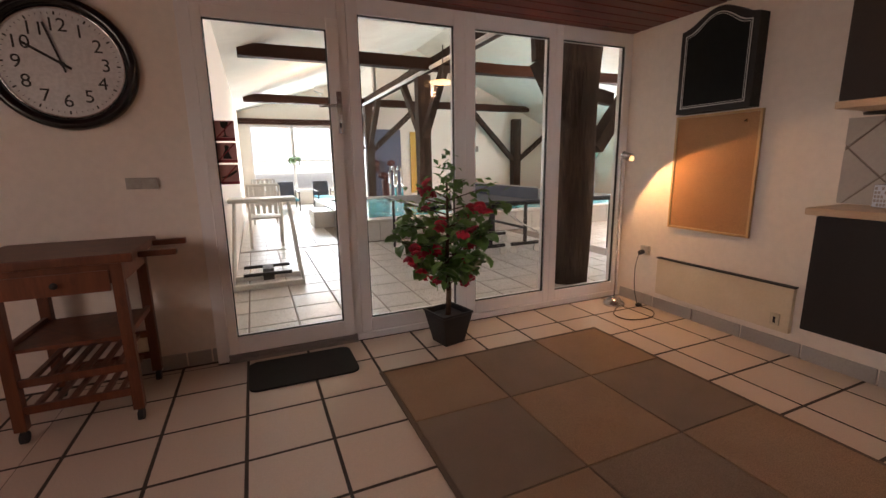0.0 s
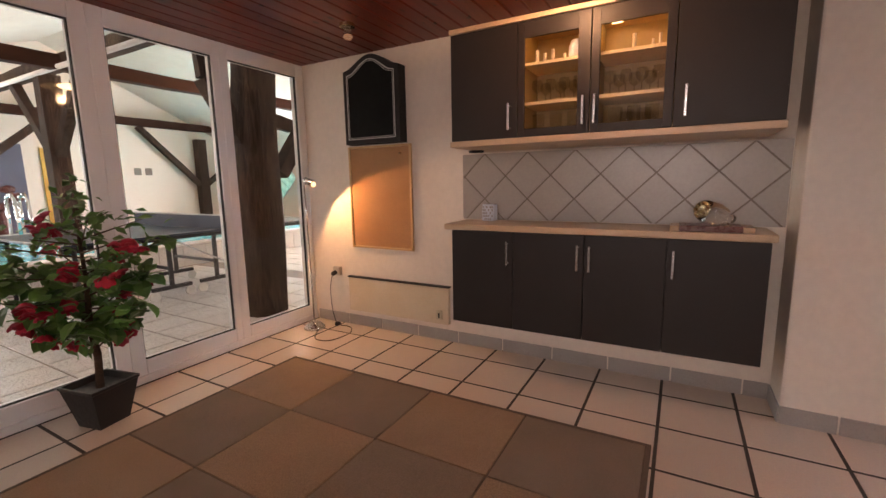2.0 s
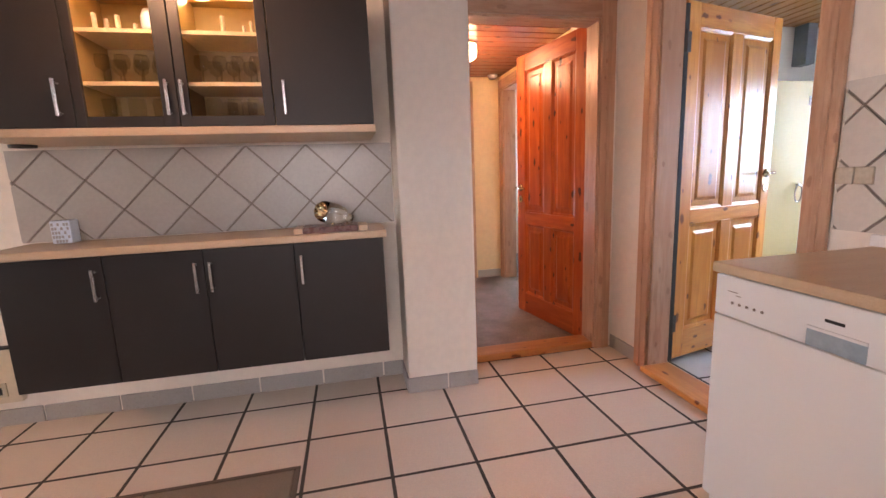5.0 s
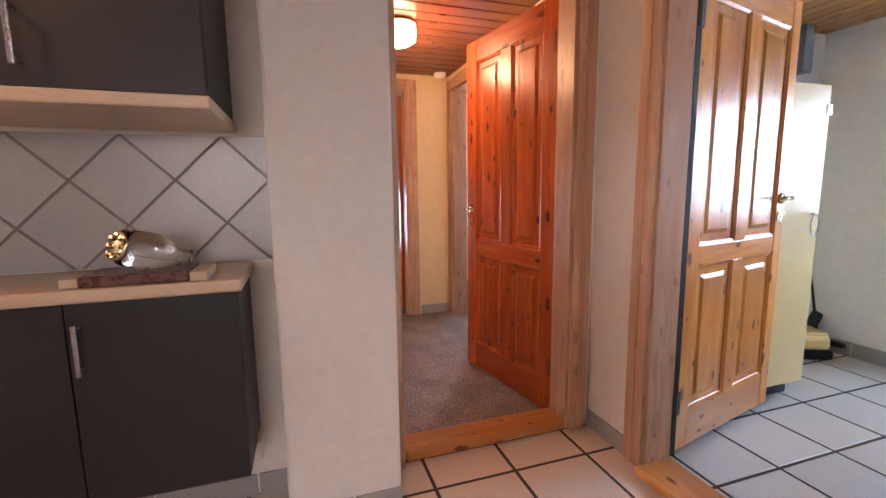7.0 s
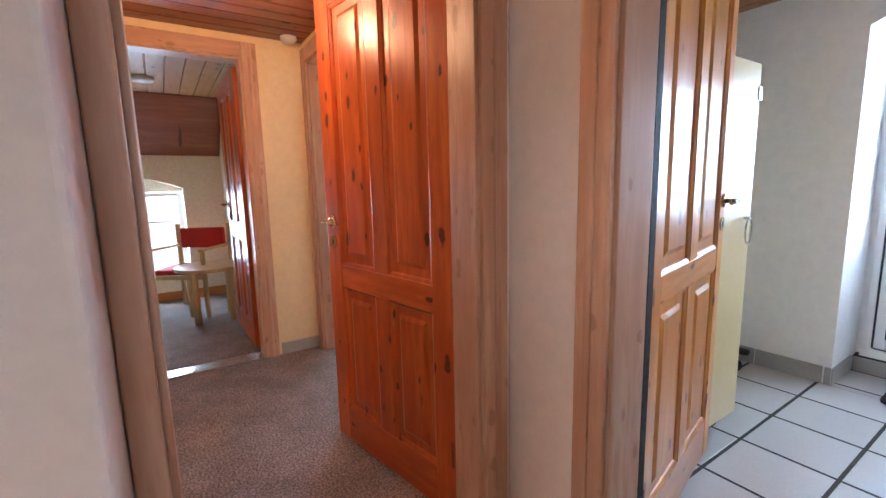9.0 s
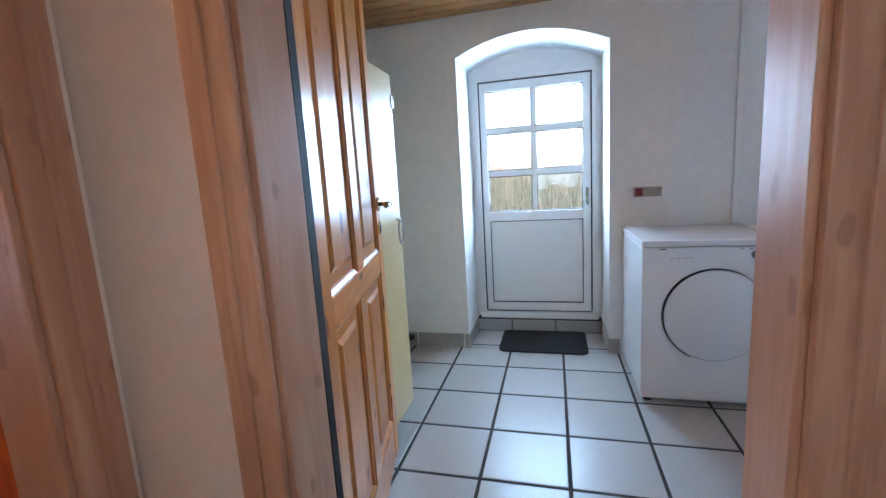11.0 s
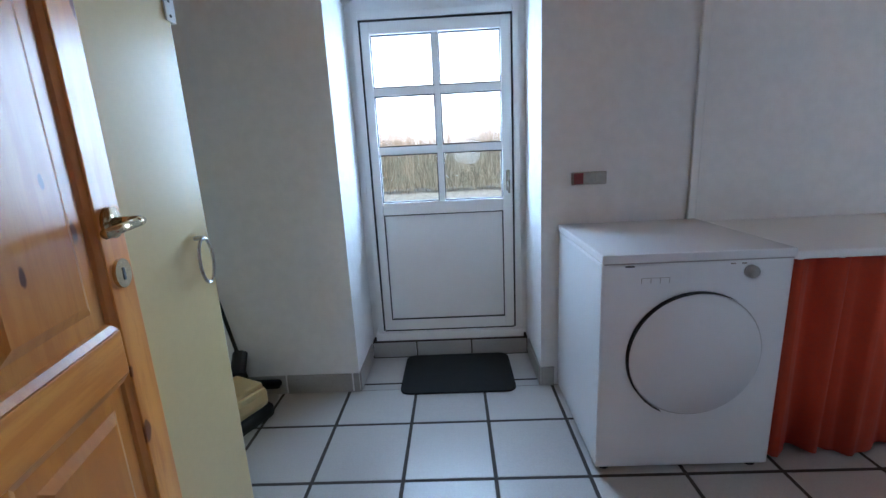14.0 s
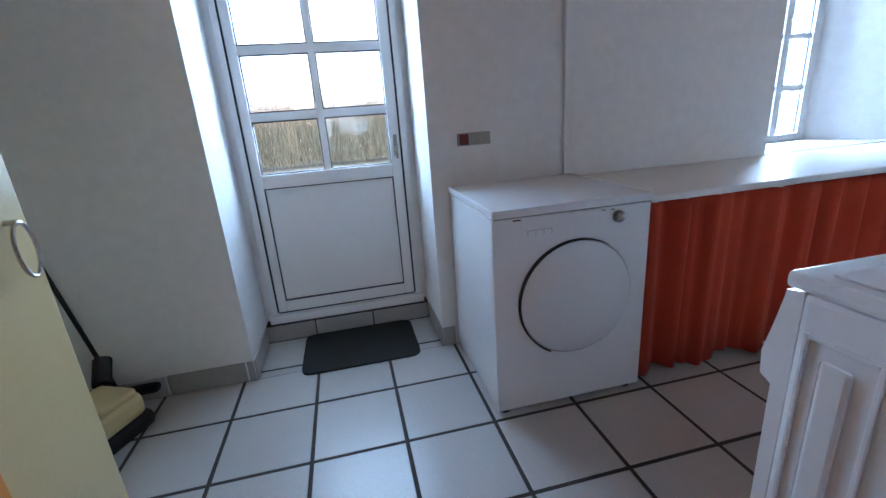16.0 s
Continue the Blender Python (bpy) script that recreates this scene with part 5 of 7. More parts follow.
def garden_chair(at, rz=0):
    th = thing("garden_chair", "white plastic garden chair standing by the wall", "chair", "garden chairs", at, rz)
    for x in (0.0, 0.42):
        for y in (0.0, 0.42):
            part("leg", tube(bmesh.new(), (x, y, 0), (x + 0.02, y, 0.64 if y == 0 else 0.85), 0.018), WHITE_PLASTIC, th)
        part("armrest", boxes(((x - 0.025, -0.02, 0.63), (x + 0.025, 0.42, 0.655)), bevel=0.008), WHITE_PLASTIC, th)
    part("seat", boxes(((0.0, 0.0, 0.40), (0.43, 0.43, 0.43)), bevel=0.01), WHITE_PLASTIC, th)
    bm = bmesh.new()
    for k in range(5):
        box(bm, (0.03 + k * 0.08, 0.41, 0.44), (0.08 + k * 0.08, 0.43, 0.84), 0.004)
    box(bm, (0.0, 0.40, 0.84), (0.44, 0.44, 0.88), 0.01)
    part("backrest", bm, WHITE_PLASTIC, th)
    return th


gc = garden_chair((0.24, 6.5, 0))
copy_thing(gc, pose(0.3, 9.2, 0))
LOUNGE_BLUE = surface("turquoise_cushion", (0.10, 0.42, 0.52), None, 0.8)


def lounger(at):
    th = thing("sun_lounger", "dark framed sun lounger with a turquoise cushion by the windows", "sun lounger", "sun loungers", at)
    part("seat", boxes(((0, 0, 0.26), (0.42, 1.2, 0.31)), bevel=0.02), LOUNGE_BLUE, th, "turquoise cushion")
    part("backrest", box(bmesh.new(), (0, 0, 0), (0.42, 0.05, 0.46), 0.02, Matrix.Translation((0, 1.2, 0.28)) @ Matrix.Rotation(radians(-25), 4, "X")), NAVY, th, "dark backrest")
    for x in (-0.02, 0.44):
        for y in (0.1, 1.1):
            part("leg", tube(bmesh.new(), (x, y, 0), (x, y, 0.46), 0.015), IRON, th)
        part("armrest", boxes(((x - 0.02, 0.1, 0.46), (x + 0.02, 1.2, 0.49)), bevel=0.008), IRON, th)


lounger((0.93, 11.3, 0))
lounger((1.86, 11.3, 0))
HP = thing("hanging_plant", "small green plant hanging before the far window", "plant")
bm = bmesh.new()
for k in range(40):
    a, e = random.uniform(0, 6.28), random.uniform(-1.0, 0.8)
    p = Vector((1.5 + 0.16 * math.cos(a) * math.cos(e), 13.42 + 0.16 * math.sin(a) * math.cos(e), 1.28 + 0.13 * math.sin(e)))
    bmesh.ops.create_cone(bm, cap_ends=True, segments=4, radius1=0.03, radius2=0.002, depth=0.12, matrix=Matrix.Translation(p) @ Matrix.Rotation(random.uniform(0, 3), 4, "X") @ Matrix.Rotation(a, 4, "Y"))
GREEN = surface("green_leaf", (0.075, 0.20, 0.04), (0.15, 0.30, 0.07), 0.45, scale=8, spread=0.5, bump=0.1)
part("foliage", bm, GREEN, HP)
part("cord", tube(bmesh.new(), (1.5, 13.42, 1.2), (1.5, 13.42, 2.30), 0.006), IRON, HP)
part("pot", lathe(bmesh.new(), [(0.05, 1.12), (0.07, 1.22)], 12, Matrix.Translation((1.5, 13.42, 0))), WHITE_PLASTIC, HP)

# three no-drinks, no-dogs, no-food signs on the wall
SIGN_RED = surface("sign_red", (0.32, 0.03, 0.05), None, 0.5)
SIGN_PINK = surface("sign_pink", (0.62, 0.33, 0.34), None, 0.5)
SIGN_Y = SY + 0.0275
for k, shape in enumerate(("glass", "dog", "food")):
    x0, z0 = 0.178, 1.272 - k * 0.117
    sg = thing("prohibition_sticker", ("pink square sticker with a black wine glass struck through, on glass", "pink square sticker with a black dog struck through, on glass",
                                      "pink square sticker with black food struck through, on glass")[k], "sticker", "prohibition stickers")

    def flat(name, pts, depth, mat):
        part(name, prism(bmesh.new(), [(x0 + u * 0.098, z0 + v * 0.107) for u, v in pts], "y", SIGN_Y - depth - 0.0006, SIGN_Y - depth), mat, sg)

    flat("backing", [(0, 0), (1, 0), (1, 1), (0, 1)], 0.0, SIGN_PINK)
    flat("band", [(0, 0), (1, 0), (1, 0.14), (0, 0.14)], 0.0008, SIGN_RED)
    if shape == "glass":
        flat("symbol", [(0.3, 0.95), (0.72, 0.95), (0.66, 0.68), (0.54, 0.6), (0.54, 0.28), (0.72, 0.2), (0.32, 0.2), (0.48, 0.28), (0.48, 0.6), (0.34, 0.68)], 0.0016, GASKET)
    elif shape == "dog":
        flat("symbol", [(0.3, 0.2), (0.3, 0.45), (0.42, 0.62), (0.4, 0.85), (0.52, 0.9), (0.66, 0.8), (0.58, 0.72), (0.6, 0.5), (0.74, 0.2)], 0.0016, GASKET)
    else:
        flat("symbol", [(0.08, 0.36), (0.4, 0.46), (0.86, 0.72), (0.95, 0.66), (0.6, 0.42), (0.3, 0.3)], 0.0016, GASKET)
    flat("stroke", [(0.06, 0.16), (0.14, 0.16), (0.96, 0.96), (0.88, 0.96)], 0.0024, SIGN_RED)

SLIDE = thing("pool_slide", "pale green water slide trough at the pool's far side", "slide")
bm = bmesh.new()
for k in range(10):
    a0, a1 = k / 10, (k + 1) / 10
    p = (7.6 + 1.4 * a0, 9.6, 0.35 + 1.1 * a0 ** 1.5)
    q = (7.6 + 1.4 * a1, 9.6, 0.35 + 1.1 * a1 ** 1.5)
    tube(bm, p, q, 0.28, seg=10)
part("trough", bm, surface("pale_green_plastic", (0.30, 0.55, 0.46), None, 0.35), SLIDE, "", True)

# yard and distance outside
GRASS = surface("frosted_winter_grass", (0.74, 0.78, 0.66), (0.84, 0.85, 0.78), 0.95, scale=0.6, fine=6, grain=0.3, bump=0.5, depth=0.03)
bm = bmesh.new()
box(bm, (-300, -300, -0.3), (300, 300, -0.14))
g = structure("ground", bm, GRASS, "flat pale winter lawn reaching to the horizon", "ground")
SKY_CARD = bpy.data.materials.new("overcast_sky")
SKY_CARD.use_nodes = True
SKY_CARD.node_tree.nodes["Principled BSDF"].inputs["Base Color"].default_value = (0.8, 0.85, 0.9, 1)
SKY_CARD.node_tree.nodes["Principled BSDF"].inputs["Emission Color"].default_value = (0.93, 0.96, 1.0, 1)
SKY_CARD.node_tree.nodes["Principled BSDF"].inputs["Emission Strength"].default_value = 2.5
for lo, hi in (((-61, -80, -1), (76, -79, 30)), ((-61, 80, -1), (76, 81, 30)), ((75, -79, -1), (76, 80, 30)), ((-61, -79, -1), (-60, 80, 30))):
    tagged(link_mesh("backdrop", boxes((lo, hi)), SKY_CARD), "bright hazy white sky in the distance", "sky", kind="structure")


def twig_wood():
    """Bare twigs, each of its own shade, greyer low down and paler orange-tan higher up."""
    m = surface("bare_hedge_twigs", (0.56, 0.50, 0.37), (0.42, 0.43, 0.33), 0.95, bump=0)
    nt = m.node_tree
    b = nt.nodes["Principled BSDF"]
    base = b.inputs["Base Color"].links[0].from_socket
    tc = nt.nodes.new("ShaderNodeTexCoord")
    sep = nt.nodes.new("ShaderNodeSeparateXYZ")
    nt.links.new(tc.outputs["Object"], sep.inputs[0])
    c = mixer(nt, ramp(nt, sep.outputs[2], 0.9, 1.6), base, (0.76, 0.60, 0.42, 1))
    geo = nt.nodes.new("ShaderNodeNewGeometry")
    c = mixer(nt, 1.0, c, ramp(nt, geo.outputs["Random Per Island"], 0, 1, 0.35, 1.35), "MULTIPLY")
    socket(nt, b, "Base Color", c)
    return m


HEDGE = twig_wood()
rnd = random.Random(5)
verts, faces = [], []
for k in range(52000):
    x, y = rnd.uniform(-9, 13), rnd.uniform(-17.2, -15.4)
    z0 = rnd.uniform(-0.14, 1.15) * rnd.uniform(0.3, 1)
    h = (rnd.uniform(0.35, 1.15) if k % 3 else rnd.uniform(1.0, 2.35) - z0 * 0.5) + 0.12 * math.sin(x * 1.7) + 0.08 * math.sin(x * 5)
    lx, ly, w = rnd.gauss(0, 0.3), rnd.uniform(-0.2, 0.2), rnd.uniform(0.003, 0.008)
    i = len(verts)
    verts += [(x - w, y, z0), (x + w, y, z0), (x, y + w, z0), (x + lx, y + ly, z0 + h)]
    faces += [(i, i + 1, i + 3), (i + 1, i + 2, i + 3), (i + 2, i, i + 3)]
me = bpy.data.meshes.new("hedge")
me.from_pydata(verts, [], faces)
me.materials.append(HEDGE)
tagged(new("hedge", me), "long hedge of bare brown twigs across the yard", "hedge", kind="stuff")
verts, faces = [], []
for k in range(30000):
    x, y = rnd.uniform(-20, -4.0), rnd.uniform(-15.0, -13.0)
    z = rnd.uniform(-0.1, 4.2)
    w = rnd.uniform(0.06, 0.13)
    i = len(verts)
    dx, dy, dz = rnd.uniform(-w, w), rnd.uniform(-w, w), rnd.uniform(-w, w)
    verts += [(x, y, z), (x + w, y + dy, z + dz), (x + dx, y - w, z + w), (x - dx, y + dy, z + w)]
    faces += [(i, i + 1, i + 2), (i, i + 2, i + 3), (i, i + 3, i + 1)]
me = bpy.data.meshes.new("bush_row")
me.from_pydata(verts, [], faces)
me.materials.append(surface("dull_green_leaf", (0.30, 0.46, 0.46), (0.22, 0.36, 0.37), 0.9, bump=0))
tagged(new("bush_row", me), "dull green bushes beyond the laundry window", "bushes", kind="stuff")


# ---- kitchen things ----
def clock():
    th = thing("wall_clock", "large black-rimmed wall clock with white face and serif numerals", "clock", at=(-0.435, 2.738, 1.625))
    R = 0.305
    rim = [(R - 0.055, 0.012), (R - 0.045, 0.032), (R - 0.02, 0.042), (R - 0.004, 0.03), (R, 0.0)]
    m = Matrix.Rotation(radians(90), 4, "X")
    bm = bmesh.new()
    prof = [(R - 0.055, 0.0)] + rim
    rings = [[bm.verts.new(m @ Vector((r * math.cos(2 * math.pi * k / 64), r * math.sin(2 * math.pi * k / 64), z))) for k in range(64)] for r, z in prof]
    for a, b in zip(rings, rings[1:] + rings[:1]):
        for k in range(64):
            bm.faces.new((a[k], a[(k + 1) % 64], b[(k + 1) % 64], b[k]))
    part("rim", bm, surface("gloss_black", (0.012, 0.012, 0.014), None, 0.12, bump=0), th, "glossy black rim", True)
    bm = bmesh.new()
    prof = [(R - 0.064, 0.008), (R - 0.062, 0.016), (R - 0.056, 0.016), (R - 0.055, 0.008)]
    rings = [[bm.verts.new(m @ Vector((r * math.cos(2 * math.pi * k / 64), r * math.sin(2 * math.pi * k / 64), z))) for k in range(64)] for r, z in prof]
    for a, b in zip(rings, rings[1:] + rings[:1]):
        for k in range(64):
            bm.faces.new((a[k], a[(k + 1) % 64], b[(k + 1) % 64], b[k]))
    part("inner_ring", bm, CHROME, th, "thin chrome inner ring", True)
    part("face", lathe(bmesh.new(), [(R - 0.056, 0.0), (R - 0.056, 0.006)], 64, m), surface("clock_face_white", (0.72, 0.72, 0.73), None, 0.4, bump=0), th, "white clock face")
    ink = surface("clock_ink", (0.012, 0.012, 0.012), None, 0.5, bump=0)
    for h in range(1, 13):
        a = radians(90 - 30 * h)
        cu = bpy.data.curves.new("numeral", "FONT")
        cu.body, cu.size, cu.align_x, cu.align_y, cu.extrude = str(h), 0.084, "CENTER", "CENTER", 0.0006
        tmp = bpy.data.objects.new("numeral", cu)
        me = bpy.data.meshes.new_from_object(tmp)
        me.materials.append(ink)
        ob = new("numeral", me)
        ob.parent = th
        ob.matrix_basis = pose(0.170 * math.cos(a), -0.0075, 0.170 * math.sin(a), 90)
        bpy.data.objects.remove(tmp)
    bm = bmesh.new()
    for k in range(60):
        a = radians(6 * k)
        w, l = (0.0035, 0.016) if k % 5 == 0 else (0.0012, 0.008)
        mm = Matrix.Rotation(-a, 4, "Y") @ Matrix.Translation((0.222, -0.0078, 0))
        box(bm, (-l / 2, -0.0005, -w), (l / 2, 0.0005, w), 0, mm)
    part("minute_marks", bm, ink, th)
    for nm, ang, ln, w in (("hour_hand", 90 + 58, 0.165, 0.006), ("minute_hand", 90 + 15, 0.185, 0.0045)):
        a = radians(ang)
        mm = Matrix.Rotation(-a, 4, "Y")
        part(nm, box(bmesh.new(), (-0.04, -0.012 if nm == "hour_hand" else -0.0145, -w), (ln, -0.010 if nm == "hour_hand" else -0.0125, w), 0, mm), ink, th, "black clock hand")
    part("hub", lathe(bmesh.new(), [(0.011, 0.006), (0.009, 0.017)], 16, m), ink, th)


clock()


def switch_plate(name, label, at, n, size=(0.066, 0.05), rz=0, tint=None):
    th = thing(name, label, "switch", at=at, rz=rz)
    mat = surface("aged_switch_plastic", (0.42, 0.39, 0.34), None, 0.45, bump=0)
    part("plate", boxes(((-0.005 - n * size[0] / 2, -0.012, -size[1] / 2 - 0.004), (0.005 + n * size[0] / 2, 0, size[1] / 2 + 0.004)), bevel=0.003), mat, th)
    for k in range(n):
        x = (k - (n - 1) / 2) * size[0]
        part("rocker", boxes(((x - size[0] / 2 + 0.003, -0.017, -size[1] / 2), (x + size[0] / 2 - 0.003, -0.0125, size[1] / 2)), bevel=0.002), tint if tint and k == 0 else mat, th)
    return th


switch_plate("wall_switch", "grey-beige double wall switch beside the glass door", (-0.19, 2.74, 1.055), 2)
RED = surface("red_plastic", (0.20, 0.014, 0.016), None, 0.4, bump=0)
switch_plate("laundry_switch", "grey switch strip with a red rocker above the dryer", (1.765, -4.02, 1.018), 3, (0.048, 0.048), 180, RED)


def trolley():
    th = thing("butcher_trolley", "brown wooden kitchen trolley on castors with a slatted bottle rack", "trolley")
    x0, x1, y0, y1 = -0.66, -0.205, 2.20, 2.65
    part("tabletop", boxes(((x0 - 0.10, y0 - 0.03, 0.745), (x1 + 0.05, y1 + 0.03, 0.785)), bevel=0.006), TROLLEY_WOOD, th)
    for a in (y0 + 0.05, y1 - 0.09):
        part("handle_bar", boxes(((x1 + 0.052, a, 0.748), (x1 + 0.20, a + 0.04, 0.775)), bevel=0.006), TROLLEY_WOOD, th, "projecting handle bar")
    part("apron", boxes(((x0, y0, 0.655), (x1, y0 + 0.02, 0.744)), ((x0, y1 - 0.02, 0.655), (x1, y1, 0.744)), ((x0, y0 + 0.021, 0.655), (x0 + 0.02, y1 - 0.021, 0.744)), ((x1 - 0.02, y0 + 0.021, 0.655), (x1, y1 - 0.021, 0.744)), bevel=0.003), TROLLEY_WOOD, th)
    for x in (x0, x1 - 0.04):
        for y in (y0, y1 - 0.04):
            part("leg", boxes(((x - 0.002, y - 0.002, 0.06), (x + 0.042, y + 0.042, 0.742)), bevel=0.004), TROLLEY_WOOD, th)
            w = part("castor", tube(bmesh.new(), (x + 0.01, y + 0.02, 0.026), (x + 0.032, y + 0.02, 0.026), 0.026, seg=16), GASKET, th, "black castor")
            part("castor_fork", boxes(((x + 0.012, y + 0.012, 0.03), (x + 0.03, y + 0.028, 0.06))), IRON, w)
    dr = part("drawer_front", boxes(((x0 + 0.046, y0 - 0.008, 0.625), (x1 - 0.046, y0 + 0.004, 0.715)), bevel=0.003), TROLLEY_WOOD, th)
    part("knob", lathe(bmesh.new(), [(0.008, 0.0), (0.008, 0.008), (0.014, 0.014), (0.012, 0.022), (0.0, 0.024)], 16, Matrix.Translation(((x0 + x1) / 2, y0 - 0.009, 0.672)) @ Matrix.Rotation(radians(90), 4, "X")), BLACK_WOOD, dr, "dark round wooden knob", True)
    part("shelf", boxes(((x0 + 0.03, y0 + 0.02, 0.395), (x1 - 0.03, y1 - 0.02, 0.412)), bevel=0.003), TROLLEY_WOOD, th)
    for z in (0.25, 0.13):
        for a in (y0 + 0.006, y1 - 0.026):
            part("rack_rail", boxes(((x0 + 0.04, a, z), (x1 - 0.04, a + 0.02, z + 0.035)), bevel=0.003), TROLLEY_WOOD, th)
        for k in range(6):
            x = x0 + 0.06 + k * 0.06
            part("slat", boxes(((x, y0 + 0.027, z + 0.008), (x + 0.022, y1 - 0.027, z + 0.026)), bevel=0.002), TROLLEY_WOOD, th)
    for a in (x0 + 0.008, x1 - 0.028):
        part("side_rail", boxes(((a, y0 + 0.04, 0.40), (a + 0.02, y1 - 0.04, 0.43)), bevel=0.003), TROLLEY_WOOD, th)


trolley()

# blackboard with an arched head, corkboard, heater panel, socket
BB = thing("blackboard", "black arched blackboard box with a double white line border", "blackboard")


def bb_outline(i):
    y0, y1, z0 = 1.708 + i, 2.196 - i, 1.435 + i
    pts = [(y0, z0), (y1, z0), (y1, 1.955 - i)]
    c, half = (y0 + y1) / 2, (y1 - y0) / 2
    for k in range(13):
        u = 1 - 2 * k / 12
        pts.append((c + (half - 0.045) * u, 1.965 - i + 0.085 * math.cos(u * math.pi / 2) ** 1.3))
    pts.append((y0, 1.955 - i))
    return pts


part("frame", prism(bmesh.new(), bb_outline(0), "x", 3.05, 3.138), BLACK_WOOD, BB)
part("board", prism(bmesh.new(), bb_outline(0.03), "x", 3.046, 3.0495), BLACKBOARD, BB, "matt black writing surface")


def border(inset, w, x):
    a, b = bb_outline(inset), bb_outline(inset + w)
    bm = bmesh.new()
    ra, rb = [[bm.verts.new((x, *p)) for p in o] for o in (a, b)]
    rc, rd = [[bm.verts.new((x + 0.0008, *p)) for p in o] for o in (a, b)]
    n = len(a)
    for k in range(n):
        j = (k + 1) % n
        bm.faces.new((ra[k], ra[j], rb[j], rb[k]))
        bm.faces.new((rc[k], rc[j], rd[j], rd[k]))
        bm.faces.new((ra[k], ra[j], rc[j], rc[k]))
        bm.faces.new((rb[k], rb[j], rd[j], rd[k]))
    return bm


part("border_line", border(0.032, 0.006, 3.0448), WHITE_LINE, BB)
part("border_line", border(0.044, 0.003, 3.0448), WHITE_LINE, BB)
CB = thing("corkboard", "brown corkboard in a thin pale wood frame below the blackboard", "corkboard")
part("cork", boxes(((3.126, 1.685, 0.665), (3.136, 2.225, 1.41))), CORK, CB)
part("frame", boxes(((3.118, 1.668, 0.648), (3.138, 1.684, 1.425)), ((3.118, 2.226, 0.648), (3.138, 2.242, 1.425)), ((3.118, 1.684, 0.648), (3.138, 2.226, 0.664)), ((3.118, 1.684, 1.411), (3.138, 2.226, 1.425)), bevel=0.003), PALE_WOOD, CB)
part("pin", bmesh.ops.create_uvsphere(bm := bmesh.new(), u_segments=8, v_segments=6, radius=0.01, matrix=Matrix.Translation((3.12, 1.76, 1.36))) and bm, BRASS, CB)
HE = thing("heater_panel", "flat cream wall heater panel with a dark top slot", "heater")
HEAT = surface("stained_cream_panel", (0.70, 0.62, 0.48), (0.64, 0.53, 0.36), 0.5, scale=2.2, grain=0.03, bump=0.0, gloss_var=0)
part("body", boxes(((3.105, 1.375, 0.13), (3.138, 2.29, 0.40)), bevel=0.004), HEAT, HE)
part("top_slot", boxes(((3.10, 1.37, 0.402), (3.138, 2.295, 0.411))), GASKET, HE)
part("dial", boxes(((3.096, 1.425, 0.165), (3.1045, 1.475, 0.235)), bevel=0.003), surface("old_plastic", (0.6, 0.53, 0.38), None, 0.5), HE)
part("dial_hole", boxes(((3.0945, 1.443, 0.178), (3.0955, 1.457, 0.215))), GASKET, HE)
SO = thing("wall_socket", "white wall socket with a black plug beside the floor lamp", "socket", at=(3.14, 2.42, 0.44))
part("plate", boxes(((-0.035, -0.035, -0.035), (0, 0.035, 0.035)), bevel=0.005), surface("socket_plastic", (0.6, 0.57, 0.5), None, 0.4), SO)
part("plug", tube(bmesh.new(), (-0.035, 0.005, -0.01), (-0.07, 0.01, -0.02), 0.018), GASKET, SO, "black plug")

# floor lamp
FL = thing("floor_lamp", "slim silver floor lamp with a small reading head, switched on", "floor lamp", at=(-0.06, -0.03, 0))
bm = lathe(bmesh.new(), [(0.085, 0.002), (0.08, 0.02), (0.04, 0.055), (0.018, 0.065), (0.0, 0.066)], 24, Matrix.Translation((2.97, 2.53, 0)))
part("base", bm, STEEL, FL, "domed silver base", True)
part("stem", pipe(bmesh.new(), [(2.97, 2.53, 0.05), (2.975, 2.54, 0.7), (2.975, 2.55, 1.14), (2.985, 2.53, 1.17)], 0.007), STEEL, FL, "", True)
part("head", tube(bmesh.new(), (2.975, 2.545, 1.185), (3.0, 2.49, 1.155), 0.022, 0.033, 16), STEEL, FL, "silver lamp head", True)
part("bulb", bmesh.ops.create_uvsphere(bm := bmesh.new(), u_segments=12, v_segments=8, radius=0.02, matrix=Matrix.Translation((3.003, 2.483, 1.148))) and bm, LAMP_GLOW, FL)


def cord(name, pts, r, mat, label):
    """A cord laid smoothly through the points."""
    out = []
    P = [Vector(p) for p in pts]
    P = [P[0]] + P + [P[-1]]
    for k in range(1, len(P) - 2):
        for s in range(6):
            t = s / 6
            out.append(0.5 * ((2 * P[k]) + (P[k + 1] - P[k - 1]) * t + (2 * P[k - 1] - 5 * P[k] + 4 * P[k + 1] - P[k + 2]) * t * t + (3 * P[k] - P[k - 1] - 3 * P[k + 1] + P[k + 2]) * t ** 3))
    out.append(P[-1])
    return tagged(link_mesh(name, pipe(bmesh.new(), out, r, 6), mat, smooth=True), label, "cable")


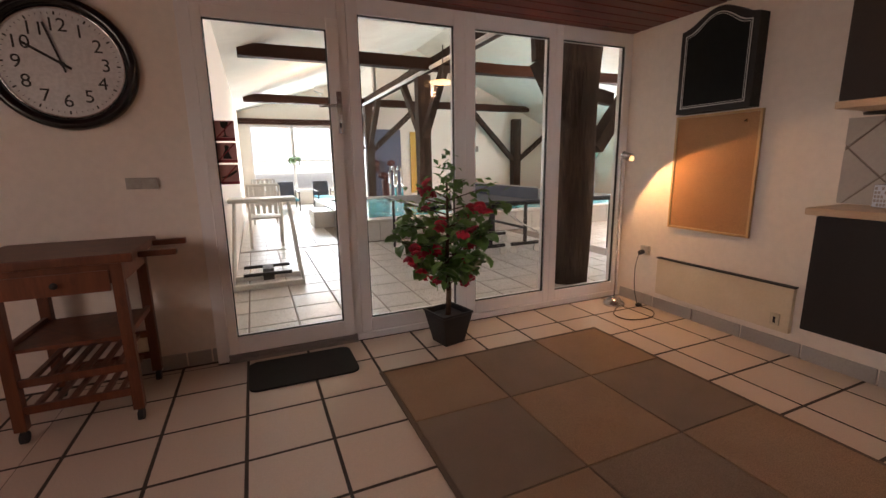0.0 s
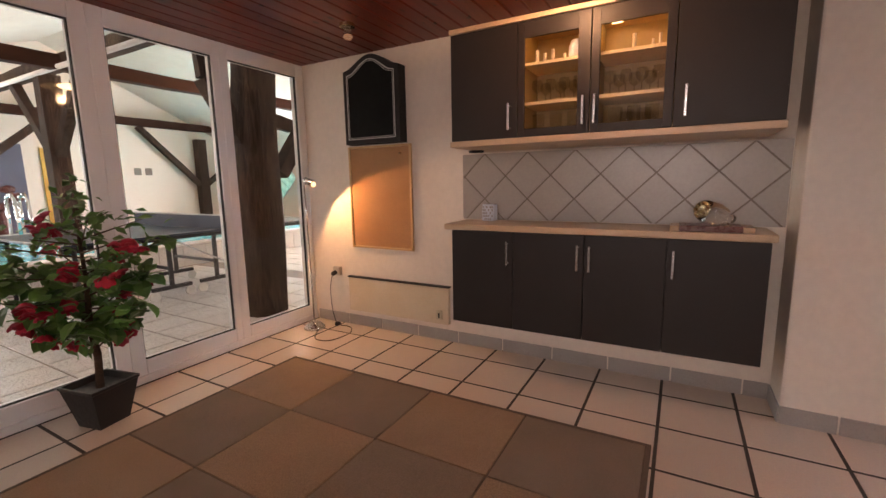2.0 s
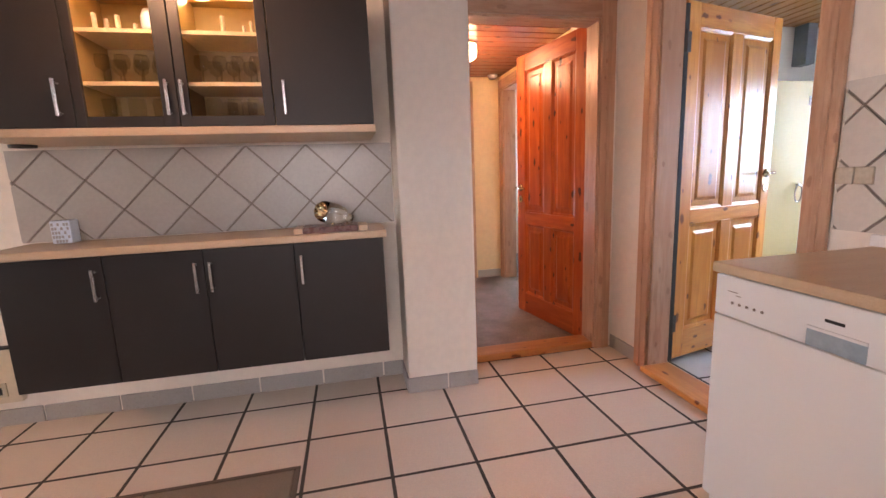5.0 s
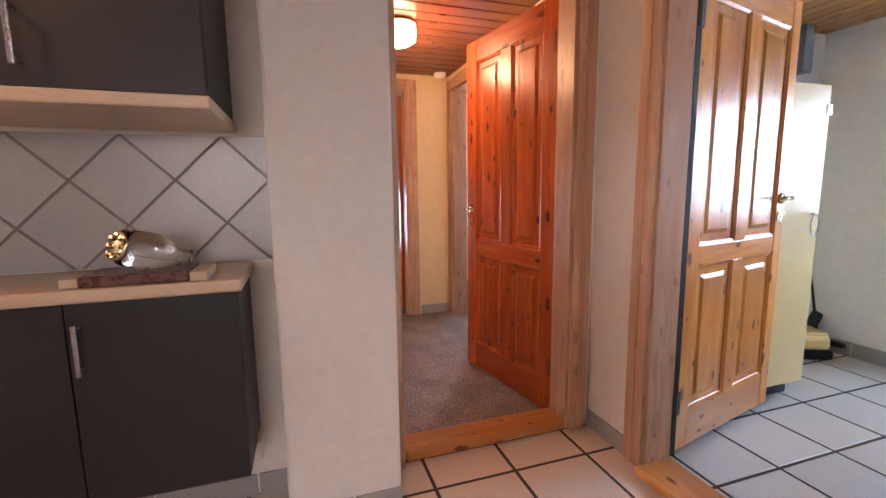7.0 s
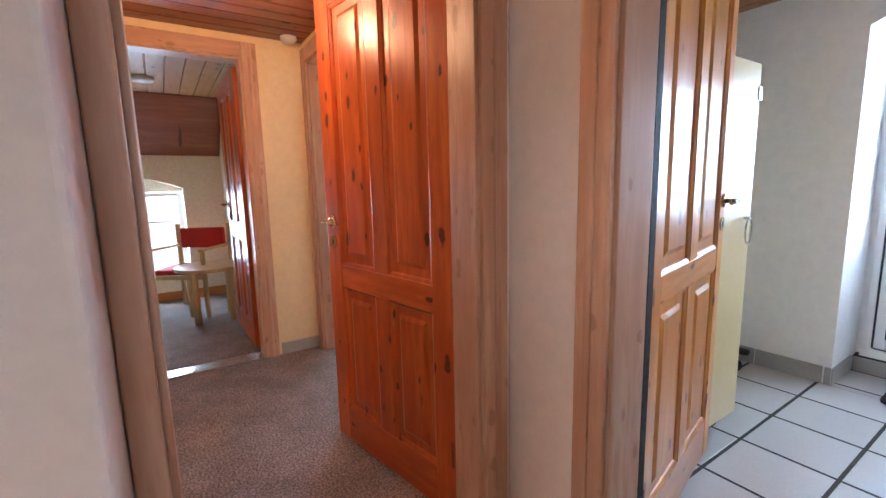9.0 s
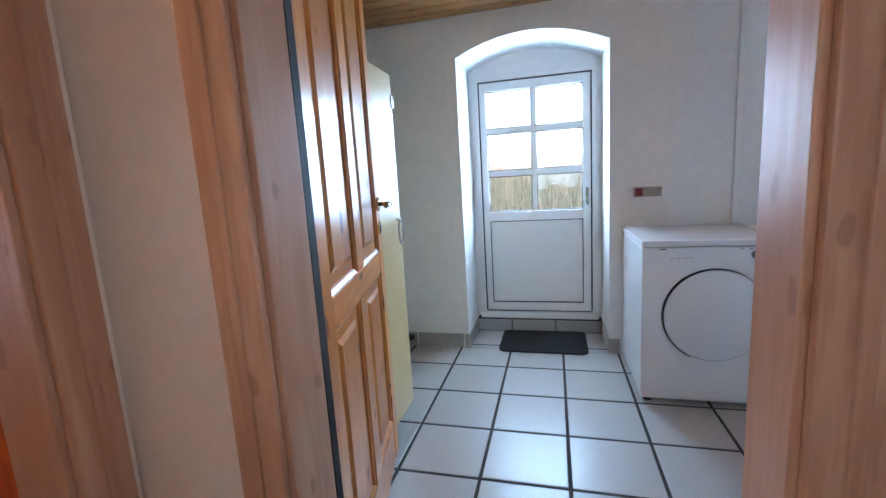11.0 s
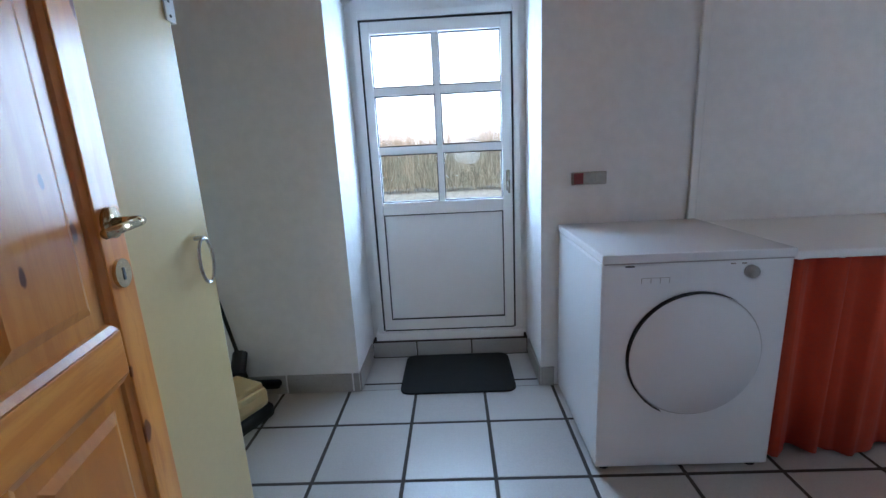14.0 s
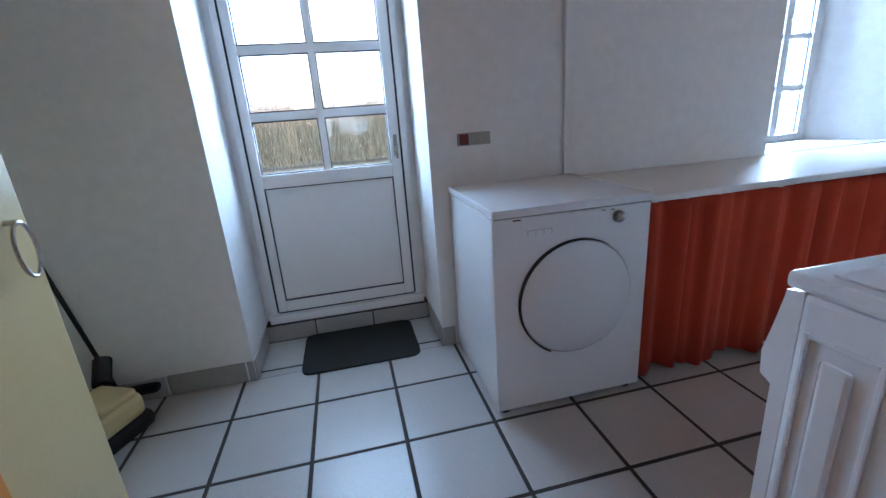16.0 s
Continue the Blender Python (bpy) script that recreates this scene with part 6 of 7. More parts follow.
cord("lamp_cable", [(2.91, 2.44, 0.01), (2.83, 2.40, 0.006), (2.72, 2.30, 0.006), (2.74, 2.18, 0.006), (2.92, 2.15, 0.006), (3.04, 2.24, 0.006), (3.03, 2.36, 0.012)], 0.004, surface("brown_cable", (0.06, 0.035, 0.02), None, 0.5), "thin brown lamp cable looped on the tiles")
cord("socket_cable", [(3.07, 2.43, 0.42), (3.06, 2.45, 0.3), (3.08, 2.46, 0.12), (3.07, 2.42, 0.02), (3.03, 2.37, 0.012)], 0.003, GASKET, "thin black cable hanging from the socket")
part("cable_switch", bmesh.ops.create_icosphere(bm := bmesh.new(), subdivisions=2, radius=0.022, matrix=Matrix.Translation((3.03, 2.365, 0.02)) @ Matrix.Diagonal((1.3, 1, 0.8, 1))) and bm, GASKET, bpy.data.objects["socket_cable"])


# potted camellia-like tree
def small_tree():
    th = thing("potted_tree", "small green-leaved tree with red blossoms in a square black pot", "potted plant", at=(1.415, 2.42, 0))
    def square(zs):
        bm = bmesh.new()
        rings = [[bm.verts.new((sx * r, sy * r, z)) for sx, sy in ((-1, -1), (1, -1), (1, 1), (-1, 1))] for r, z in zs]
        for a, b in zip(rings, rings[1:]):
            for k in range(4):
                bm.faces.new((a[k], a[(k + 1) % 4], b[(k + 1) % 4], b[k]))
        bm.faces.new(rings[0][::-1])
        bm.faces.new(rings[-1])
        bmesh.ops.rotate(bm, cent=(0, 0, 0), matrix=Matrix.Rotation(radians(12), 3, "Z"), verts=bm.verts)
        return bm
    part("pot", square([(0.072, 0.0), (0.11, 0.195), (0.115, 0.20), (0.115, 0.213), (0.105, 0.213), (0.10, 0.18)]), surface("black_pot", (0.02, 0.02, 0.022), None, 0.5, grain=0.3), th, "square tapered black pot")
    part("soil", square([(0.094, 0.16), (0.098, 0.178)]), surface("dark_soil", (0.04, 0.025, 0.018), None, 1.0, fine=80, grain=0.5, bump=1.0, depth=0.01), th)
    bark = surface("brown_bark", (0.10, 0.055, 0.03), (0.06, 0.035, 0.02), 0.9, fine=60, grain=0.4, bump=0.8, depth=0.004)
    trunk = [(0, 0, 0.18), (0.008, 0, 0.34), (-0.004, 0.004, 0.5), (0.006, 0, 0.72), (0.0, 0, 1.06)]
    bm = bmesh.new()
    for (p, q), (r0, r1) in zip(zip(trunk, trunk[1:]), ((0.019, 0.017), (0.017, 0.014), (0.014, 0.010), (0.010, 0.006))):
        tube(bm, p, q, r0, r1, 8)
    part("trunk", bm, bark, th, "", True)
    rnd = random.Random(11)
    tips = []
    for k in range(30):
        a = k * 2.399
        z = 0.37 + 0.60 * k / 29
        reach = (0.08 + 0.24 * math.sin(math.pi * (0.06 + 0.84 * k / 29)) ** 0.8) * rnd.uniform(0.8, 1.15)
        s = Vector((0, 0, z))
        e = Vector((reach * math.cos(a), reach * math.sin(a), z + rnd.uniform(0.02, 0.16)))
        part("branch", tube(bmesh.new(), s, e, 0.005, 0.002, 5), bark, th)
        for t in (0.35, 0.55, 0.75, 0.9, 1.0):
            tips.append(s.lerp(e, t))
    for t in (1.08, 1.13, 1.18):
        tips += [Vector((0, 0, t))] * 3
    lf = bmesh.new()
    row = []
    for u, w, h in ((0, 0.002, 0), (0.22, 0.020, 0.004), (0.55, 0.025, 0.004), (0.85, 0.013, -0.003), (1, 0.001, -0.010)):
        row.append([lf.verts.new((-w, u * 0.062, h)), lf.verts.new((0, u * 0.062, h - 0.004)), lf.verts.new((w, u * 0.062, h))])
    for r, s in zip(row, row[1:]):
        for k in range(2):
            lf.faces.new((r[k], r[k + 1], s[k + 1], s[k]))
    first = part("leaf", lf, GREEN, th)
    fl = bmesh.new()
    for k in range(6):
        m = Matrix.Rotation(k * math.pi / 3, 4, "Z") @ Matrix.Rotation(radians(-35), 4, "X") @ Matrix.Translation((0, 0.014, 0)) @ Matrix.Diagonal((0.9, 1.2, 0.35, 1))
        bmesh.ops.create_icosphere(fl, subdivisions=1, radius=0.015, matrix=m)
    bloom = part("blossom", fl, surface("red_petal", (0.55, 0.015, 0.05), (0.38, 0.008, 0.03), 0.6, spread=0.4), th, "red blossom")

    def put(ob0, p, kind):
        ob = ob0 if kind else bpy.data.objects.new(ob0.name, ob0.data)
        if not kind:
            scene.collection.objects.link(ob)
            ob.parent = th
        sc = rnd.uniform(1.05, 1.65)
        ob.matrix_basis = Matrix.Translation(p) @ Euler((rnd.uniform(-1.0, 0.8), rnd.uniform(-0.7, 0.7), rnd.uniform(0, 6.28))).to_matrix().to_4x4() @ Matrix.Scale(sc, 4)

    n = 0
    for p in tips:
        for _ in range(3 if n < 280 else 0):
            q = p + Vector((rnd.gauss(0, 0.018), rnd.gauss(0, 0.018), rnd.gauss(0, 0.018)))
            put(first, q, n == 0)
            n += 1
    rest = bmesh.new()
    for p in tips:
        for _ in range(3):
            q = p + Vector((rnd.gauss(0, 0.028), rnd.gauss(0, 0.028), rnd.gauss(0, 0.03)))
            m = Matrix.Translation(q) @ Euler((rnd.uniform(-1.0, 0.8), rnd.uniform(-0.7, 0.7), rnd.uniform(0, 6.28))).to_matrix().to_4x4() @ Matrix.Scale(rnd.uniform(0.7, 1.2), 4)
            vs = [rest.verts.new(m @ Vector(c)) for c in ((0, 0, 0), (0.018, 0.03, 0.002), (0, 0.062, -0.008), (-0.018, 0.03, 0.002))]
            rest.faces.new(vs)
    tagged(part("foliage", rest, GREEN, th), kind="stuff")
    for k in range(66):
        p = tips[(k // 3 * 19 + 3) % 150]
        put(bloom, p * 1.0 + Vector((p.x * 0.12 + rnd.gauss(0, 0.018), p.y * 0.12 + rnd.gauss(0, 0.018) - 0.015, rnd.gauss(0, 0.02))), k == 0)
    for k in range(5):
        put(bloom, Vector((0.10 + rnd.uniform(-0.03, 0.03), -0.1, 0.42 + 0.035 * k)), False)


small_tree()

# socket pair on the tiled partition
SW = thing("double_socket", "aged cream double wall switch on the diagonal tiles", "switch")
for x0 in (1.782, 1.838):
    part("plate", boxes(((x0, -1.8415, 1.062), (x0 + 0.053, -1.832, 1.117)), bevel=0.004), surface("aged_cream_plastic", (0.55, 0.47, 0.36), None, 0.45, bump=0, gloss_var=0), SW)

# objects on the worktop
GC = thing("glass_candle_cube", "clear cut-glass block candle holder on the beech worktop", "candle holder")
# Opaque pale blue mimics the bright glitter of the clear glass.
part("block", boxes(((3.02, 0.995, 0.899), (3.09, 1.075, 1.005)), bevel=0.006), surface("frosted_cut_glass", (0.74, 0.80, 0.88), (0.66, 0.73, 0.83), 0.12, fine=140, grain=0.1, bump=0.3), GC)
part("pattern", boxes(*[((3.0175, 1.001 + 0.012 * (k % 6), 0.905 + 0.019 * (k // 6)), (3.0192, 1.009 + 0.012 * (k % 6), 0.918 + 0.019 * (k // 6))) for k in range(30) if k % 7 not in (0, 5)]), SKIRT, GC, "grey etched pattern")
BS = thing("bottle_stand", "dark red wooden bottle stand with pale ends on the beech worktop", "stand")
part("board", box(bmesh.new(), (2.80, -0.285, 0.899), (2.95, -0.035, 0.928), 0.003), surface("dark_red_wood", (0.09, 0.025, 0.02), (0.13, 0.045, 0.035), 0.3, scale=25, bump=0), BS)
part("end_block", boxes(((2.80, -0.034, 0.899), (2.95, 0.005, 0.925)), bevel=0.004), WORKTOP, BS, "pale wooden end block")
part("end_block", boxes(((2.80, -0.33, 0.899), (2.95, -0.286, 0.925)), bevel=0.004), WORKTOP, BS, "pale wooden end block")
part("cradle", boxes(((2.84, -0.175, 0.929), (2.90, -0.165, 0.94)), ((2.90, -0.24, 0.929), (2.945, -0.23, 0.935)), bevel=0.002), BRASS, BS, "brass bottle cradle")
# Brass beads, and the ring below, stand in for glints in the bottle's base.
for k in range(8):
    a = k * math.pi / 4
    BEADS = bmesh.new() if k == 0 else BEADS
    bmesh.ops.create_icosphere(BEADS, subdivisions=1, radius=0.010, matrix=Matrix.Translation((0.036 * math.cos(a), 0.036 * math.sin(a), -0.112)))
GB = thing("glass_bottle", "clear glass bottle lying on a dark red wooden stand", "bottle")
m = Matrix.Translation((2.885, -0.18, 0.978)) @ Vector((0.704, -0.654, -0.25)).to_track_quat("Z", "Y").to_matrix().to_4x4() @ Matrix.Scale(0.84, 4)
part("glass", lathe(bmesh.new(), [(0.02, -0.10), (0.045, -0.10), (0.055, -0.095), (0.060, -0.08), (0.062, 0.0), (0.052, 0.05), (0.025, 0.085), (0.018, 0.13), (0.022, 0.14)], 28, m), clear("bottle_glass", (0.95, 0.93, 0.88)), GB, "", True)
part("base_ring", lathe(bmesh.new(), [(0.018, -0.106), (0.046, -0.112), (0.05, -0.101), (0.02, -0.101)], 24, m), BRASS, GB, "brass ring standing in for lamp glints in the glass base", True)
bmesh.ops.transform(BEADS, matrix=m, verts=BEADS.verts)
part("base_beads", BEADS, BRASS, GB, "brass beads standing in for lamp glints in the glass base")

# glassware and shelf things in the glazed cabinets
GLS = glass("drinking_glass", (0.90, 0.89, 0.84), 0.04)


def stem_glass(at):
    th = thing("wine_glass", "clear stemmed glass standing on a lit cabinet shelf", "glass", "cabinet glasses", at)
    part("bowl", lathe(bmesh.new(), [(0.004, 0.05), (0.024, 0.065), (0.028, 0.085), (0.025, 0.11)], 14), GLS, th, "", True)
    part("stem", lathe(bmesh.new(), [(0.026, 0.0), (0.004, 0.004), (0.003, 0.05)], 12), GLS, th, "", True)
    return th


def tumbler(at):
    th = thing("tumbler", "clear drinking tumbler standing on a lit cabinet shelf", "glass", "cabinet tumblers", at)
    part("glass", lathe(bmesh.new(), [(0.028, 0.0), (0.033, 0.10)], 14), GLS, th, "", True)
    return th


sg, tb = stem_glass((2.80, 0.09, 1.55)), tumbler((2.80, 0.11, 1.39))
for x, y in [(2.80, 0.16), (2.80, 0.23), (2.80, 0.30), (2.89, 0.13), (2.89, 0.20), (2.89, 0.27), (2.80, 0.45), (2.80, 0.52), (2.80, 0.59), (2.80, 0.66), (2.89, 0.49), (2.89, 0.56), (2.89, 0.64)]:
    copy_thing(sg, Matrix.Translation((x, y, 1.55)))
for x, y in [(2.80, 0.19), (2.80, 0.27), (2.89, 0.15), (2.89, 0.23), (2.80, 0.47), (2.80, 0.56), (2.80, 0.65)]:
    copy_thing(tb, Matrix.Translation((x, y, 1.39)))
candle = surface("cream_candle", (0.75, 0.62, 0.42), None, 0.5, bump=0)
for k, (y, h, r) in enumerate(((0.09, 0.055, 0.007), (0.12, 0.035, 0.006), (0.20, 0.07, 0.009), (0.52, 0.03, 0.008), (0.58, 0.06, 0.009), (0.62, 0.045, 0.008), (0.66, 0.065, 0.009))):
    tagged(link_mesh("candle", tube(bmesh.new(), (2.79, y, 1.745), (2.79, y, 1.745 + h), r), candle), "small cream candle on the top cabinet shelf", "candle", "cabinet candles")
tagged(link_mesh("white_jug", lathe(bmesh.new(), [(0.03, 0), (0.042, 0.02), (0.04, 0.06), (0.03, 0.085)], 16, Matrix.Translation((2.80, 0.46, 1.745))), PVC, smooth=True), "white china jug on the top cabinet shelf", "jug")

PK = thing("cabinet_puck_light", "small round warm light under the top of the glazed cabinet", "lamp")
part("lens", lathe(bmesh.new(), [(0.045, 1.909), (0.042, 1.895), (0.0, 1.885)], 24, Matrix.Translation((2.815, 0.285, 0))), glow("puck_light", (1.0, 0.66, 0.3), 14.0), PK, "", True)
part("rim", lathe(bmesh.new(), [(0.052, 1.9145), (0.052, 1.9095)], 24, Matrix.Translation((2.815, 0.285, 0))), BRASS, PK)
UD = thing("under_cabinet_disc", "flat dark round fitting under the wall cabinets", "fitting")
part("body", lathe(bmesh.new(), [(0.048, 1.337), (0.046, 1.326), (0.0, 1.324)], 24, Matrix.Translation((2.995, 1.10, 0))), GASKET, UD, "", True)

# kitchen ceiling lamps
CL = thing("ceiling_lamp", "round frosted glass ceiling lamp, lit, on the red board ceiling", "ceiling lamp")
part("shade", lathe(bmesh.new(), [(0.13, KZ - 0.012), (0.125, KZ - 0.03), (0.09, KZ - 0.05), (0.0, KZ - 0.06)], 28, Matrix.Translation((2.42, 0.42, 0))), glow("frosted_shade", (1.0, 0.62, 0.28), 3.5), CL, "", True)
part("base", lathe(bmesh.new(), [(0.155, KZ - 0.011), (0.155, KZ - 0.001)], 28, Matrix.Translation((2.42, 0.42, 0))), BRASS, CL)
CS = thing("ceiling_spotlight", "small unlit brass ceiling spotlight on the red boards", "spotlight")
part("rose", tube(bmesh.new(), (2.62, 1.77, KZ - 0.02), (2.62, 1.77, KZ - 0.001), 0.045, seg=20), BRASS, CS)
part("head", tube(bmesh.new(), (2.62, 1.77, KZ - 0.02), (2.60, 1.75, KZ - 0.085), 0.018, 0.028, 16), STEEL, CS)

# ---- dishwasher details ----
part("handle_recess", boxes(((1.38, -1.2595, 0.725), (1.50, -1.2575, 0.765))), surface("recess_grey", (0.32, 0.40, 0.48), None, 0.4), DW, "grey-blue recessed door grip")
part("grip_lip", boxes(((1.38, -1.262, 0.765), (1.50, -1.256, 0.772))), ENAMEL, DW)
for k in range(5):
    part("button", tube(bmesh.new(), (1.70 - k * 0.022, -1.26, 0.765), (1.70 - k * 0.022, -1.2585, 0.765), 0.004, seg=10), JOINT, DW)
part("badge", boxes(((1.425, -1.2595, 0.79), (1.465, -1.2585, 0.797))), GASKET, DW, "small dark badge bar")
part("print_line", boxes(((1.685, -1.2595, 0.795), (1.715, -1.2588, 0.797)), ((1.675, -1.2595, 0.787), (1.69, -1.2588, 0.789))), JOINT, DW)

# ---- hall ----
HL = thing("hall_ceiling_lamp", "round frosted glass ceiling lamp glowing warmly on the pine ceiling", "ceiling lamp")
part("shade", lathe(bmesh.new(), [(0.10, HZ - 0.015), (0.108, HZ - 0.05), (0.10, HZ - 0.10), (0.06, HZ - 0.125), (0.0, HZ - 0.13)], 28, Matrix.Translation((4.16, -1.195, 0))), glow("hall_shade", (1.0, 0.70, 0.38), 9.0), HL, "", True)
part("base", lathe(bmesh.new(), [(0.11, HZ - 0.014), (0.11, HZ - 0.001)], 28, Matrix.Translation((4.16, -1.195, 0))), BRASS, HL)
SD = thing("smoke_detector", "small round white smoke detector on the hall ceiling", "smoke detector")
part("body", lathe(bmesh.new(), [(0.05, HZ - 0.002), (0.05, HZ - 0.02), (0.035, HZ - 0.038), (0.0, HZ - 0.04)], 20, Matrix.Translation((5.14, -1.77, 0))), PVC, SD, "", True)
structure("threshold_sitting", boxes(((5.245, -1.48, 0), (5.37, -0.76, 0.012)), bevel=0.004), STEEL, "pale metal carpet strip in the doorway", "threshold")

# sitting room
CREAM = surface("cream_wall", (0.78, 0.70, 0.56), (0.75, 0.66, 0.52), 0.85, bump=0.2)
bm = bmesh.new()
YW0, YW1 = -1.20, -0.25
box(bm, (7.55, -3.2, 0), (7.95, YW0, 1.56))
box(bm, (7.55, YW1, 0), (7.95, 1.5, 1.56))
box(bm, (7.55, YW0, 0), (7.95, YW1, 0.24))
arc = arch_outline(YW0, YW1, 1.20, 1.31)
prism(bm, arc + [(YW1, 1.56), (YW0, 1.56)], "x", 7.55, 7.95)
structure("wall_sitting_far", bm, CREAM, "low cream knee wall with an arched window niche", "wall")
structure("wall_sitting_sides", boxes(((5.37, -1.95, 0), (7.95, -1.58, 2.3)), ((5.37, 1.4, 0), (7.95, 1.5, 2.3)), ((5.25, 0.0, 0), (5.37, 1.4, 2.3))), CREAM, "cream sitting room walls", "wall")
bm = bmesh.new()
prism(bm, [(7.0, 2.05), (7.56, 1.53), (7.98, 1.53), (7.98, 1.7), (7.1, 2.15), (7.0, 2.15)], "y", -1.58, 1.4)
structure("slope_sitting", bm, HALL_BOARD, "boarded pine ceiling slope", "ceiling")
boards("ceiling_sitting", 5.37, 7.0, -1.58, 1.4, 2.06, 0.12, "x", PINE_BOARD, "pine board ceiling")
WS = thing("window_sitting", "white two-sash window with glazing bars in an arched niche", "window")
WS["kind"] = "structure"
for a, b in ((YW0 + 0.01, -0.735), (-0.725, YW1 - 0.01)):
    part("sash", boxes(((7.80, a, 0.26), (7.85, a + 0.05, 1.16)), ((7.80, b - 0.05, 0.26), (7.85, b, 1.16)), ((7.80, a + 0.05, 0.26), (7.85, b - 0.05, 0.31)), ((7.80, a + 0.05, 1.11), (7.85, b - 0.05, 1.16)), bevel=0.003), PVC, WS)
    for z in (0.57, 0.84):
        part("glazing_bar", boxes(((7.805, a + 0.05, z - 0.012), (7.845, b - 0.05, z + 0.012))), PVC, WS)
    p = part("pane", boxes(((7.825, a + 0.05, 0.31), (7.829, b - 0.05, 1.11))), PANE, WS)
    p.visible_shadow = False
part("top_infill", prism(bmesh.new(), [(y, z) for y, z in arc] + [(YW1, 1.165), (YW0, 1.165)], "x", 7.81, 7.85), CREAM, WS)
for nm, lo, hi in (("skirting_board", (7.538, -1.57, 0), (7.549, 1.39, 0.1)),):
    structure(nm, boxes((lo, hi), bevel=0.002), PINE_SILL_Y, "pine skirting board", "skirting")


def armchair_red(at, rz):
    th = thing("red_armchair", "beech framed armchair with red cushions by the window", "armchair", at=at, rz=rz)
    red = surface("red_cloth", (0.50, 0.02, 0.015), (0.42, 0.015, 0.012), 0.8, fine=120, grain=0.2)
    part("seat", boxes(((-0.23, -0.22, 0.40), (0.23, 0.22, 0.45)), bevel=0.02), red, th, "red seat cushion")
    part("backrest", box(bmesh.new(), (-0.22, -0.02, 0.60), (0.22, 0.03, 0.80), 0.015, Matrix.Translation((0, 0.24, 0))), red, th, "red back cushion")
    for x in (-0.26, 0.26):
        part("leg", boxes(((x - 0.016, -0.24, 0), (x + 0.016, -0.205, 0.62)), bevel=0.006), PALE_WOOD, th)
        part("leg", boxes(((x - 0.016, 0.24, 0), (x + 0.016, 0.275, 0.84)), bevel=0.006), PALE_WOOD, th)
        part("armrest", boxes(((x - 0.02, -0.26, 0.62), (x + 0.02, 0.24, 0.645)), bevel=0.008), PALE_WOOD, th)
    for ya, yb in ((-0.225, -0.2), (0.25, 0.27)):
        part("frame_rail", boxes(((-0.244, ya, 0.36), (0.244, yb, 0.40)), bevel=0.004), PALE_WOOD, th)


armchair_red((6.92, -1.17, 0), -125)
TT = thing("low_table", "round-ended pale beech low table on thick round legs", "table")
outline = [(6.55 + 0.30 * math.cos(2 * math.pi * k / 32), -1.30 + 0.28 * math.sin(2 * math.pi * k / 32)) for k in range(32)]
part("tabletop", prism(bmesh.new(), outline, "z", 0.47, 0.50), PALE_WOOD, TT)
for x, y in ((6.39, -1.16), (6.73, -1.14), (6.39, -1.44), (6.71, -1.46)):
    part("leg", tube(bmesh.new(), (x, y, 0), (x, y, 0.469), 0.028, seg=14), PALE_WOOD, TT, "", True)
tagged(link_mesh("sitting_ceiling_light", lathe(bmesh.new(), [(0.09, 2.058), (0.085, 2.03), (0.0, 2.02)], 20, Matrix.Translation((6.4, -0.95, 0))), PVC, smooth=True), "flat round white ceiling light", "ceiling lamp")

# bedroom beyond the side doorway
structure("wall_bedroom", boxes(((3.74, -4.7, 0), (6.6, -4.6, 2.3)), ((6.5, -4.6, 0), (6.6, -2.0, 2.3)), ((5.25, -2.0, 0), (6.5, -1.96, 2.3)), ((3.74, -4.7, 2.2), (6.6, -2.01, 2.3))), CREAM, "cream bedroom walls and ceiling", "wall")
BD = thing("bed", "bed with a blue and white patterned cover on a dark base", "bed")
part("base", boxes(((4.9, -4.2, 0.05), (6.3, -2.5, 0.28)), bevel=0.01), BLACK_WOOD, BD)
part("mattress", boxes(((4.9, -4.2, 0.281), (6.3, -2.5, 0.45)), bevel=0.04), surface("white_sheet", (0.75, 0.75, 0.78), None, 0.9), BD)
part("cover", boxes(((4.88, -4.22, 0.451), (6.32, -2.48, 0.55)), bevel=0.04), surface("blue_white_cover", (0.30, 0.42, 0.65), (0.7, 0.72, 0.78), 0.9, scale=9), BD)

# ---- laundry things ----
V = thing("vacuum_cleaner", "pale yellow cylinder vacuum cleaner with a black nozzle and tube", "vacuum cleaner", at=(3.42, -3.735, 0), rz=0)
VM = Matrix.Rotation(radians(-25), 4, "Z") @ Matrix.Diagonal((0.9, 0.88, 0.8, 1))
part("base", box(bmesh.new(), (-0.13, -0.19, 0.0), (0.13, 0.20, 0.085), 0.03, VM), GASKET, V, "black base")
part("body", box(bmesh.new(), (-0.12, -0.17, 0.08), (0.12, 0.18, 0.20), 0.035, VM), YELLOW_PAINT, V, "pale yellow body")
part("lid", box(bmesh.new(), (-0.10, -0.16, 0.185), (0.10, 0.02, 0.225), 0.02, VM), YELLOW_PAINT, V)
for s in (-1, 1):
    part("wheel", tube(bmesh.new(), VM @ Vector((s * 0.125, 0.12, 0.045)), VM @ Vector((s * 0.142, 0.12, 0.045)), 0.036, seg=18), GASKET, V)
part("hose_socket", tube(bmesh.new(), (0.02, -0.17, 0.17), (0.04, -0.26, 0.24), 0.035, seg=12), GASKET, V)
part("nozzle", boxes(((-0.14, -0.315, 0.05), (0.10, -0.235, 0.085)), bevel=0.015), GASKET, V, "black floor nozzle")
part("suction_tube", pipe(bmesh.new(), [(0.03, -0.27, 0.08), (0.07, -0.28, 0.26), (0.15, -0.26, 0.76)], 0.009, 10), GASKET, V, "black suction tube", True)
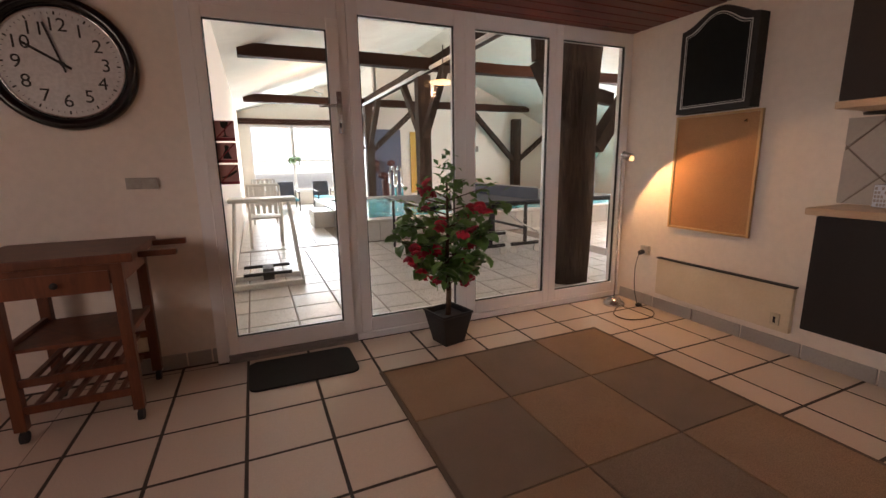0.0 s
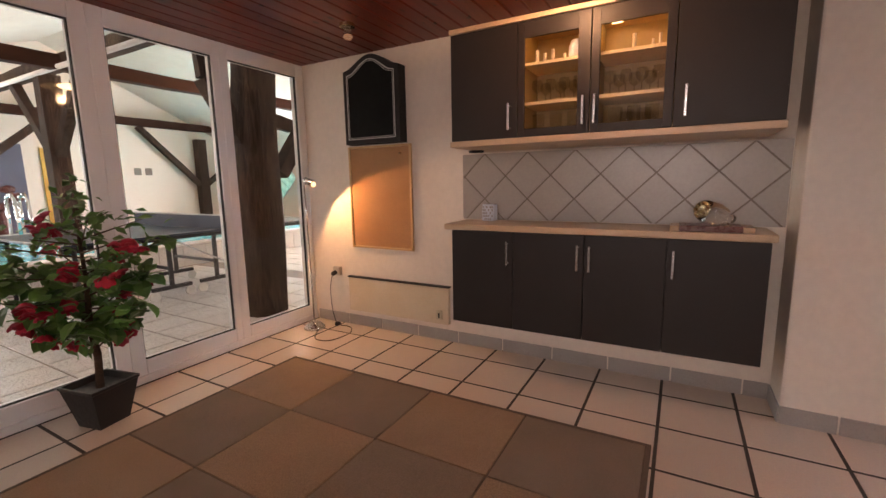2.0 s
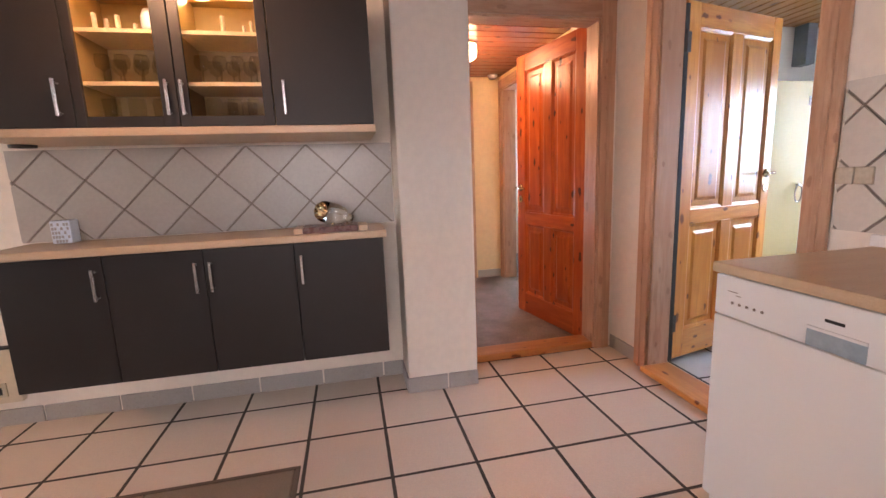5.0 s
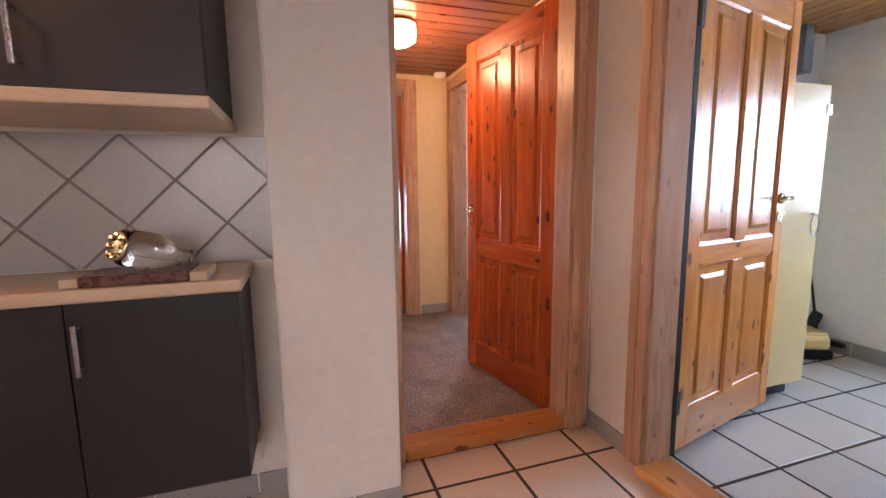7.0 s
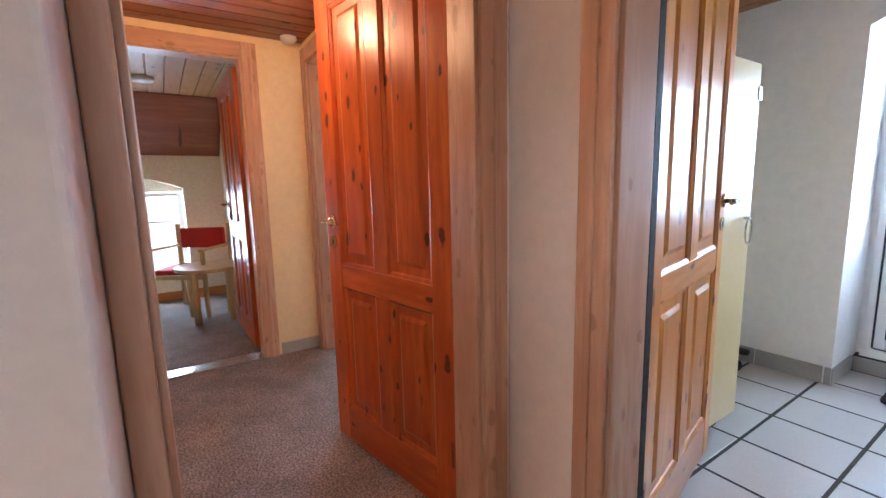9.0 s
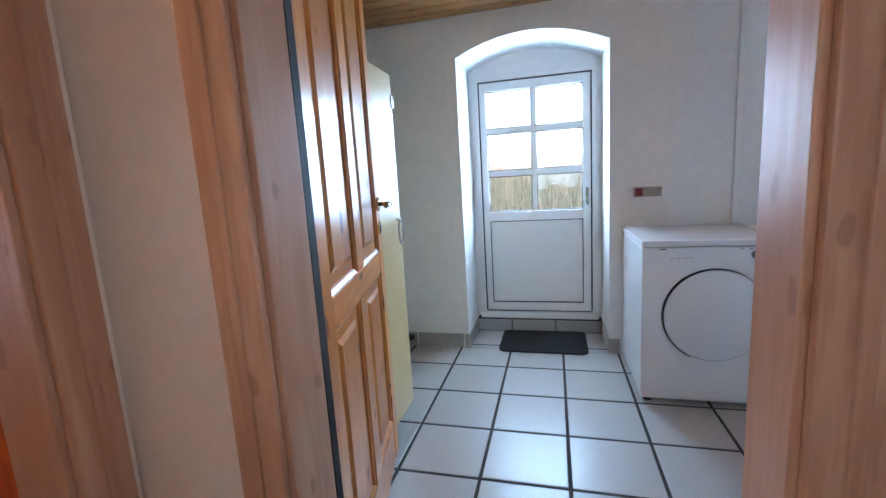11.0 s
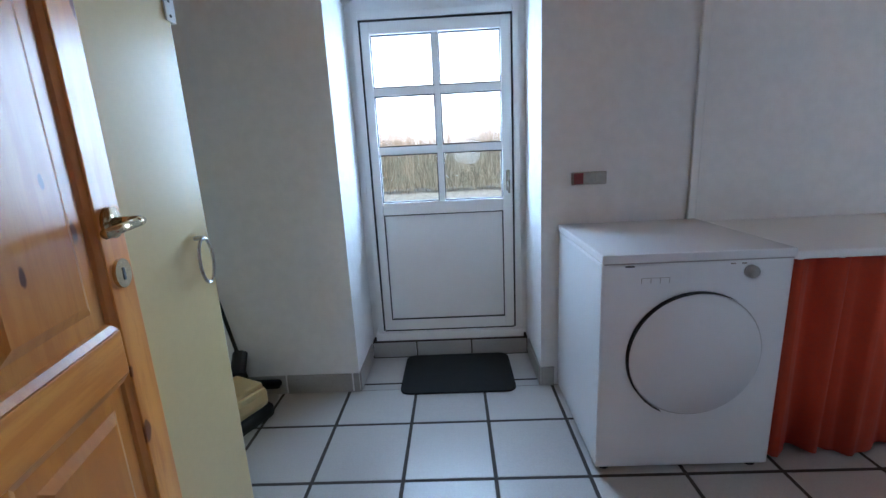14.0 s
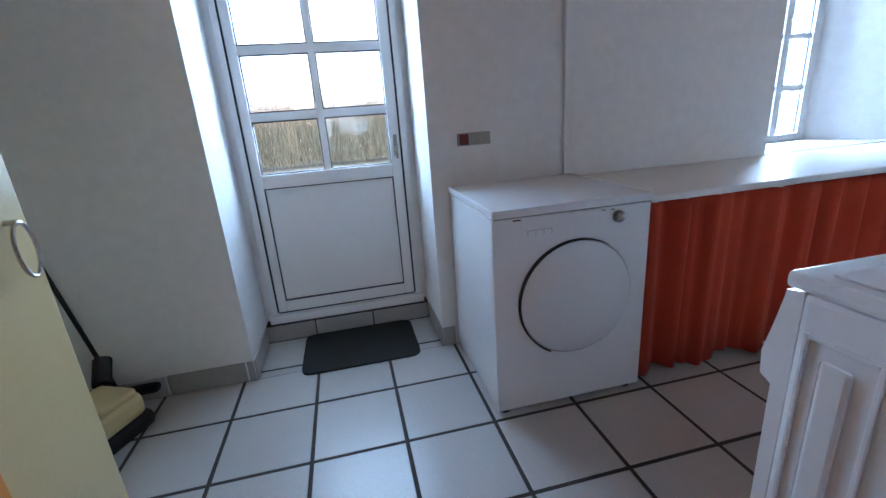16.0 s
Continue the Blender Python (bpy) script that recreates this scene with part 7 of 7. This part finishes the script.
structure("flue_box", boxes(((3.49, -3.745, 1.86), (3.598, -3.66, LZ - 0.002)), bevel=0.004), surface("grey_boxing", (0.22, 0.24, 0.26), None, 0.7), "small grey boxed duct under the laundry ceiling", "duct")

# Dark crescent drawn for the shade in the gap beside the dryer door.
grip = []
for k in range(33):
    a = radians(62 - 185 + 185 * k / 32)
    grip.append((1.583 + 0.2275 * math.cos(a + radians(60)), 0.455 + 0.2275 * math.sin(a + radians(60))))
for k in range(33):
    f = 1 - k / 32
    a = radians(62 - 185 + 185 * f + 60)
    r = 0.2265 - 0.0055 * math.sin(math.pi * f) ** 0.7
    grip.append((1.583 + r * math.cos(a), 0.455 + r * math.sin(a)))
part("grip_slot", prism(bmesh.new(), grip, "y", -3.4145, -3.4005), GASKET, DRYER, "dark crescent standing in for the shaded gap at the door's rim")
part("rim_groove", lathe(bmesh.new(), [(0.2245, 0.0), (0.2245, 0.002), (0.2215, 0.002)], 56, Matrix.Translation((1.583, -3.4165, 0.455)) @ Matrix.Rotation(radians(-90), 4, "X")), SKIRT, DRYER, "faint grey groove round the door")
part("knob", lathe(bmesh.new(), [(0.021, 0.0), (0.020, 0.016), (0.0, 0.018)], 24, Matrix.Translation((1.425, -3.415, 0.745)) @ Matrix.Rotation(radians(-90), 4, "X")), SKIRT, DRYER, "grey programme knob", True)
part("badge", boxes(((1.795, -3.4165, 0.772), (1.825, -3.4145, 0.777))), GASKET, DRYER, "small dark badge bar")
part("print_marks", boxes(*[((1.68 + 0.03 * k, -3.4162, 0.715), (1.6815 + 0.03 * k, -3.4148, 0.733)) for k in range(4)], ((1.68, -3.4162, 0.733), (1.7715, -3.4148, 0.7342)), ((1.44, -3.4162, 0.770), (1.455, -3.4148, 0.774)), ((1.475, -3.4162, 0.770), (1.49, -3.4148, 0.774))), JOINT, DRYER)
part("top_gap", boxes(((1.295, -3.4155, 0.7835), (1.895, -3.411, 0.7865))), SKIRT, DRYER)

part("front_panel", prism(bmesh.new(), [(-2.519, 0.02), (-2.519, 0.86), (-2.545, 0.855), (-2.555, 0.80), (-2.568, 0.74), (-2.565, 0.70), (-2.545, 0.69), (-2.54, 0.02)], "x", 1.162, 1.753), ENAMEL, WM, "bowed white front")
for yc, hw in ((-2.455, 0.052), (-2.30, 0.052), (-2.145, 0.052)):
    # pressed frame-shaped ribs on the side sheet
    a = 0.008
    part("side_rib", boxes(((1.7555, yc - hw, 0.12), (1.7605, yc - hw + a, 0.805)), ((1.7555, yc + hw - a, 0.12), (1.7605, yc + hw, 0.805)), ((1.7555, yc - hw + a, 0.797), (1.7605, yc + hw - a, 0.805)), bevel=0.002), ENAMEL, WM)
    part("side_rib", boxes(((1.7555, yc - 0.022, 0.15), (1.7625, yc + 0.018, 0.775)), bevel=0.006), ENAMEL, WM)
part("lid_inset", boxes(((1.185, -2.50, 0.8885), (1.735, -2.02, 0.892)), bevel=0.001), surface("pinkish_top", (0.72, 0.68, 0.68), (0.71, 0.67, 0.67), 0.3, grain=0.01, bump=0, gloss_var=0), WM)


# ---- pieces of floors and walls ----
diagonal_tiles(3.1345, -0.49, 1.26, 0.90, 1.325, 0.2044, SPLASH, SPL, gy=-0.6315, gz=0.891)
SPL_P = thing("splashback_partition", "pale wall tiles laid diagonally over the dishwasher worktop", "splashback")
SPL_P["kind"] = "structure"
diagonal_tiles(-1.848, -1.6, 1.889, 0.911, 1.388, 0.1539, PALE_TILE, SPL_P, gy=-1.8652, gz=0.7626, flip=True)
FLOOR_K = thing("floor_kitchen", "cream square floor tiles with dark joints", "floor")
FLOOR_K["kind"] = "structure"
floor_tiles(FLOOR_K, -0.6, 3.138, -1.85, 2.67, TILE)
floor_tiles(FLOOR_K, -0.6, 0.06, 2.675, 2.738, TILE)
FLOOR_B = thing("floor_kitchen_back", "cream square floor tiles with dark joints", "floor")
FLOOR_B["kind"] = "structure"
floor_tiles(FLOOR_B, -2.2, -0.6, -1.85, 2.73, TILE)
FLOOR_L = thing("floor_laundry", "cream square floor tiles with dark joints in the laundry", "floor")
FLOOR_L["kind"] = "structure"
floor_tiles(FLOOR_L, -0.8, 3.598, -4.02, -1.99, TILE_SHADED)
floor_tiles(FLOOR_L, 1.977, 2.883, -4.37, -4.02, TILE_SHADED)
SK = thing("baseboard", "grey skirting tiles along the wall foot", "skirting")
SK["kind"] = "structure"
skirting(SK, (3.128, 2.66, 0), (3.128, -0.49, 0), (1, 0, 0))
skirting(SK, (2.881, -0.495, 0), (2.881, -0.877, 0), (1, 0, 0), length=0.21)
skirting(SK, (2.89, -0.487, 0), (3.127, -0.487, 0), (0, -1, 0))
skirting(SK, (2.885, -1.842, 0), (3.127, -1.842, 0), (0, -1, 0), length=0.18)
skirting(SK, (3.59, -3.13, 0), (3.59, -4.01, 0), (1, 0, 0))
skirting(SK, (3.59, -4.011, 0), (2.885, -4.011, 0), (0, -1, 0), height=0.1)
skirting(SK, (2.876, -4.02, 0), (2.876, -4.37, 0), (1, 0, 0), height=0.1)
skirting(SK, (1.984, -4.02, 0), (1.984, -4.37, 0), (-1, 0, 0), height=0.1)
skirting(SK, (1.975, -4.011, 0), (1.91, -4.011, 0), (0, -1, 0), height=0.1)
skirting(SK, (-0.35, 2.731, 0), (0.055, 2.731, 0), (0, 1, 0), length=0.12)
skirting(SK, (5.241, -1.875, 0), (5.241, -1.60, 0), (1, 0, 0))

FLOOR_P = thing("floor_pool", "grey-white square floor tiles of the pool room", "floor")
FLOOR_P["kind"] = "structure"
floor_tiles(FLOOR_P, 0.092, 4.2, 2.87, 6.2, POOL_TILE, gy=0.18)
bm_verts, bm_faces = [], []
for i in range(28):
    for j in range(33):
        x, y = 0.1 + 0.34 * i, 2.9 + 0.34 * j
        if x < 4.2 and y < 6.2 or (x > 1.4 and 6.0 < y < 10.8) or y > 13.3:
            continue
        k = len(bm_verts)
        bm_verts += [(x, y, 0), (x + 0.33, y, 0), (x + 0.33, y + 0.33, 0), (x, y + 0.33, 0), (x, y, -0.005), (x + 0.33, y, -0.005), (x + 0.33, y + 0.33, -0.005), (x, y + 0.33, -0.005)]
        bm_faces += [(k, k + 1, k + 2, k + 3), (k, k + 4, k + 5, k + 1), (k + 1, k + 5, k + 6, k + 2), (k + 2, k + 6, k + 7, k + 3), (k + 3, k + 7, k + 4, k)]
me = bpy.data.meshes.new("far_tiles")
me.from_pydata(bm_verts, [], bm_faces)
me.materials.append(POOL_TILE)
far = new("far_tiles", me)
far.parent = FLOOR_P
tagged(far, kind="stuff")
